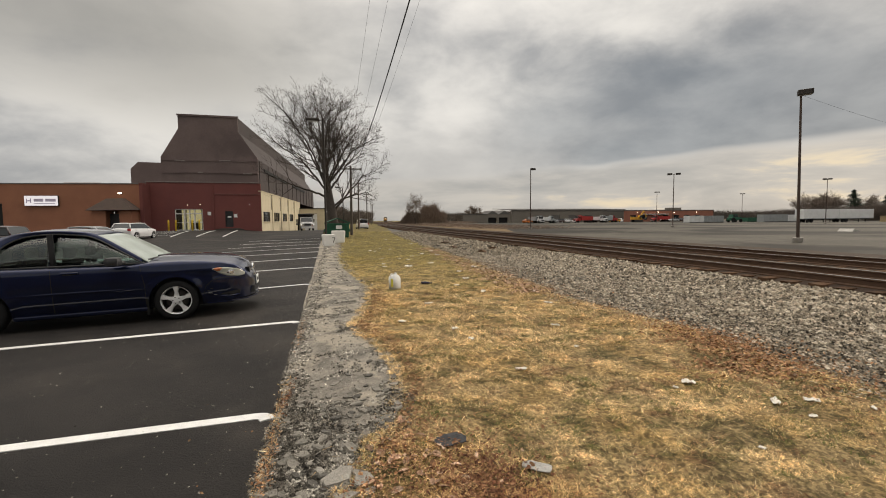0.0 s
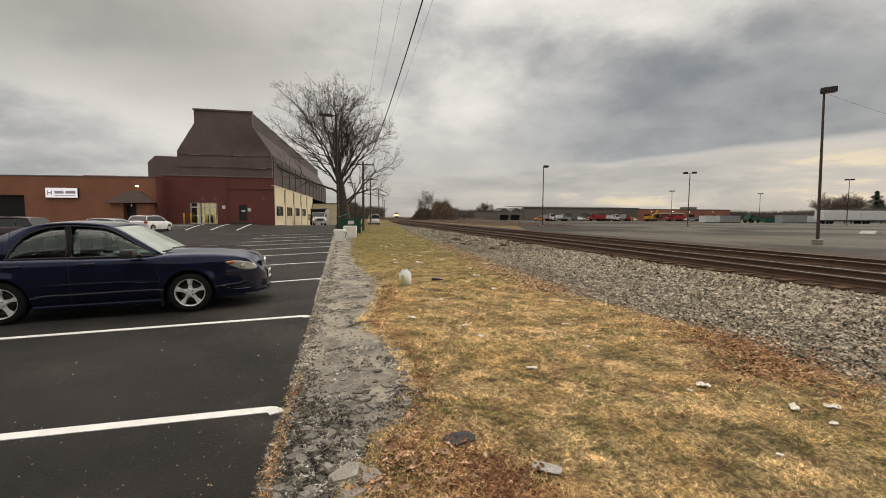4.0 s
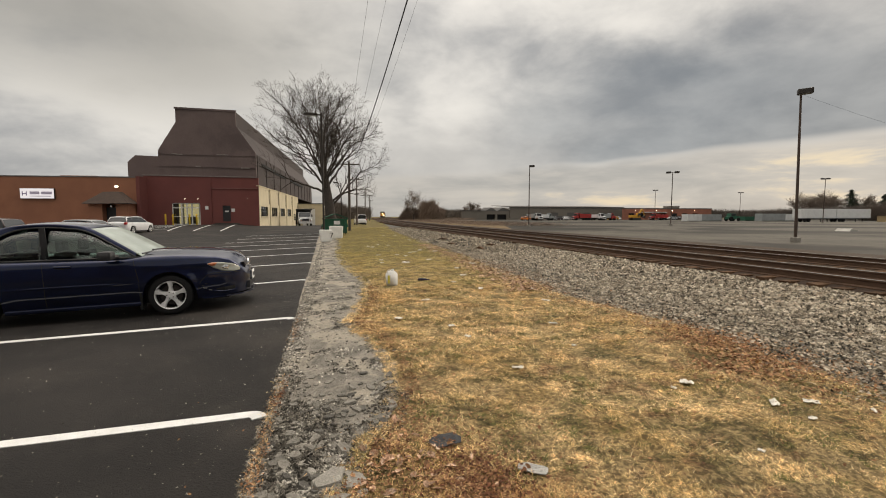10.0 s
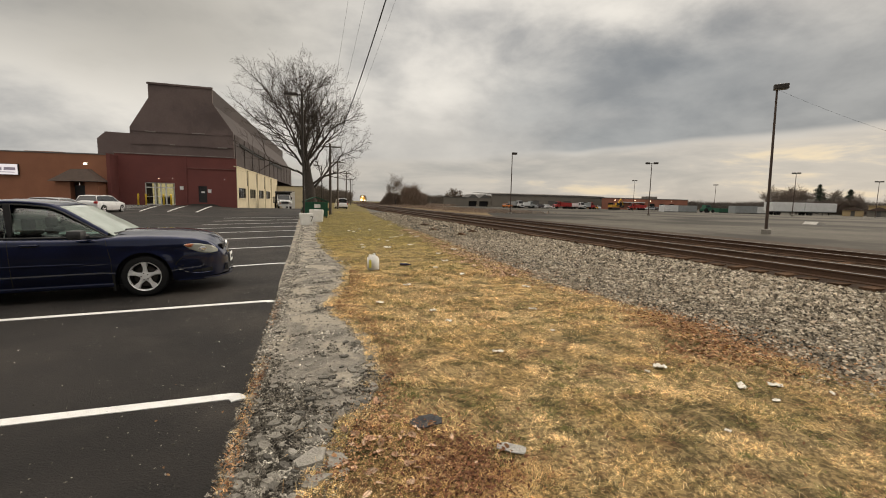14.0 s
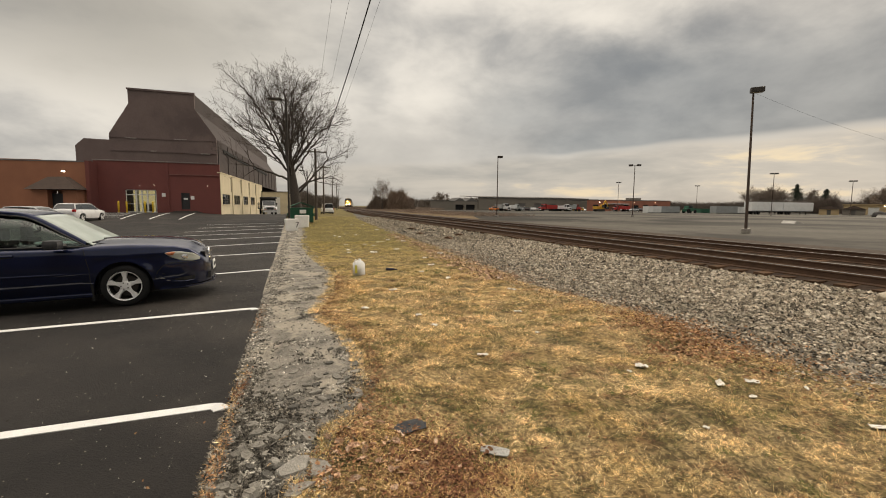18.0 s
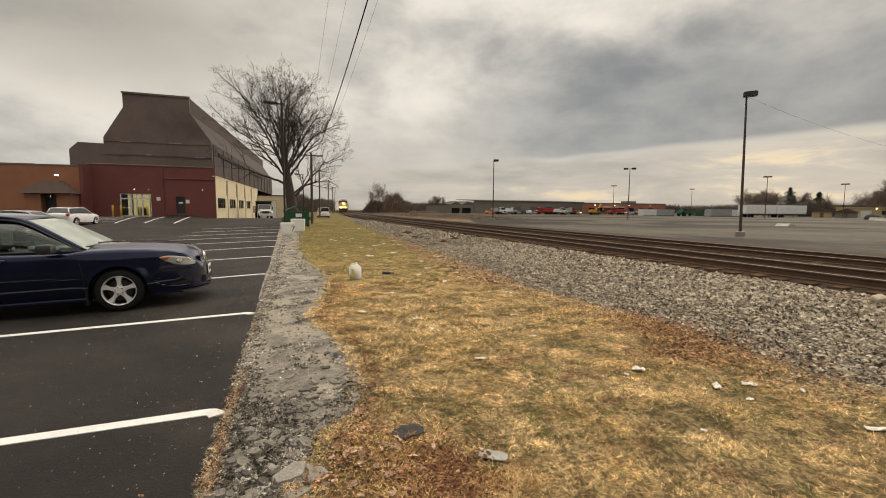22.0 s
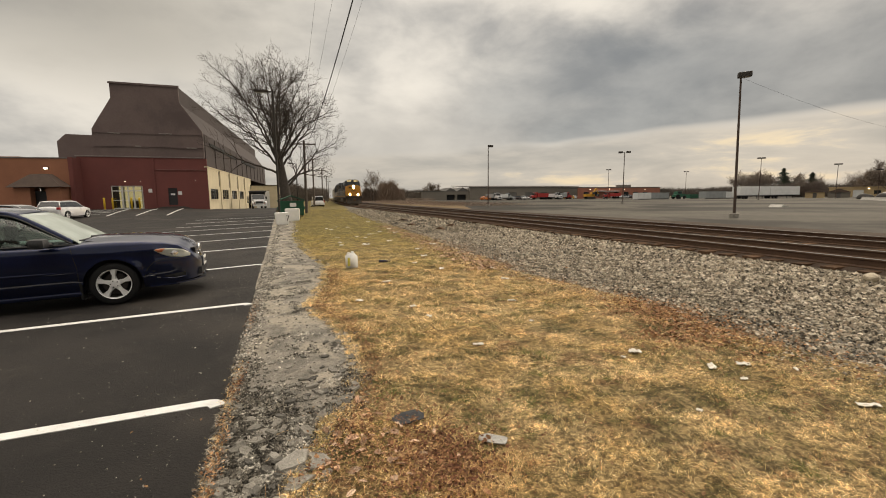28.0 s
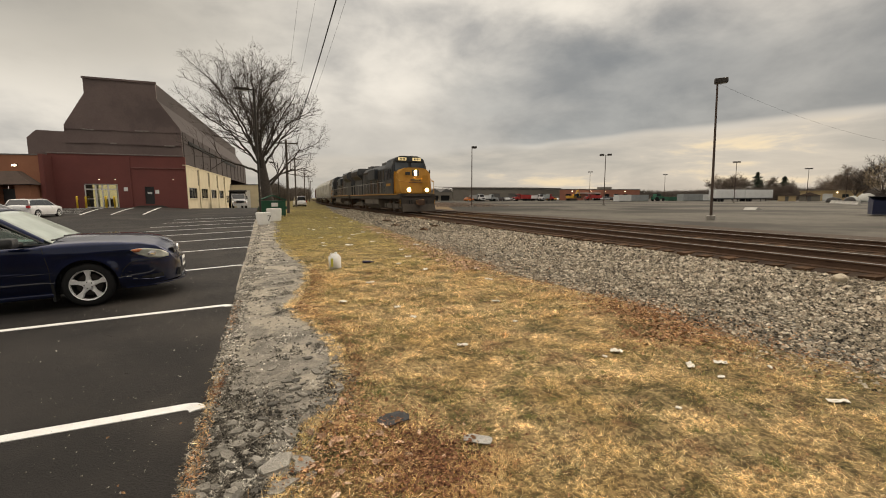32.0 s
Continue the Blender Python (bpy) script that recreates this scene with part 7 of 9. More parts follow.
for i in range(1500):
    u = rng.normal(size=3)
    u = u / np.linalg.norm(u) * rng.uniform(0.4, 1.0) ** 0.5
    c = np.array((u[0] * 4.3, u[1] * 4.3, 6.6 + u[2] * 3.6))
    k = len(verts)
    for _ in range(3):
        verts.append(c + rng.normal(size=3) * 0.16)
    faces.append((k, k + 1, k + 2))
lf = new("leaves", raw("leaves", verts, faces, RUSSET_LEAF))
lf.parent = tr
lf["kind"] = "stuff"


def conifer(x, y, h, label, seed, wide=0.34):
    T = thing("conifer", pose(x, y, 0), label, "tree", "conifers")
    part("trunk", tube(B(), (0, 0, 0), (0, 0, h * 0.95), 0.25, 0.04, 10), BARK, T)
    r_ = random.Random(seed)
    verts, faces = [], []
    for i in range(3200):
        z = h * r_.uniform(0.15, 1.0)
        rad = (1 - z / h) ** 0.8 * h * wide * r_.uniform(0.3, 1.0) * (0.8 + 0.4 * math.sin(z * 3.1)) + 0.1
        a = r_.uniform(0, 6.283)
        c = Vector((rad * math.cos(a), rad * math.sin(a), z))
        k = len(verts)
        o = Vector((math.cos(a), math.sin(a), -0.25)) * 0.6
        s_ = Vector((-math.sin(a), math.cos(a), 0)) * 0.22
        verts += [c - o * 0.5 - s_, c - o * 0.5 + s_, c + o]
        faces.append((k, k + 1, k + 2))
    c = new("crown", raw("crown", verts, faces, PINE))
    c.parent = T
    return T


conifer(217.0, 134.0, 13.0, "dark green conifer behind the trailers", 1, 0.55)
thicket("woods", clump(186, 104, 10, 4, 9.0), 7000, BRUSH, "dark bare scrub beside the trailers", 16, 0.10, 0.9)
for k, (x, y, h) in enumerate(((204.0, 100.0, 8.6), (210.0, 101.0, 9.8), (218.0, 103.0, 9.2), (203.0, 136.0, 11.0))):
    bare_tree(pose(x, y, 0), h, 60 + k, "bare tree on the far side of the lot", limbs=9, depth=4, trunk_r=0.22, lean=0.5, least=0.012, hazed_wood=BRUSH)
conifer(192.0, 108.0, 9.4, "dark conifer among the bare scrub", 3, 0.45)

# unseen plain wall added behind the camera to close the place and darken reflections
solid("wall_south", box(B(), -70, 4, -24.0, -23.5, -0.5, 8.5), HALL_ROOF, "unseen plain dark brown wall added behind the camera to darken reflections", "wall", "structure")


# ---- grass, stones, leaves ----
GRASS = ground_shades("dry_grass", STRAWS, 1.1, 0.7, far=FAR_GREEN, fleck=0.75, dark=1.18, hues=((0.36, 0.19, 0.085), (1.0, 0.82, 0.50)))
GRASS_FAR = ground_shades("dry_grass_far", STRAWS, 1.1, 0.35, far=FAR_GREEN, fleck=0.7, dark=1.12)
FRESH = ground_shades("green_blades", ((0.085, 0.105, 0.028), (0.13, 0.14, 0.04), (0.19, 0.17, 0.06)), 4, 0.4, fleck=0.3)
STRAW = ground_shades("pale_straw", ((0.50, 0.30, 0.12), (0.72, 0.50, 0.24), (0.34, 0.17, 0.07)), 6, 0.5)
DARK_LEAF = ground_shades("dark_leaf_crumbs", ((0.11, 0.045, 0.025), (0.18, 0.08, 0.042), (0.28, 0.15, 0.08)), 9, 0.6, fleck=0.2)
PALE_LEAF = ground_shades("pale_leaves", ((0.34, 0.19, 0.115), (0.50, 0.33, 0.22), (0.62, 0.46, 0.33)), 6, 0.45)
LEAF = ground_shades("dead_leaves", ((0.19, 0.088, 0.046), (0.32, 0.165, 0.085), (0.52, 0.33, 0.175)), 9, 0.6, fleck=0.2)


def blades(name, n, place, size, material, label, seed, flat=0.75, slim=False, tuft=1):
    """Short bent blades; place(rng, n) gives arrays x, y; size: (low, high) length."""
    rng = np.random.RandomState(seed)
    x, y = place(rng, max(1, n // tuft))
    n = len(x) * tuft
    x, y = np.repeat(x, tuft), np.repeat(y, tuft)
    a = rng.uniform(0, 2 * np.pi, n)
    z = np.array([grass_z(p, q) for p, q in zip(x[::tuft], y[::tuft])]).repeat(tuft)
    ln = rng.uniform(size[0], size[1], n) * (rng.uniform(0.6, 1.4, n // tuft).repeat(tuft) if tuft > 1 else 1.0)
    if tuft > 1:
        reach = np.abs(rng.normal(size=n)) * size[1] * 0.30
        x, y = x + np.cos(a) * reach, y + np.sin(a) * reach
        a = a + rng.normal(size=n) * 0.9
    up_ = rng.uniform(0.1, 1.0, n) ** 1.6 * (1 - flat) + flat * rng.uniform(0.05, 0.45, n)
    dx_, dy_ = np.cos(a) * np.sqrt(1 - up_**2), np.sin(a) * np.sqrt(1 - up_**2)
    wd = size[2] * rng.uniform(0.6, 1.3, n)
    sx, sy = -np.sin(a) * wd, np.cos(a) * wd
    base = np.stack([x, y, z - 0.004], 1)
    side = np.stack([sx, sy, np.zeros(n)], 1)
    tip = base + np.stack([dx_ * ln, dy_ * ln, up_ * ln * 0.9], 1)
    if slim:
        verts = np.stack([base - side, base + side, tip], 1).reshape(-1, 3)
        k = np.arange(n) * 3
        quads, tris = [], np.stack([k, k + 1, k + 2], 1).tolist()
    else:
        mid = base + np.stack([dx_ * ln * 0.5, dy_ * ln * 0.5, up_ * ln * 0.72], 1)
        verts = np.stack([base - side, base + side, mid + side * 0.8, mid - side * 0.8, tip], 1).reshape(-1, 3)
        k = np.arange(n) * 5
        quads = np.stack([k, k + 1, k + 2, k + 3], 1).tolist()
        tris = np.stack([k + 3, k + 2, k + 4], 1).tolist()
    return tagged(new(name, raw(name, verts.tolist(), quads + tris, material)), label, "grass", kind="stuff")


def strip_place(y0, y1, inset=0.0, thin=0.0):
    def f(rng, n):
        y = rng.uniform(y0, y1, n)
        lo = np.array([path_edge(v) for v in y]) - 0.12 + inset
        hi = np.array([grass_edge(v) for v in y]) + 0.18
        u = rng.uniform(0, 1, n)
        x = lo + (hi - lo) * u
        keep = np.array([noise.noise((p * 1.3, q * 1.3, 9)) + 0.5 * noise.noise((p * 5, q * 5, 4)) > -0.62 - 0.5 * noise.noise((p * 11, q * 11, 2)) + 0.4 * max(0, 0.06 - min(w_, 1 - w_)) / 0.06 for p, q, w_ in zip(x, y, u)])
        return x[keep], y[keep]
    return f


blades("grass_blades", 340000, strip_place(-0.2, 3.4), (0.014, 0.046, 0.0016), GRASS, "short matted straw-yellow winter grass", 1, 0.6, True, 12)
blades("grass_blades", 9000, strip_place(-0.2, 3.4), (0.03, 0.09, 0.0014), GRASS, "longer curled straw stalks in the grass", 41, 0.85)
blades("grass_blades", 30000, strip_place(-6.0, -0.2), (0.03, 0.09, 0.003), GRASS, "short matted straw-yellow winter grass", 31, 0.75, True)
blades("grass_blades", 190000, strip_place(3.4, 8.0), (0.022, 0.075, 0.0030), GRASS, "short matted straw-yellow winter grass", 2, 0.6, True, 10)
blades("grass_blades", 110000, strip_place(8.0, 18.0), (0.03, 0.09, 0.0045), GRASS_FAR, "short matted straw-yellow winter grass", 3, 0.6, True, 8)
blades("grass_blades", 40000, strip_place(18.0, 60.0), (0.04, 0.12, 0.014), GRASS_FAR, "short matted straw-yellow winter grass", 4, 0.75, True)


def green_spots(rng, n):
    """Small tufts of living grass: tight bunches round a few hundred places."""
    cx, cy = rng.uniform(1.0, 5.0, 2600), rng.uniform(0.3, 11.0, 2600)
    live = np.array([noise.noise((p * 0.9, q * 0.9, 31)) + 0.5 * noise.noise((p * 3, q * 3, 7)) > 0.08 and p > path_edge(q) + 0.08 for p, q in zip(cx, cy)])
    cx, cy = cx[live], cy[live]
    k = rng.randint(0, len(cx), n)
    r = 0.022 + 0.02 * (k % 5) / 4
    return cx[k] + rng.normal(size=n) * r, cy[k] + rng.normal(size=n) * r


blades("green_tufts", 34000, green_spots, (0.02, 0.055, 0.0022), FRESH, "small tufts of living green grass in the straw", 42, 0.5)


def wedge(rng, n):
    y = rng.uniform(-1.5, 3.3, n)
    return 0.055 - 0.0138 * y + 0.022 * rng.normal(size=n), y


blades("edge_weeds", 150, wedge, (0.015, 0.06, 0.0022), GRASS, "dry straw tufts along the asphalt edge", 5, 0.5)


def chips(name, n, place, size, material, label, seed, height, category="gravel"):
    """Crushed stones: distorted octahedra; size(x, y, rng) gives the radius."""
    rng = np.random.RandomState(seed)
    x, y = place(rng, n)
    n = len(x)
    r = size(x, y, rng)
    z = np.array([height(a, b) for a, b in zip(x, y)])
    unit = np.array([(1, 0, 0), (0, 1, 0), (-1, 0, 0), (0, -1, 0), (0, 0, 0.75), (0, 0, -0.6)], float)
    v = unit[None] * rng.uniform(0.6, 1.25, (n, 6, 1)) + rng.normal(size=(n, 6, 3)) * 0.16
    a = rng.uniform(0, 2 * np.pi, n)
    c, s = np.cos(a), np.sin(a)
    v = np.stack([v[..., 0] * c[:, None] - v[..., 1] * s[:, None], v[..., 0] * s[:, None] + v[..., 1] * c[:, None], v[..., 2]], -1)
    v = v * r[:, None, None] + np.stack([x, y, z + r * 0.25], 1)[:, None]
    f = np.array([(0, 1, 4), (1, 2, 4), (2, 3, 4), (3, 0, 4), (1, 0, 5), (2, 1, 5), (3, 2, 5), (0, 3, 5)])
    faces = (f[None] + (np.arange(n) * 6)[:, None, None]).reshape(-1, 3)
    return tagged(new(name, raw(name, v.reshape(-1, 3).tolist(), faces.tolist(), material)), label, category, kind="stuff")


def bed_z(x, y):
    return 0.06 * min(1, max(0, (x - grass_edge(y)) / 4.5)) + bumps(x, y, 0.8)


def shoulder(y0, y1):
    def f(rng, n):
        y = rng.uniform(y0, y1, n)
        lo = np.array([grass_edge(v) for v in y]) - 0.15
        hi = np.array([track_x(v) for v in y]) - 1.25
        return lo + (hi - lo) * rng.uniform(0, 1, n) ** 1.2, y
    return f


def stone_size(x, y, rng):
    k = np.clip((x - 5.4) / 3.2, 0.0, 1) ** 1.3
    return (0.008 + 0.024 * rng.uniform(0, 1, len(x)) ** 1.6) * (1 - k) * 0.9 + (0.015 + 0.038 * rng.uniform(0, 1, len(x)) ** 1.4) * k


STONE_MIX = ground_shades("crushed_stone", ((0.135, 0.114, 0.085), (0.222, 0.190, 0.143), (0.40, 0.348, 0.268), (0.175, 0.126, 0.083)), 2.2, 0.95, 0.85, fleck=0.5)
PALE_MIX = ground_shades("pale_stone_chips", ((0.40, 0.36, 0.29), (0.56, 0.50, 0.40), (0.34, 0.265, 0.19)), 5.0, 0.45, 0.85, fleck=0.0)
chips("ballast_stones", 12000, shoulder(-1.0, 16.0), lambda x, y, r: stone_size(x, y, r) * 1.15, PALE_MIX, "scattered pale stones in the ballast", 18, lambda x, y: bed_z(x, y) + 0.008)
chips("ballast_stones", 78000, shoulder(-1.0, 8.0), stone_size, STONE_MIX, "grey crushed stone ballast", 11, bed_z)
chips("ballast_stones", 16000, shoulder(-6.0, -1.0), lambda x, y, r: stone_size(x, y, r) * 1.35, STONE_MIX, "grey crushed stone ballast", 32, bed_z)
chips("ballast_stones", 26000, shoulder(8.0, 20.0), lambda x, y, r: stone_size(x, y, r) * 1.35, STONE_MIX, "grey crushed stone ballast", 12, bed_z)
chips("ballast_stones", 14000, shoulder(20.0, 55.0), lambda x, y, r: stone_size(x, y, r) * 2.1, STONE_MIX, "grey crushed stone ballast", 13, bed_z)
PATH_MIX = ground_shades("asphalt_crumbs", ((0.10, 0.092, 0.078), (0.24, 0.22, 0.185), (0.52, 0.485, 0.42)), 3.0, 0.85, 0.9, fleck=0.3)


def on_path(y0, y1):
    def f(rng, n):
        y = rng.uniform(y0, y1, n)
        hi = np.array([path_edge(v) for v in y]) + 0.12
        x = rng.uniform(-0.03, 1, n) * hi
        keep = np.array([rng.rand() < (0.08 if q > 2.6 else 0.7) or noise.noise((p * 2.2, q * 2.2, 6)) + 0.6 * noise.noise((p * 9, q * 9, 1)) > (0.22 if q > 2.6 else 0.0) or abs(p - h * 0.5) > h * (0.33 + 0.12 * noise.noise((q * 1.7, 3, p)))  for p, q, h in zip(x, y, hi)])
        return x[keep], y[keep]
    return f


def ragged(place):
    """Thin a patch out unevenly towards its far end."""
    def f(rng, n):
        x, y = place(rng, n)
        keep = np.array([q < 2.15 + 1.1 * noise.noise((p * 2.4, q * 0.9, 5)) + 0.5 * rng.rand() ** 2 for p, q in zip(x, y)])
        return x[keep], y[keep]
    return f


SOIL_MIX = ground_shades("soil_crumbs", ((0.055, 0.049, 0.040), (0.145, 0.130, 0.107), (0.38, 0.355, 0.305)), 5.0, 0.75, 0.9)
chips("soil_crumbs", 46000, ragged(on_path(0.3, 3.3)), lambda x, y, r: 0.0022 + 0.015 * r.uniform(0, 1, len(x)) ** 2.5, SOIL_MIX, "dark crumbs of soil and old asphalt", 14, lambda x, y: lip(x, y) + 0.004)
chips("soil_crumbs", 9000, on_path(-6.0, 0.3), lambda x, y, r: 0.003 + 0.016 * r.uniform(0, 1, len(x)) ** 2.5, SOIL_MIX, "dark crumbs of soil and old asphalt", 33, lip)
chips("asphalt_crumbs", 9000, on_path(2.4, 3.6), lambda x, y, r: 0.0018 + 0.011 * r.uniform(0, 1, len(x)) ** 2.5, PATH_MIX, "loose crumbs of old asphalt and gravel", 14, lip)
chips("asphalt_crumbs", 26000, on_path(3.2, 9.0), lambda x, y, r: 0.003 + 0.016 * r.uniform(0, 1, len(x)) ** 2.4, PATH_MIX, "loose crumbs of old asphalt and gravel", 15, lip)
chips("asphalt_crumbs", 12000, on_path(9.0, 30.0), lambda x, y, r: 0.007 + 0.02 * r.uniform(0, 1, len(x)) ** 2, PATH_MIX, "loose crumbs of old asphalt and gravel", 16, lip)
GRIT_MIX = ground_shades("road_grit", ((0.07, 0.062, 0.052), (0.14, 0.125, 0.105), (0.45, 0.42, 0.37)), 7.0, 0.8, 0.9)
chips("road_grit", 4200, lambda r, n: (-0.2 - r.uniform(0, 1, n) ** 1.5 * 4.0, r.uniform(1.0, 9.0, n)), lambda x, y, r: 0.0018 + 0.008 * r.uniform(0, 1, len(x)) ** 5, GRIT_MIX, "scattered pale grit on the fresh asphalt", 17, lot_z)


def leaf_place(cx, cy, sx, sy):
    return lambda rng, n: (cx + rng.normal(size=n) * sx, cy + rng.normal(size=n) * sy)


def leaves(n, place, size, seed, label="dry brown fallen leaves", material=None):
    rng = np.random.RandomState(seed)
    x, y = place(rng, n)
    verts, faces = [], []
    for i in range(n):
        s_ = rng.uniform(*size)
        if 0.15 < x[i] < path_edge(y[i]) - 0.08 and rng.rand() < 0.97:
            continue
        c = Vector((x[i], y[i], grass_z(x[i], y[i]) + 0.012 + rng.uniform(0, 0.02)))
        t = Euler((rng.normal() * 0.35, rng.normal() * 0.35, rng.uniform(0, 6.28))).to_matrix()
        k = len(verts)
        for p in ((-1, 0, 0), (-0.3, -0.55, 0.15), (0.5, -0.4, 0.2), (1, 0.05, 0.05), (0.45, 0.45, 0.22), (-0.35, 0.5, 0.18)):
            verts.append(c + t @ (Vector(p) * s_))
        faces += [(k, k + 1, k + 2, k + 3), (k, k + 3, k + 4, k + 5)]
    return tagged(new("fallen_leaves", raw("fallen_leaves", verts, faces, material or LEAF)), label, "leaves", kind="stuff")


leaves(1700, leaf_place(1.33, 1.15, 0.15, 0.17), (0.006, 0.016), 1, "dark crumbled leaves", DARK_LEAF)
leaves(1500, leaf_place(1.12, 1.35, 0.30, 0.38), (0.005, 0.013), 16)
leaves(1500, leaf_place(1.25, 1.3, 0.34, 0.42), (0.004, 0.011), 26, "dark crumbled leaves", DARK_LEAF)
blades("straw_wisps", 700, leaf_place(1.15, 1.25, 0.30, 0.35), (0.04, 0.11, 0.0016), STRAW, "loose pale straw wisps on the dead leaves", 27, 0.9)
leaves(60, leaf_place(0.95, 1.35, 0.22, 0.25), (0.02, 0.045), 17, "large pale curled leaves", PALE_LEAF)
leaves(40, leaf_place(1.1, 1.2, 0.4, 0.5), (0.018, 0.03), 8)
leaves(700, leaf_place(5.15, 3.4, 0.28, 0.8), (0.007, 0.022), 2)
leaves(900, leaf_place(4.9, 1.9, 0.5, 0.5), (0.007, 0.02), 3)
leaves(190, leaf_place(0.075, 1.55, 0.024, 0.22), (0.005, 0.014), 4)
leaves(160, leaf_place(0.085, 2.7, 0.024, 0.20), (0.005, 0.014), 24, "dark crumbled leaves", DARK_LEAF)
leaves(120, leaf_place(0.05, 5.0, 0.03, 0.5), (0.006, 0.016), 25)
leaves(2200, lambda rng, n: (lambda y: (np.array([path_edge(v) for v in y]) + 0.04 + np.abs(rng.normal(size=n)) * 0.16, y))(rng.uniform(1.2, 8.5, n)), (0.005, 0.016), 5)
leaves(1600, lambda rng, n: (lambda y: (np.array([path_edge(v) for v in y]) + 0.02 + np.abs(rng.normal(size=n)) * 0.12, y))(rng.uniform(1.2, 8.5, n)), (0.004, 0.012), 28, "dark crumbled leaves", DARK_LEAF)
leaves(1600, lambda rng, n: (rng.uniform(1.2, 5.2, n), rng.uniform(0.3, 12, n)), (0.006, 0.018), 6)
leaves(1500, lambda rng, n: (lambda y: (np.array([grass_edge(v) for v in y]) + rng.normal(size=n) * 0.22 + 0.08, y))(rng.uniform(0.2, 9.0, n)), (0.008, 0.022), 10)
leaves(700, leaf_place(5.2, 11.0, 0.4, 2.5), (0.012, 0.03), 7)
leaves(2600, lambda rng, n: (lambda y: (np.array([grass_edge(v) for v in y]) - 0.25 + rng.normal(size=n) * 0.28, y))(7.0 + 15.0 * rng.uniform(0, 1, n) ** 1.3), (0.015, 0.045), 12, "pale curled leaves along the grass edge", PALE_LEAF)
leaves(1000, leaf_place(5.05, 3.1, 0.30, 0.38), (0.010, 0.030), 13)
leaves(700, leaf_place(4.7, 2.35, 0.4, 0.22), (0.010, 0.030), 14)
leaves(110, leaf_place(0.45, 1.7, 0.35, 0.5), (0.005, 0.014), 9)

blades("straw_tufts", 3400, lambda rng, n: (lambda k: (np.array((1.15, 1.3, 1.2, 1.5, 1.7, 1.4))[k] + rng.normal(size=n) * 0.10, np.array((1.05, 1.3, 1.25, 1.0, 1.0, 0.8))[k] + rng.normal(size=n) * 0.06))(rng.randint(0, 6, n)), (0.03, 0.11, 0.0018), STRAW, "long pale straw stalks over dead leaves", 21, 0.6)
blades("straw_tufts", 650, lambda rng, n: (0.06 + rng.normal(size=n) * 0.022, 0.9 + 2.4 * rng.uniform(0, 1, n) ** 1.5), (0.012, 0.055, 0.0016), STRAW, "dry straw along the asphalt edge", 22, 0.6)

# ---- broken asphalt ----
CHUNK = surface("broken_asphalt", (0.10, 0.092, 0.078), (0.25, 0.232, 0.195), 8, 0.9, bump=0.8, grain=70, vary=0.6)


SLAB = surface("pale_asphalt_slab", (0.22, 0.205, 0.175), (0.42, 0.395, 0.345), 9, 0.9, bump=0.8, grain=80)


def chunk_mesh(seed, rx, ry, h):
    r_ = random.Random(seed)
    n = r_.choice((5, 6, 7))
    poly = [(rx * r_.uniform(0.7, 1.1) * math.cos(2 * math.pi * (i + r_.uniform(-0.25, 0.25)) / n), ry * r_.uniform(0.7, 1.1) * math.sin(2 * math.pi * (i + r_.uniform(-0.25, 0.25)) / n)) for i in range(n)]
    bm = prism(B(), poly, "z", 0, h)
    for v in bm.verts:
        if v.co.z > h / 2:
            v.co.x *= 0.9
            v.co.y *= 0.9
            v.co.z += r_.uniform(-0.3, 0.2) * h
    return mesh_of("asphalt_piece", bm, CHUNK)


pave = bpy.data.objects["pavement"]
shapes = [chunk_mesh(k, 0.05, 0.032, 0.014) for k in range(8)]
r_ = random.Random(12)
for i in range(290):
    y = max(1.1, r_.gauss(2.15, 0.55)) if i % 3 else 1.15 + abs(r_.gauss(0, 0.9))
    x = r_.uniform(lot_edge(y) + 0.04, path_edge(y) - 0.02)
    ob = new("asphalt_piece", r_.choice(shapes))
    ob.parent = pave
    s_ = 0.25 + 1.15 * r_.random() ** 1.7
    ob.matrix_basis = pose(x, y, lip(x, y) + 0.002, r_.gauss(0, 9), r_.gauss(0, 9), r_.uniform(0, 360)) @ Matrix.Diagonal((s_, s_, s_ * r_.uniform(0.7, 1.4), 1))
for x, y, s_ in ((0.28, 1.92, 1.5), (0.2, 1.78, 1.1), (0.42, 1.80, 1.2), (0.58, 1.95, 1.1), (0.14, 2.3, 1.2), (0.30, 2.35, 1.0), (0.7, 2.1, 0.9), (0.24, 1.65, 1.3), (0.36, 1.63, 1.1)):
    ob = new("asphalt_piece", shapes[int(s_ * 37) % 8])
    ob.parent = pave
    ob.matrix_basis = pose(x, y, lip(x, y), r_.gauss(0, 6), r_.gauss(0, 6), r_.uniform(0, 360)) @ Matrix.Diagonal((s_, s_, s_ * 0.8, 1))
for x, y, rx, ry, h, turn in ((0.50, 1.42, 0.125, 0.085, 0.035, 35), (0.65, 1.36, 0.085, 0.07, 0.03, 70), (0.55, 1.22, 0.07, 0.05, 0.03, 10), (0.40, 1.52, 0.05, 0.03, 0.025, 120), (0.68, 1.24, 0.05, 0.035, 0.025, 50)):
    ob = new("asphalt_chunk", chunk_mesh(int(x * 100), rx, ry, h))
    ob.matrix_basis = pose(x, y, lip(x, y), 4, -3, turn)
    ob.data.materials[0] = SLAB
    tagged(ob, "broken slab of pale grey asphalt on the verge", "rubble", "broken asphalt slabs")

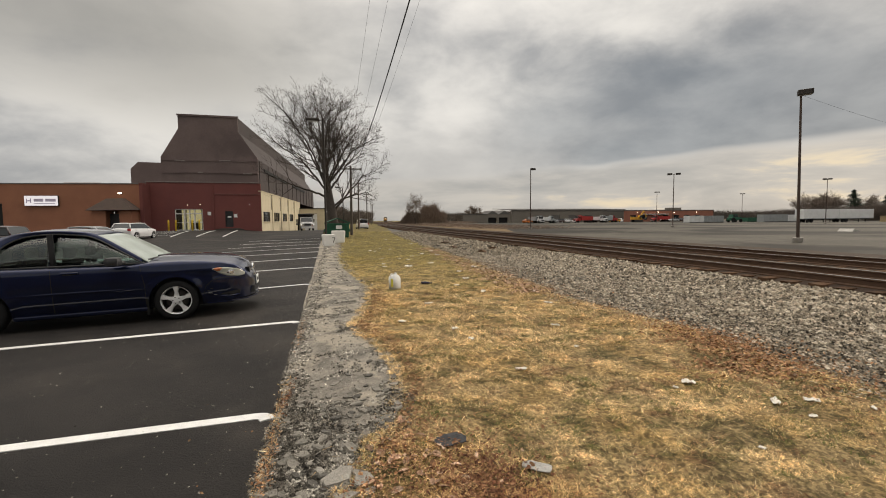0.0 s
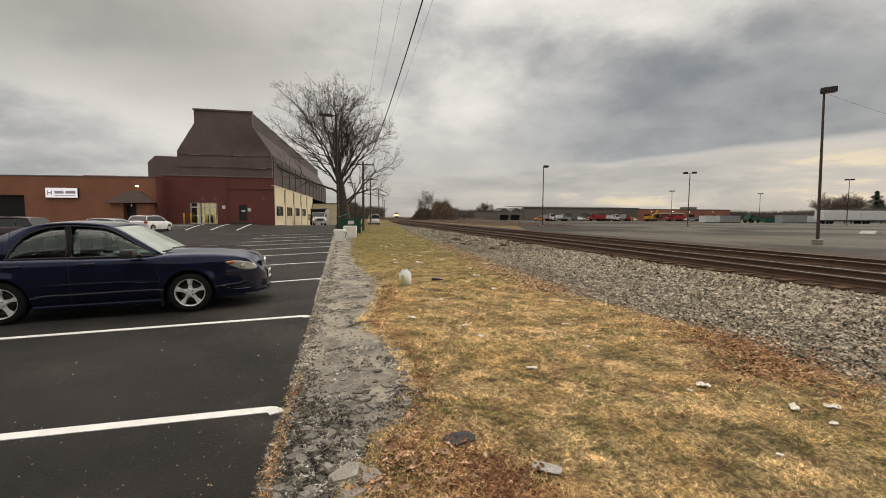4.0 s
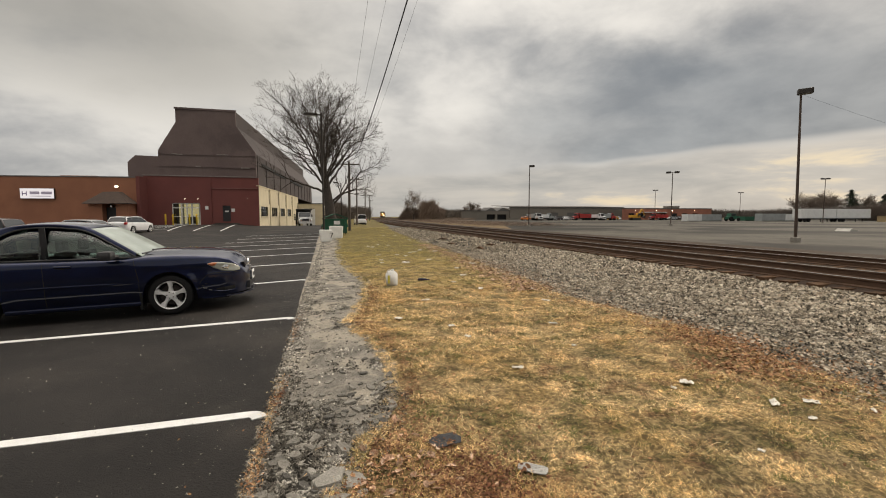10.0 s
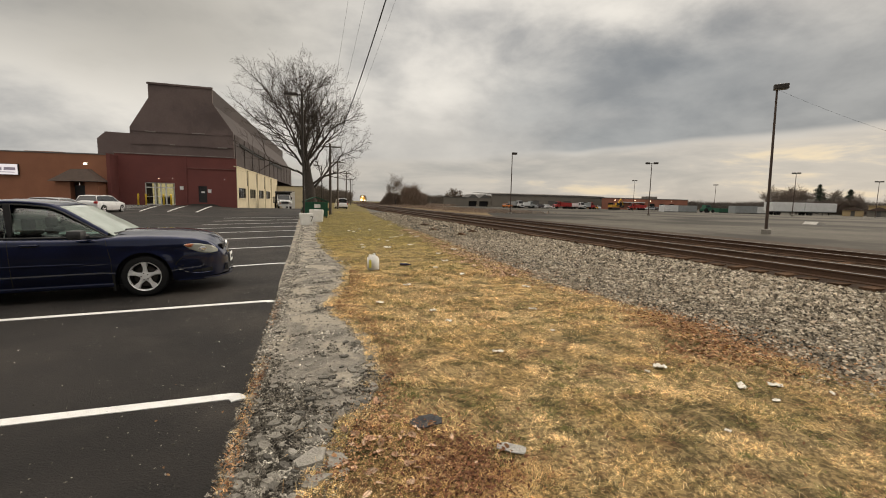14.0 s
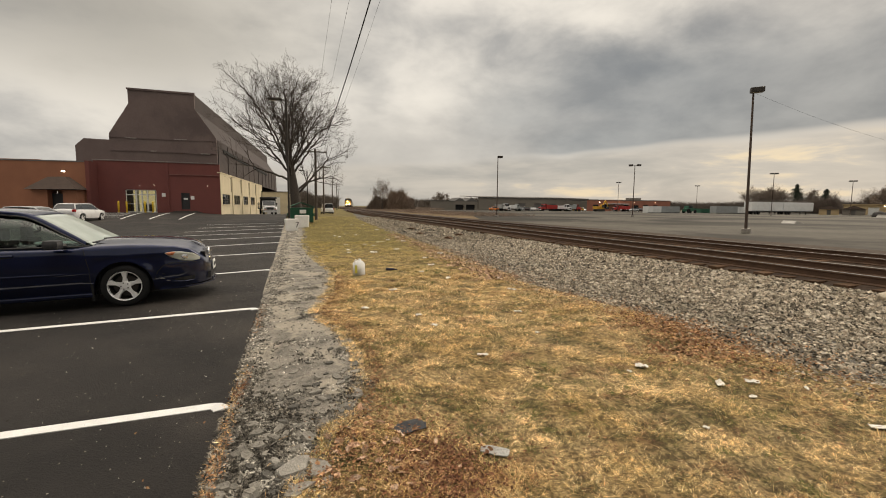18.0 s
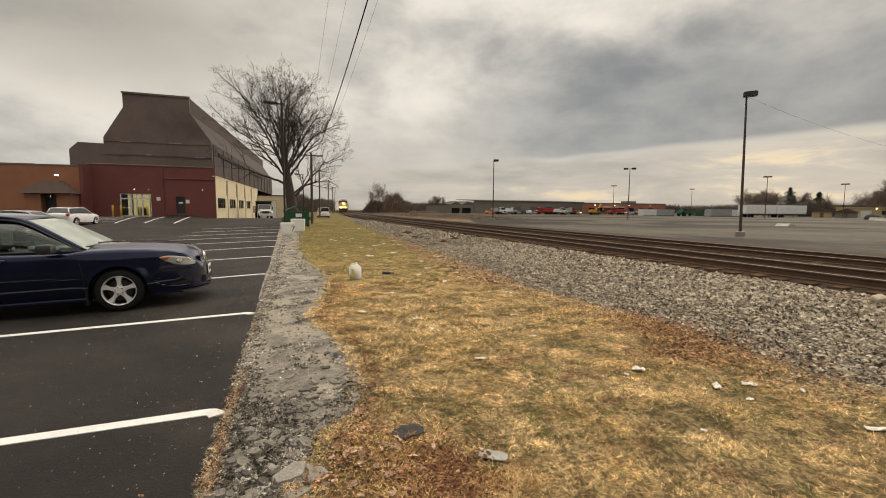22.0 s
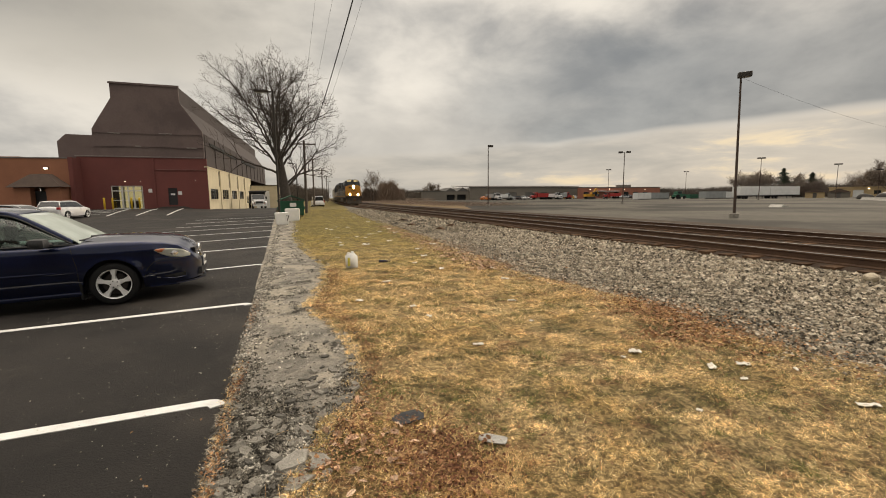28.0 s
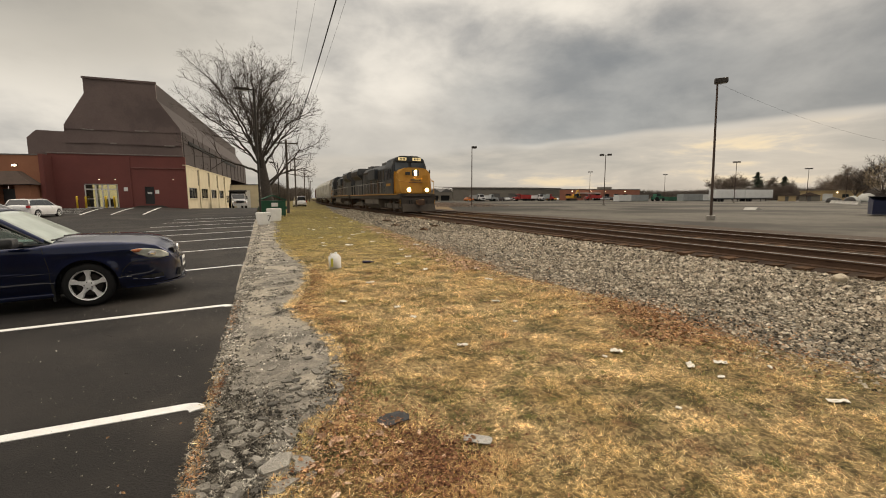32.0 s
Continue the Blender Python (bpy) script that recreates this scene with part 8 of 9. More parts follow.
# ---- litter ----
PAPER = surface("dirty_white_plastic", (0.68, 0.65, 0.57), (0.86, 0.83, 0.75), 12, 0.6, bump=0.3, grain=60, c=(0.45, 0.42, 0.36), patch=0.4)
FILM_WRAP = surface("cloudy_wrapper", (0.26, 0.255, 0.235), (0.48, 0.47, 0.44), 18, 0.35, bump=0.5, grain=80)
RUBBER = surface("rubber_scrap", (0.022, 0.023, 0.026), (0.04, 0.041, 0.044), 10, 0.8, bump=0.4)


def scrap(x, y, w_, d, turn, mat_, label, seed, crumple=0.25, name="litter"):
    """A crumpled sheet with thickness, lying on the grass."""
    r_ = random.Random(seed)
    bm = B()
    n = 6
    vs = [[bm.verts.new(((i / n - 0.5) * w_ * (1 - 0.25 * r_.random() * (j in (0, n))), (j / n - 0.5) * d * (1 - 0.3 * r_.random() * (i in (0, n))), crumple * min(w_, d) * r_.random() * (0.5 + 0.5 * math.sin(i + j)))) for i in range(n + 1)] for j in range(n + 1)]
    for j in range(n):
        for i in range(n):
            bm.faces.new((vs[j][i], vs[j][i + 1], vs[j + 1][i + 1], vs[j + 1][i]))
    g = bmesh.ops.extrude_face_region(bm, geom=bm.faces[:])
    bmesh.ops.translate(bm, verts=[q for q in g["geom"] if isinstance(q, bmesh.types.BMVert)], vec=(0, 0, 0.006))
    bmesh.ops.recalc_face_normals(bm, faces=bm.faces)
    return solid(name, bm, mat_, label, "litter", group="litter on the grass", at=pose(x, y, grass_z(x, y) + 0.012, 0, 0, turn))


scrap(1.26, 1.66, 0.21, 0.15, 15, RUBBER, "torn black rubber scrap on dead leaves", 1, 0.12, "rubber_scrap")
scrap(1.70, 1.24, 0.18, 0.09, -30, FILM_WRAP, "crumpled translucent plastic wrapper on the grass", 2, 0.14)
for i, (x, y, w_, d) in enumerate(((3.70, 2.13, 0.11, 0.09), (4.00, 1.55, 0.12, 0.06), (3.48, 2.05, 0.05, 0.03), (4.34, 1.51, 0.11, 0.06), (4.04, 1.29, 0.06, 0.04), (4.68, 1.28, 0.07, 0.03), (3.22, 1.03, 0.04, 0.03), (4.43, 0.66, 0.15, 0.05),
                                   (1.48, 5.17, 0.10, 0.08), (2.16, 4.68, 0.07, 0.09), (2.21, 4.11, 0.09, 0.06), (2.32, 2.82, 0.11, 0.04), (2.18, 6.52, 0.16, 0.07), (3.59, 7.48, 0.18, 0.10), (4.34, 6.03, 0.16, 0.07), (3.86, 9.6, 0.16, 0.10), (3.26, 8.39, 0.12, 0.06),
                                   (4.62, 7.16, 0.12, 0.06), (4.97, 12.23, 0.2, 0.12), (4.1, 10.9, 0.18, 0.10), (2.92, 12.8, 0.2, 0.12), (3.29, 3.38, 0.05, 0.05), (3.58, 4.39, 0.12, 0.05))):
    scrap(x, y, w_, d, (i * 47) % 180, PAPER, "small scrap of dirty white paper on the grass", 10 + i, 0.35)
r_ = random.Random(4)
for i in range(20):
    y = 13.0 + r_.random() ** 1.4 * 22
    x = 2.0 + r_.random() * (grass_edge(y) - 2.2)
    scrap(x, y, r_.uniform(0.10, 0.26), r_.uniform(0.06, 0.14), r_.uniform(0, 180), PAPER, "small scrap of dirty white paper on the grass", 40 + i, 0.22)

LIME = surface("lime_label", (0.50, 0.46, 0.06), (0.62, 0.57, 0.10), 9, 0.6, bump=0.0)
jug = thing("plastic_jug", pose(1.82, 8.4, grass_z(1.82, 8.4) - 0.01, 0, 0, 12), "white plastic jug with a yellow label, standing in grass", "jug")
bm = prism(B(), [(-0.115, 0.0), (0.115, 0.0), (0.12, 0.02), (0.12, 0.25), (0.09, 0.30), (0.045, 0.335), (-0.03, 0.335), (-0.07, 0.30), (-0.12, 0.28)], "y", -0.07, 0.07)
bmesh.ops.bevel(bm, geom=bm.edges[:], offset=0.009, segments=3, affect="EDGES")
part("body", bm, WHITE_PAINT, jug, smooth=True)
part("cap", lathe(B(), [(0.03, 0.33), (0.03, 0.365), (0.0, 0.368)], 14, "z", (0.02, 0, 0)), WHITE_PAINT, jug)
bm = B()
tube(bm, (-0.03, 0, 0.335), (-0.085, 0, 0.345), 0.014, n=8)
tube(bm, (-0.085, 0, 0.345), (-0.105, 0, 0.27), 0.014, n=8)
part("handle", bm, PAPER, jug)
part("label", box(B(), -0.115, -0.065, -0.074, -0.0705, 0.06, 0.24), LIME, jug, "yellow paper label")
bt = thing("bottle", pose(2.54, 9.0, grass_z(2.54, 9.0) + 0.035, 0, 90, -20), "dark plastic drink bottle lying in the grass", "bottle")
part("body", lathe(B(), [(0.03, 0.0), (0.036, 0.01), (0.036, 0.17), (0.014, 0.23), (0.014, 0.25), (0.0, 0.25)], 16), glass("dark_bottle", (0.02, 0.015, 0.035), 0.1), bt, smooth=True)
part("cap", lathe(B(), [(0.016, 0.25), (0.016, 0.275), (0.0, 0.275)], 12), PLASTIC, bt)
bm = B()
bmesh.ops.create_icosphere(bm, subdivisions=3, radius=1)
for v in bm.verts:
    v.co *= 1 + 0.22 * noise.noise(v.co * 1.3) + 0.07 * noise.noise(v.co * 4)
    v.co = Vector((v.co.x * 0.13, v.co.y * 0.10, v.co.z * 0.085))
solid("boulder", bm, surface("pale_stone", (0.42, 0.36, 0.27), (0.60, 0.52, 0.40), 6, 0.9, bump=0.7, grain=50), "pale rounded boulder at the sleeper ends", "stone", at=pose(9.6, 3.1, 0.15, 0, 0, 30))
for x, y, l_ in ((6.9, 21.5, 0.9), (7.3, 18.0, 0.5), (8.4, 19.5, 0.7), (7.6, 26.0, 0.8)):
    solid("driftwood", prism(B(), [(-l_ / 2, 0), (l_ / 2, 0), (l_ * 0.4, 0.07), (0, 0.13), (-l_ * 0.4, 0.06)], "y", -0.08, 0.08), TIE, "dark broken piece of timber on the ballast", "timber", group="timber scraps", at=pose(x, y, bed_z(x, y), 0, 0, x * 40))


# ---- the railway ----
def rail_profile(o, z):
    return [(o - 0.07, z - 0.18), (o + 0.07, z - 0.18), (o + 0.07, z - 0.165), (o + 0.012, z - 0.14), (o + 0.012, z - 0.05), (o + 0.036, z - 0.035), (o + 0.036, z - 0.008), (o - 0.036, z - 0.008), (o - 0.036, z - 0.035), (o - 0.012, z - 0.05), (o - 0.012, z - 0.14), (o - 0.07, z - 0.165)]


def sweep(profile, ys, off):
    """A profile (across, height) swept along the track."""
    verts, faces, n = [], [], len(profile)
    for y in ys:
        x, a = track_x(y) , track_turn(y)
        for o, z in profile:
            d = off + o
            verts.append((x + d * math.cos(a), y - d * math.sin(a), z))
    for j in range(len(ys) - 1):
        for i in range(n):
            k, l = j * n + i, j * n + (i + 1) % n
            faces.append((k, l, l + n, k + n))
    return verts, faces


RAIL_Y = steps(-60.0, 760.0, 4.0, 1.01)
TIES = []
for off, which in ((0.0, "near"), (3.85, "second"), (7.6, "third")):
    if which == "third":
        continue
    track = thing("railway_track", Matrix.Identity(4), "steel rails on dark timber sleepers in stone ballast", "railway track", "railway tracks", "structure")
    for g in (-0.7535, 0.7535):
        v, f = sweep(rail_profile(0, 0.32), RAIL_Y, off + g)
        r = new("rail", raw("rail", v, f, RUST))
        r.parent = track
        v, f = sweep([(-0.034, 0.311), (0.034, 0.311), (0.03, 0.32), (-0.03, 0.32)], RAIL_Y, off + g)
        top = new("running_surface", raw("running_surface", v, f, RAIL_TOP))
        top.parent = r
        top["label"] = "polished bright running surface"
    TIES.append((track, off))

LOCO_BLUE = surface("dark_blue_loco_paint", (0.016, 0.021, 0.027), (0.034, 0.040, 0.045), 1.2, 0.5, bump=0.1, c=(0.085, 0.072, 0.058), patch=0.6)
LOCO_YELLOW = surface("loco_yellow_paint", (0.36, 0.165, 0.014), (0.47, 0.23, 0.022), 1.5, 0.5, bump=0.1, c=(0.33, 0.17, 0.04), patch=0.45)
LOCO_GREY = surface("loco_roof_grey", (0.05, 0.052, 0.055), (0.095, 0.097, 0.10), 1.5, 0.6, bump=0.1, c=(0.06, 0.055, 0.05), patch=0.5)
GRIME = surface("black_running_gear", (0.024, 0.019, 0.015), (0.062, 0.050, 0.040), 2, 0.8, bump=0.3, c=(0.09, 0.066, 0.046), patch=0.5)
DUSTY = surface("dusty_running_gear", (0.085, 0.072, 0.058), (0.19, 0.16, 0.128), 2, 0.85, bump=0.3, c=(0.05, 0.042, 0.034), patch=0.6)
LOCO_DUST = surface("dusty_blue_panel", (0.032, 0.033, 0.034), (0.062, 0.060, 0.057), 1.2, 0.6, bump=0.1, c=(0.10, 0.075, 0.055), patch=0.6)
LOCO_BROWN = surface("rusty_brown_panel", (0.085, 0.052, 0.034), (0.14, 0.088, 0.058), 1.2, 0.7, bump=0.1)
RAILING = surface("pale_handrail", (0.30, 0.29, 0.27), (0.42, 0.41, 0.38), 4, 0.6, bump=0.1)
HEAD = glow("headlight", (1.0, 0.76, 0.38), 400.0)
DITCH = glow("ditch_light", (1.0, 0.68, 0.28), 220.0)
BOARD_GLOW = glow("number_board", (1.0, 0.80, 0.42), 0.75)
HOPPER = surface("pale_grey_hopper", (0.50, 0.50, 0.46), (0.62, 0.61, 0.57), 0.8, 0.7, bump=0.1, c=(0.24, 0.20, 0.16), patch=0.5)
BOXCAR = surface("brown_boxcar", (0.16, 0.075, 0.045), (0.22, 0.11, 0.065), 0.8, 0.75, bump=0.15, c=(0.10, 0.06, 0.045), patch=0.5)


def bogie(parent, y, axles):
    """A truck: side frames, axles with wheels. y along the vehicle."""
    span = (len(axles) - 1) and (max(axles) - min(axles))
    bm = B()
    for s in (-1, 1):
        prism(bm, [(y - span / 2 - 0.75, 0.42), (y - span / 2 - 0.5, 0.75), (y + span / 2 + 0.5, 0.75), (y + span / 2 + 0.75, 0.42), (y + span / 2 + 0.2, 0.40), (y + 0.5, 0.32), (y - 0.5, 0.32), (y - span / 2 - 0.2, 0.40)], "x", s * 1.05 - 0.1, s * 1.05 + 0.1)
    box(bm, -1.0, 1.0, y - 0.35, y + 0.35, 0.5, 0.9)
    for a in axles:
        for s in (-1, 1):
            box(bm, s * 1.15 - 0.08, s * 1.15 + 0.08, y + a - 0.2, y + a + 0.2, 0.38, 0.72)
    truck = part("bogie", bm, DUSTY, parent)
    for a in axles:
        bm = B()
        for s in (-1, 1):
            lathe(bm, [(0.0, s * 0.82), (0.45, s * 0.82), (0.50, s * 0.80), (0.50, s * 0.72), (0.53, s * 0.68), (0.53, s * 0.66), (0.0, s * 0.66)], 20, "x", (0, y + a, 0.5))
        tube(bm, (-0.8, y + a, 0.5), (0.8, y + a, 0.5), 0.09)
        part("wheelset", bm, RUST, truck)
    return truck


def locomotive(at, label, lit):
    """A six-axle diesel; its front at y = 0, its body towards +y (it runs to -y)."""
    L = thing("locomotive", at, label, "locomotive", "locomotives of the train")
    bm = B()
    box(bm, -1.5, 1.5, 0.9, 22.0, 1.15, 1.55, 0.03)
    part("frame", bm, GRIME, L)
    part("sill_stripe", box(B(), -1.53, 1.53, 1.0, 21.9, 1.47, 1.56), LOCO_YELLOW, L, "yellow sill stripe")
    bm = prism(B(), [(-1.2, 0.15), (-1.42, 1.2), (1.42, 1.2), (1.2, 0.15)], "y", 0.30, 0.42)
    prism(bm, [(0.0, 0.15), (0.32, 0.15), (0.32, 0.75), (0.18, 0.75)], "x", -1.35, 1.35)
    part("plow", bm, GRIME, L)
    bm = B()
    box(bm, -0.17, 0.17, -0.35, 0.4, 0.72, 1.02, 0.04)
    box(bm, -0.26, 0.26, -0.5, -0.33, 0.65, 1.08, 0.05)
    part("coupler", bm, RUST, L)
    # front platform and steps
    bm = B()
    box(bm, -1.5, 1.5, 0.42, 0.95, 1.1, 1.5)
    part("pilot", bm, GRIME, L)
    part("anticlimber", box(B(), -1.3, 1.3, 0.34, 0.42, 1.34, 1.5, 0.02), GRIME, L)
    for x in (-0.75, -0.55, 0.55, 0.75):
        part("air_hose", tube(B(), (x, 0.30, 1.05), (x * 0.9, 0.22, 0.5), 0.03, n=6), BLACK, L)
    for s in (-1, 1):
        part("grab_iron", tube(B(), (s * 1.45, 0.44, 0.5), (s * 1.45, 0.44, 1.5), 0.022, n=6), LOCO_YELLOW, L)
        part("step_edge", box(B(), s * 1.38 - 0.16, s * 1.38 + 0.16, 0.485, 0.5, 1.19, 1.24), LOCO_YELLOW, L)
    bm = B()
    for s in (-1, 1):
        for i in range(4):
            box(bm, s * 1.38 - 0.16, s * 1.38 + 0.16, 0.5, 1.15, 0.35 + 0.28 * i, 0.39 + 0.28 * i)
    part("steps", bm, GRIME, L)
    # nose
    bm = B()
    prism(bm, [(-1.2, 1.55), (1.2, 1.55), (1.34, 1.75), (1.34, 3.15), (1.05, 3.5), (0.6, 3.62), (-0.6, 3.62), (-1.05, 3.5), (-1.34, 3.15), (-1.34, 1.75)], "y", 0.85, 2.9)
    for v in bm.verts:
        if v.co.y < 1 and v.co.z > 3:
            v.co.y += 0.28
    bmesh.ops.bevel(bm, geom=bm.edges[:], offset=0.05, segments=2, affect="EDGES")
    part("nose", bm, LOCO_YELLOW, L, "yellow short nose")
    # cab
    cab = [(-1.5, 1.55), (1.5, 1.55), (1.5, 3.75), (1.26, 4.4), (0.75, 4.66), (-0.75, 4.66), (-1.26, 4.4), (-1.5, 3.75)]
    bm = prism(B(), cab, "y", 2.5, 4.9)
    for v in bm.verts:
        if v.co.y < 3 and v.co.z < 3.6:
            v.co.y -= 0.25
    bmesh.ops.bevel(bm, geom=bm.edges[:], offset=0.04, segments=2, affect="EDGES")
    C = part("cab", bm, LOCO_BLUE, L)
    part("wiper", tube(B(), (0.5, 2.26, 3.45), (0.8, 2.40, 3.95), 0.015, n=5), PLASTIC, C)
    part("brow", box(B(), -1.2, 1.2, 2.36, 2.44, 4.18, 4.25), PLASTIC, C)
    part("cab_front", prism(B(), [(-1.42, 1.6), (1.42, 1.6), (1.42, 3.35), (-1.42, 3.35)], "y", 2.18, 2.26), LOCO_YELLOW, L, "yellow cab front")
    for s in (-1, 1):
        bm = B()
        q = [bm.verts.new(p) for p in ((s * 0.12, 2.24, 3.42), (s * 1.30, 2.30, 3.42), (s * 1.24, 2.46, 4.1), (s * 0.12, 2.46, 4.16))]
        q2 = [bm.verts.new(v.co + Vector((0, 0.05, 0))) for v in q]
        bm.faces.new(q)
        bm.faces.new(q2[::-1])
        for i in range(4):
            bm.faces.new((q[i], q[(i + 1) % 4], q2[(i + 1) % 4], q2[i]))
        bmesh.ops.recalc_face_normals(bm, faces=bm.faces)
        part("windscreen", bm, PANE, C)
        for y in (2.8, 3.75):
            part("side_window", box(B(), s * 1.51 - 0.02, s * 1.51 + 0.02, y, y + 0.75, 2.75, 3.55), PANE, C)
        part("number_board", box(B(), s * 0.62 - 0.34, s * 0.62 + 0.34, 2.38, 2.49, 4.28, 4.51), BOARD_GLOW if lit else LOCO_GREY, C, "lit number board")
        if lit:
            nb = C.children[-1]
            for k in range(4):
                part("digit_bar", box(B(), s * 0.62 - 0.24 + 0.13 * k, s * 0.62 - 0.16 + 0.13 * k, 2.366, 2.378, 4.33, 4.46), PLASTIC, nb)
        bm = B()
        tube(bm, (s * 1.52, 2.6, 3.3), (s * 1.8, 2.55, 3.35), 0.02, n=6)
        box(bm, s * 1.8 - 0.05, s * 1.8 + 0.05, 2.52, 2.58, 3.2, 3.55)
        part("mirror", bm, PLASTIC, C)
        # ditch lights
        bm = lathe(B(), [(0.13, 0.30), (0.15, 0.34), (0.15, 0.45)], 16, "y", (s * 0.74, 0, 1.83))
        d = part("ditch_light", bm, GRIME, L)
        part("lens", lathe(B(), [(0.0, 0.292), (0.13, 0.298), (0.13, 0.32)], 16, "y", (s * 0.74, 0, 1.83)), DITCH if lit else CHROME, d, "lit ditch light" if lit else "")
    # headlight pair in the nose
    bm = B()
    box(bm, -0.24, 0.30, 0.96, 1.2, 2.98, 3.42, 0.03)
    hl = part("headlight", bm, PLASTIC, L)
    for z in (3.09, 3.30):
        part("lens", lathe(B(), [(0.0, 0.935), (0.09, 0.94), (0.09, 0.97)], 14, "y", (0.04, 0, z)), HEAD if lit else CHROME, hl, "lit headlight" if lit else "")
    part("nose_grille", box(B(), -0.85, -0.45, 0.86, 0.95, 3.0, 3.25, 0.02), PLASTIC, L)
    bm = B()
    box(bm, -0.55, 0.55, 0.83, 0.848, 2.42, 2.50)
    box(bm, -0.45, 0.45, 0.83, 0.848, 2.58, 2.68)
    part("emblem", bm, LOCO_BLUE, L, "dark blue emblem bars")
    part("nose_door", box(B(), 0.55, 1.0, 0.82, 0.846, 1.65, 3.0), LOCO_YELLOW, L)
    # long hood
    bm = prism(B(), [(-0.95, 1.55), (0.95, 1.55), (0.95, 3.9), (0.62, 4.3), (-0.62, 4.3), (-0.95, 3.9)], "y", 4.9, 17.0)
    bmesh.ops.bevel(bm, geom=bm.edges[:], offset=0.03, segments=2, affect="EDGES")
    part("hood", bm, LOCO_BLUE, L)
    bm = prism(B(), [(-1.0, 1.55), (1.0, 1.55), (1.0, 3.3), (1.5, 3.7), (1.5, 4.2), (1.2, 4.5), (-1.2, 4.5), (-1.5, 4.2), (-1.5, 3.7), (-1.0, 3.3)], "y", 17.0, 21.2)
    part("radiator", bm, LOCO_BLUE, L)
    part("radiator_end", box(B(), -1.45, 1.45, 16.9, 17.0, 3.75, 4.45), LOCO_GREY, L)
    y = 5.05
    for k, (w_, top_, mat_) in enumerate(((0.8, 3.7, LOCO_BLUE), (1.0, 3.3, LOCO_DUST), (0.9, 3.6, LOCO_BLUE), (1.3, 2.9, LOCO_DUST), (0.7, 2.9, LOCO_BROWN), (0.9, 2.9, LOCO_BLUE), (0.9, 2.9, LOCO_DUST),
                                          (0.8, 3.6, LOCO_BROWN), (1.0, 3.7, LOCO_DUST), (0.8, 3.4, LOCO_BLUE), (1.1, 3.7, LOCO_DUST))):
        for s in (-1, 1):
            d = part("hood_door", box(B(), s * 0.965 - 0.03, s * 0.965 + 0.03, y + 0.06, y + w_ - 0.06, 1.7, top_, 0.015), mat_, L)
            if k % 2:
                for q in range(5):
                    part("louvre", box(B(), s * 1.0 - 0.015, s * 1.0 + 0.015, y + 0.15, y + w_ - 0.15, 2.1 + 0.16 * q, 2.17 + 0.16 * q), GRIME, d)
        y += w_ + 0.08
    for k, y in enumerate((5.6, 6.35, 7.1, 8.2, 9.0)):
        for s in (-1, 1):
            part("hood_grille", box(B(), s * 0.99 - 0.02, s * 0.99 + 0.02, y, y + 0.42, 2.9, 3.75), GRIME, L)
    for s in (-1, 1):
        part("air_intake", box(B(), s * 0.96 - 0.02, s * 0.96 + 0.02, 14.2, 16.6, 3.72, 3.92), GRIME, L)
        part("radiator_grille", box(B(), s * 1.505 - 0.02, s * 1.505 + 0.02, 17.3, 20.9, 3.75, 4.15), GRIME, L)
        part("cab_emblem", box(B(), s * 1.505 - 0.012, s * 1.505 + 0.012, 3.0, 4.4, 2.2, 2.42), LOCO_YELLOW, L, "yellow emblem bar on the cab side")
    for y, h in ((5.4, 0.22), (8.0, 0.3), (11.5, 0.18), (14.2, 0.35)):
        part("roof_hatch", box(B(), -0.55, 0.55, y, y + 1.6, 4.25, 4.25 + h, 0.04), LOCO_GREY, L)
    bm = B()
    box(bm, -1.3, 1.3, 9.6, 12.6, 3.0, 4.0, 0.05)
    part("blower_housing", bm, LOCO_BLUE, L)
    # tank, handrails
    bm = prism(B(), [(-1.45, 1.15), (-1.45, 0.65), (-1.1, 0.3), (1.1, 0.3), (1.45, 0.65), (1.45, 1.15)], "y", 7.6, 13.6)
    part("fuel_tank", bm, DUSTY, L)
    for s in (-1, 1):
        bm = B()
        tube(bm, (s * 1.47, 5.0, 2.6), (s * 1.47, 21.7, 2.6), 0.022, n=6)
        for i in range(12):
            tube(bm, (s * 1.47, 5.0 + 1.5 * i, 1.55), (s * 1.47, 5.0 + 1.5 * i, 2.6), 0.018, n=6)
        part("handrail", bm, RAILING, L)
        bm = B()
        tube(bm, (s * 1.42, 0.55, 1.5), (s * 1.42, 0.55, 2.5), 0.025, n=6)
        tube(bm, (s * 1.42, 0.55, 2.5), (s * 1.32, 2.2, 3.0), 0.025, n=6)
        tube(bm, (s * 1.42, 0.55, 2.5), (s * 0.35, 0.5, 2.45), 0.025, n=6)
        part("handrail", bm, LOCO_YELLOW, L, "yellow front handrail")
    bogie(L, 3.9, (-1.9, 0, 1.9))
    bogie(L, 17.9, (-1.9, 0, 1.9))
    return L


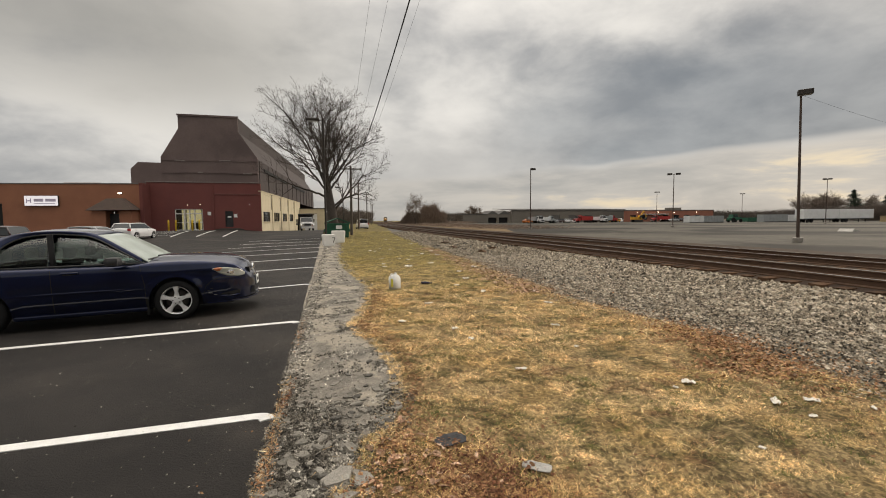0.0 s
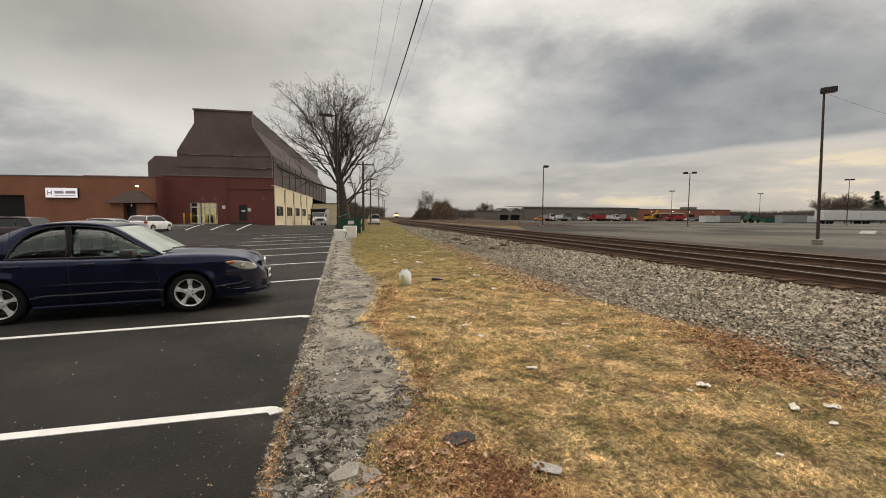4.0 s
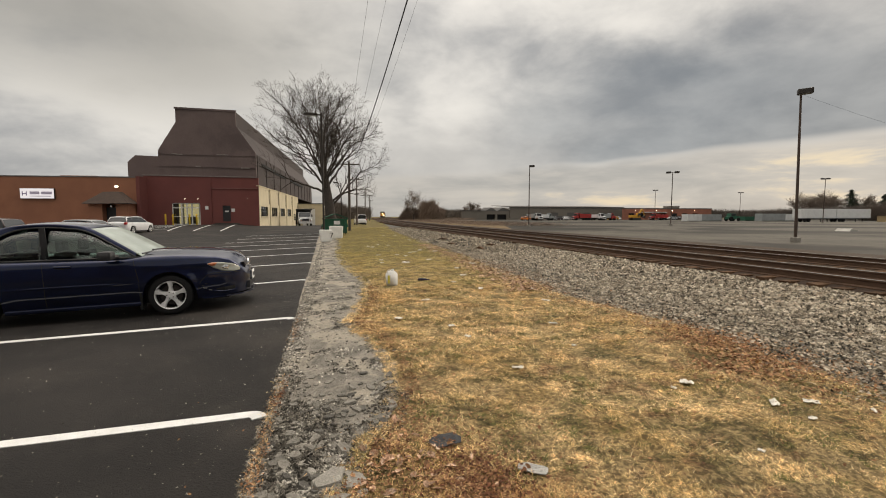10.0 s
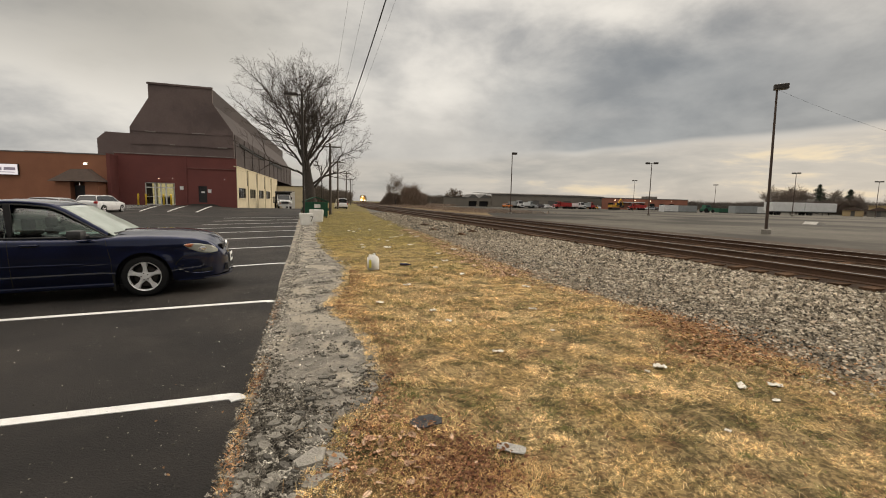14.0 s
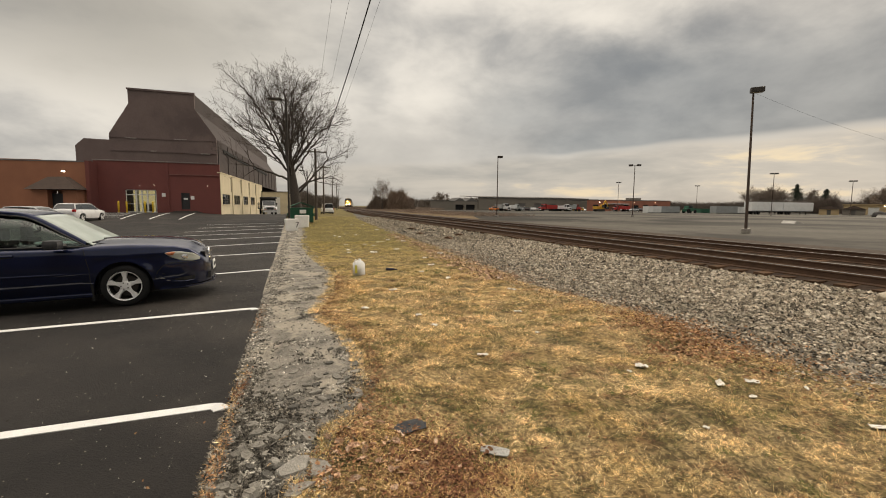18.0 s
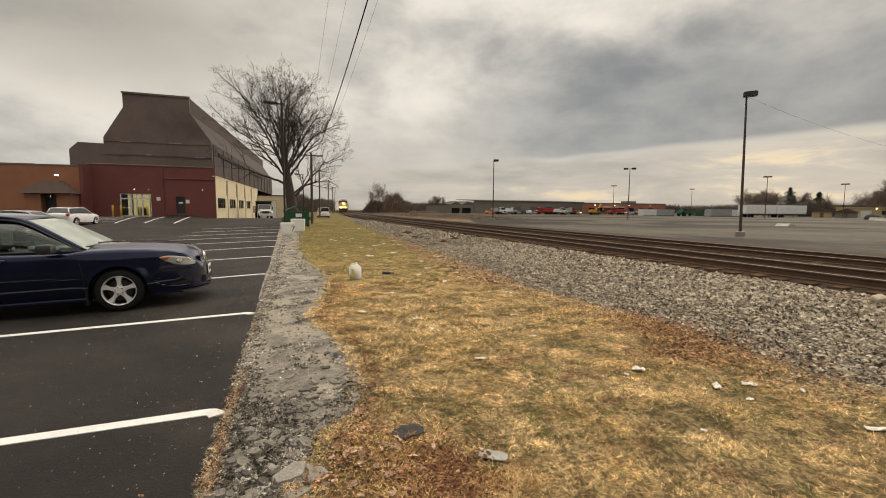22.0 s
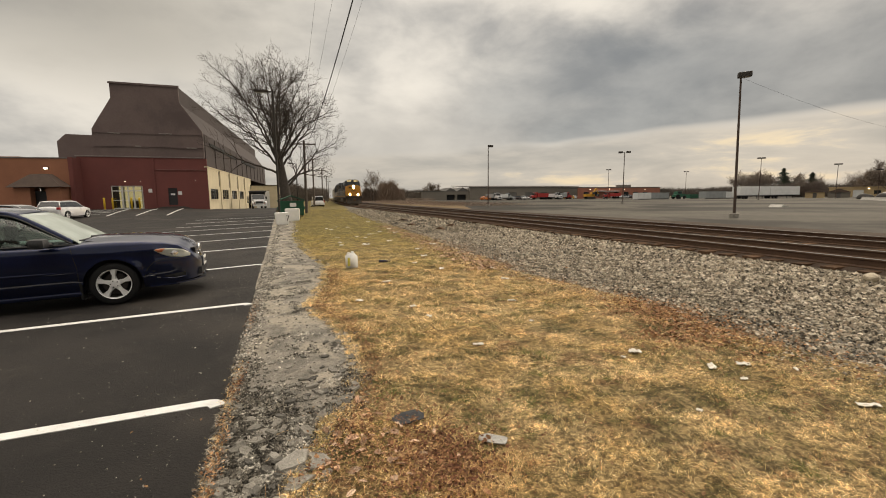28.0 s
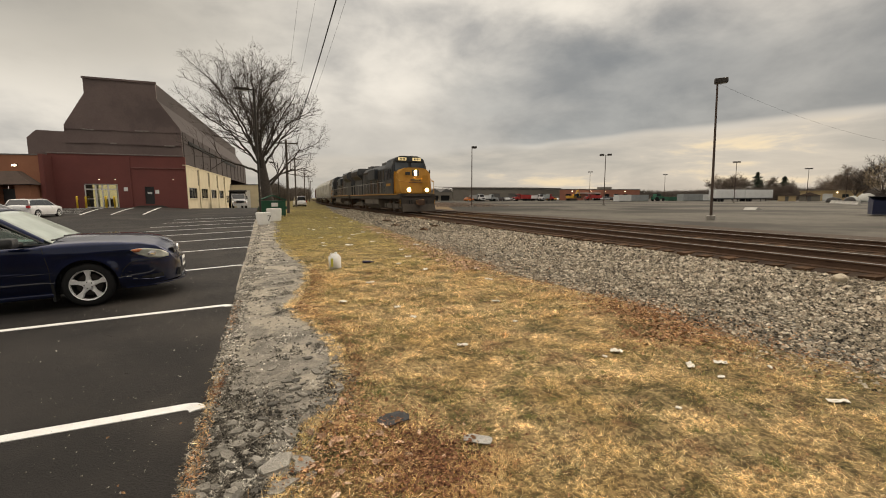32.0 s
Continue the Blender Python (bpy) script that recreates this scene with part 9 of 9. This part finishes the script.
def hopper(at, material, label):
    """A covered hopper, its near end at y = 0."""
    H = thing("hopper_wagon", at, label, "freight wagon", "wagons of the train")
    side = [(-1.5, 1.3), (-1.58, 2.0), (-1.58, 3.6), (-1.3, 4.3), (-0.6, 4.55), (0.6, 4.55), (1.3, 4.3), (1.58, 3.6), (1.58, 2.0), (1.5, 1.3)]
    bm = prism(B(), side, "y", 1.2, 16.3)
    for v in bm.verts:
        k = (v.co.z - 1.3) / 3.2
        if v.co.y < 2:
            v.co.y += 1.2 * (1 - k) * 0.8
        else:
            v.co.y -= 1.2 * (1 - k) * 0.8
    part("body", bm, material, H)
    for i in range(11):
        for s in (-1, 1):
            part("rib", box(B(), s * 1.6 - 0.04, s * 1.6 + 0.04, 2.3 + 1.28 * i, 2.4 + 1.28 * i, 1.4, 3.7), material, H)
    for i in range(3):
        bm = prism(B(), [(-1.2, 1.35), (-0.4, 0.45), (0.4, 0.45), (1.2, 1.35)], "y", 3.6 + 3.7 * i, 5.9 + 3.7 * i)
        part("chute", bm, material, H)
    bm = B()
    for s in (-1, 1):
        box(bm, s * 1.4 - 0.08, s * 1.4 + 0.08, 0.4, 17.1, 1.05, 1.3)
    box(bm, -1.4, 1.4, 0.4, 1.1, 1.0, 1.25)
    box(bm, -1.4, 1.4, 16.4, 17.1, 1.0, 1.25)
    part("frame", bm, GRIME, H)
    bm = B()
    for y in (0.6, 16.9):
        for i in range(7):
            box(bm, 0.9, 1.4, y - 0.02, y + 0.02, 1.4 + 0.42 * i, 1.44 + 0.42 * i)
        for x in (0.9, 1.4):
            box(bm, x - 0.03, x + 0.03, y - 0.03, y + 0.03, 1.25, 4.3)
    part("ladder", bm, material, H)
    bm = B()
    box(bm, -0.5, 0.5, 1.4, 16.1, 4.58, 4.64)
    part("roof_walk", bm, GRIME, H)
    bogie(H, 2.2, (-0.85, 0.85))
    bogie(H, 15.3, (-0.85, 0.85))
    return H


def nose_y(t):
    """Where the front of the train is along the line at t seconds."""
    return 31.0 + 12.2 * (32.0 - t)


TRAIN = []
first = locomotive(Matrix.Identity(4), "dark blue and yellow diesel locomotive with blazing headlights", True)
TRAIN.append((first, 0.0))
second = locomotive(Matrix.Identity(4), "dark blue diesel locomotive running long hood first behind another", False)
TRAIN.append((second, 22.6 + 22.4))
wagon = hopper(Matrix.Identity(4), HOPPER, "pale grey ribbed covered hopper wagon")
TRAIN.append((wagon, 45.2))
for k in range(1, 14):
    if k in (3, 8):
        TRAIN.append((hopper(Matrix.Identity(4), BOXCAR, "rusty brown ribbed hopper wagon"), 45.2 + 17.5 * k))
    else:
        TRAIN.append((copy_thing(wagon, Matrix.Identity(4)), 45.2 + 17.5 * k))


# ---- sleepers ----
def tie_mesh(seed):
    r_ = random.Random(seed)
    bm = box(B(), -1.29, 1.29, -0.115, 0.115, 0.0, 0.17)
    for v in bm.verts:
        v.co += Vector((r_.uniform(-0.03, 0.03), r_.uniform(-0.012, 0.012), r_.uniform(-0.01, 0.008)))
    return mesh_of("sleeper", bm, TIE)


tie_shapes = [tie_mesh(k) for k in range(6)]
r_ = random.Random(3)
for track, off in TIES:
    y, k = -6.0, 0
    while y < (110 if off == 0 else 50):
        a = track_turn(y)
        ob = new("sleeper", tie_shapes[k % 6])
        ob.parent = track
        ob.matrix_basis = pose(track_x(y) + off * math.cos(a) + r_.uniform(-0.05, 0.05), y - off * math.sin(a), -0.03 + r_.uniform(-0.008, 0.008), 0, 0, -math.degrees(a) + r_.gauss(0, 0.7))
        y += 0.53
        k += 1


def motions():
    """The train comes round the bend and towards the camera at a steady 12.2 m/s."""
    for vehicle, behind in TRAIN:
        rows = []
        for i in range(33):
            y = nose_y(i) + behind
            rows.append((i, pose(track_x(y), y, 0.32, 0, 0, -math.degrees(track_turn(y)) + (180 if vehicle == second else 0))))
        walk(vehicle, rows)


motions()
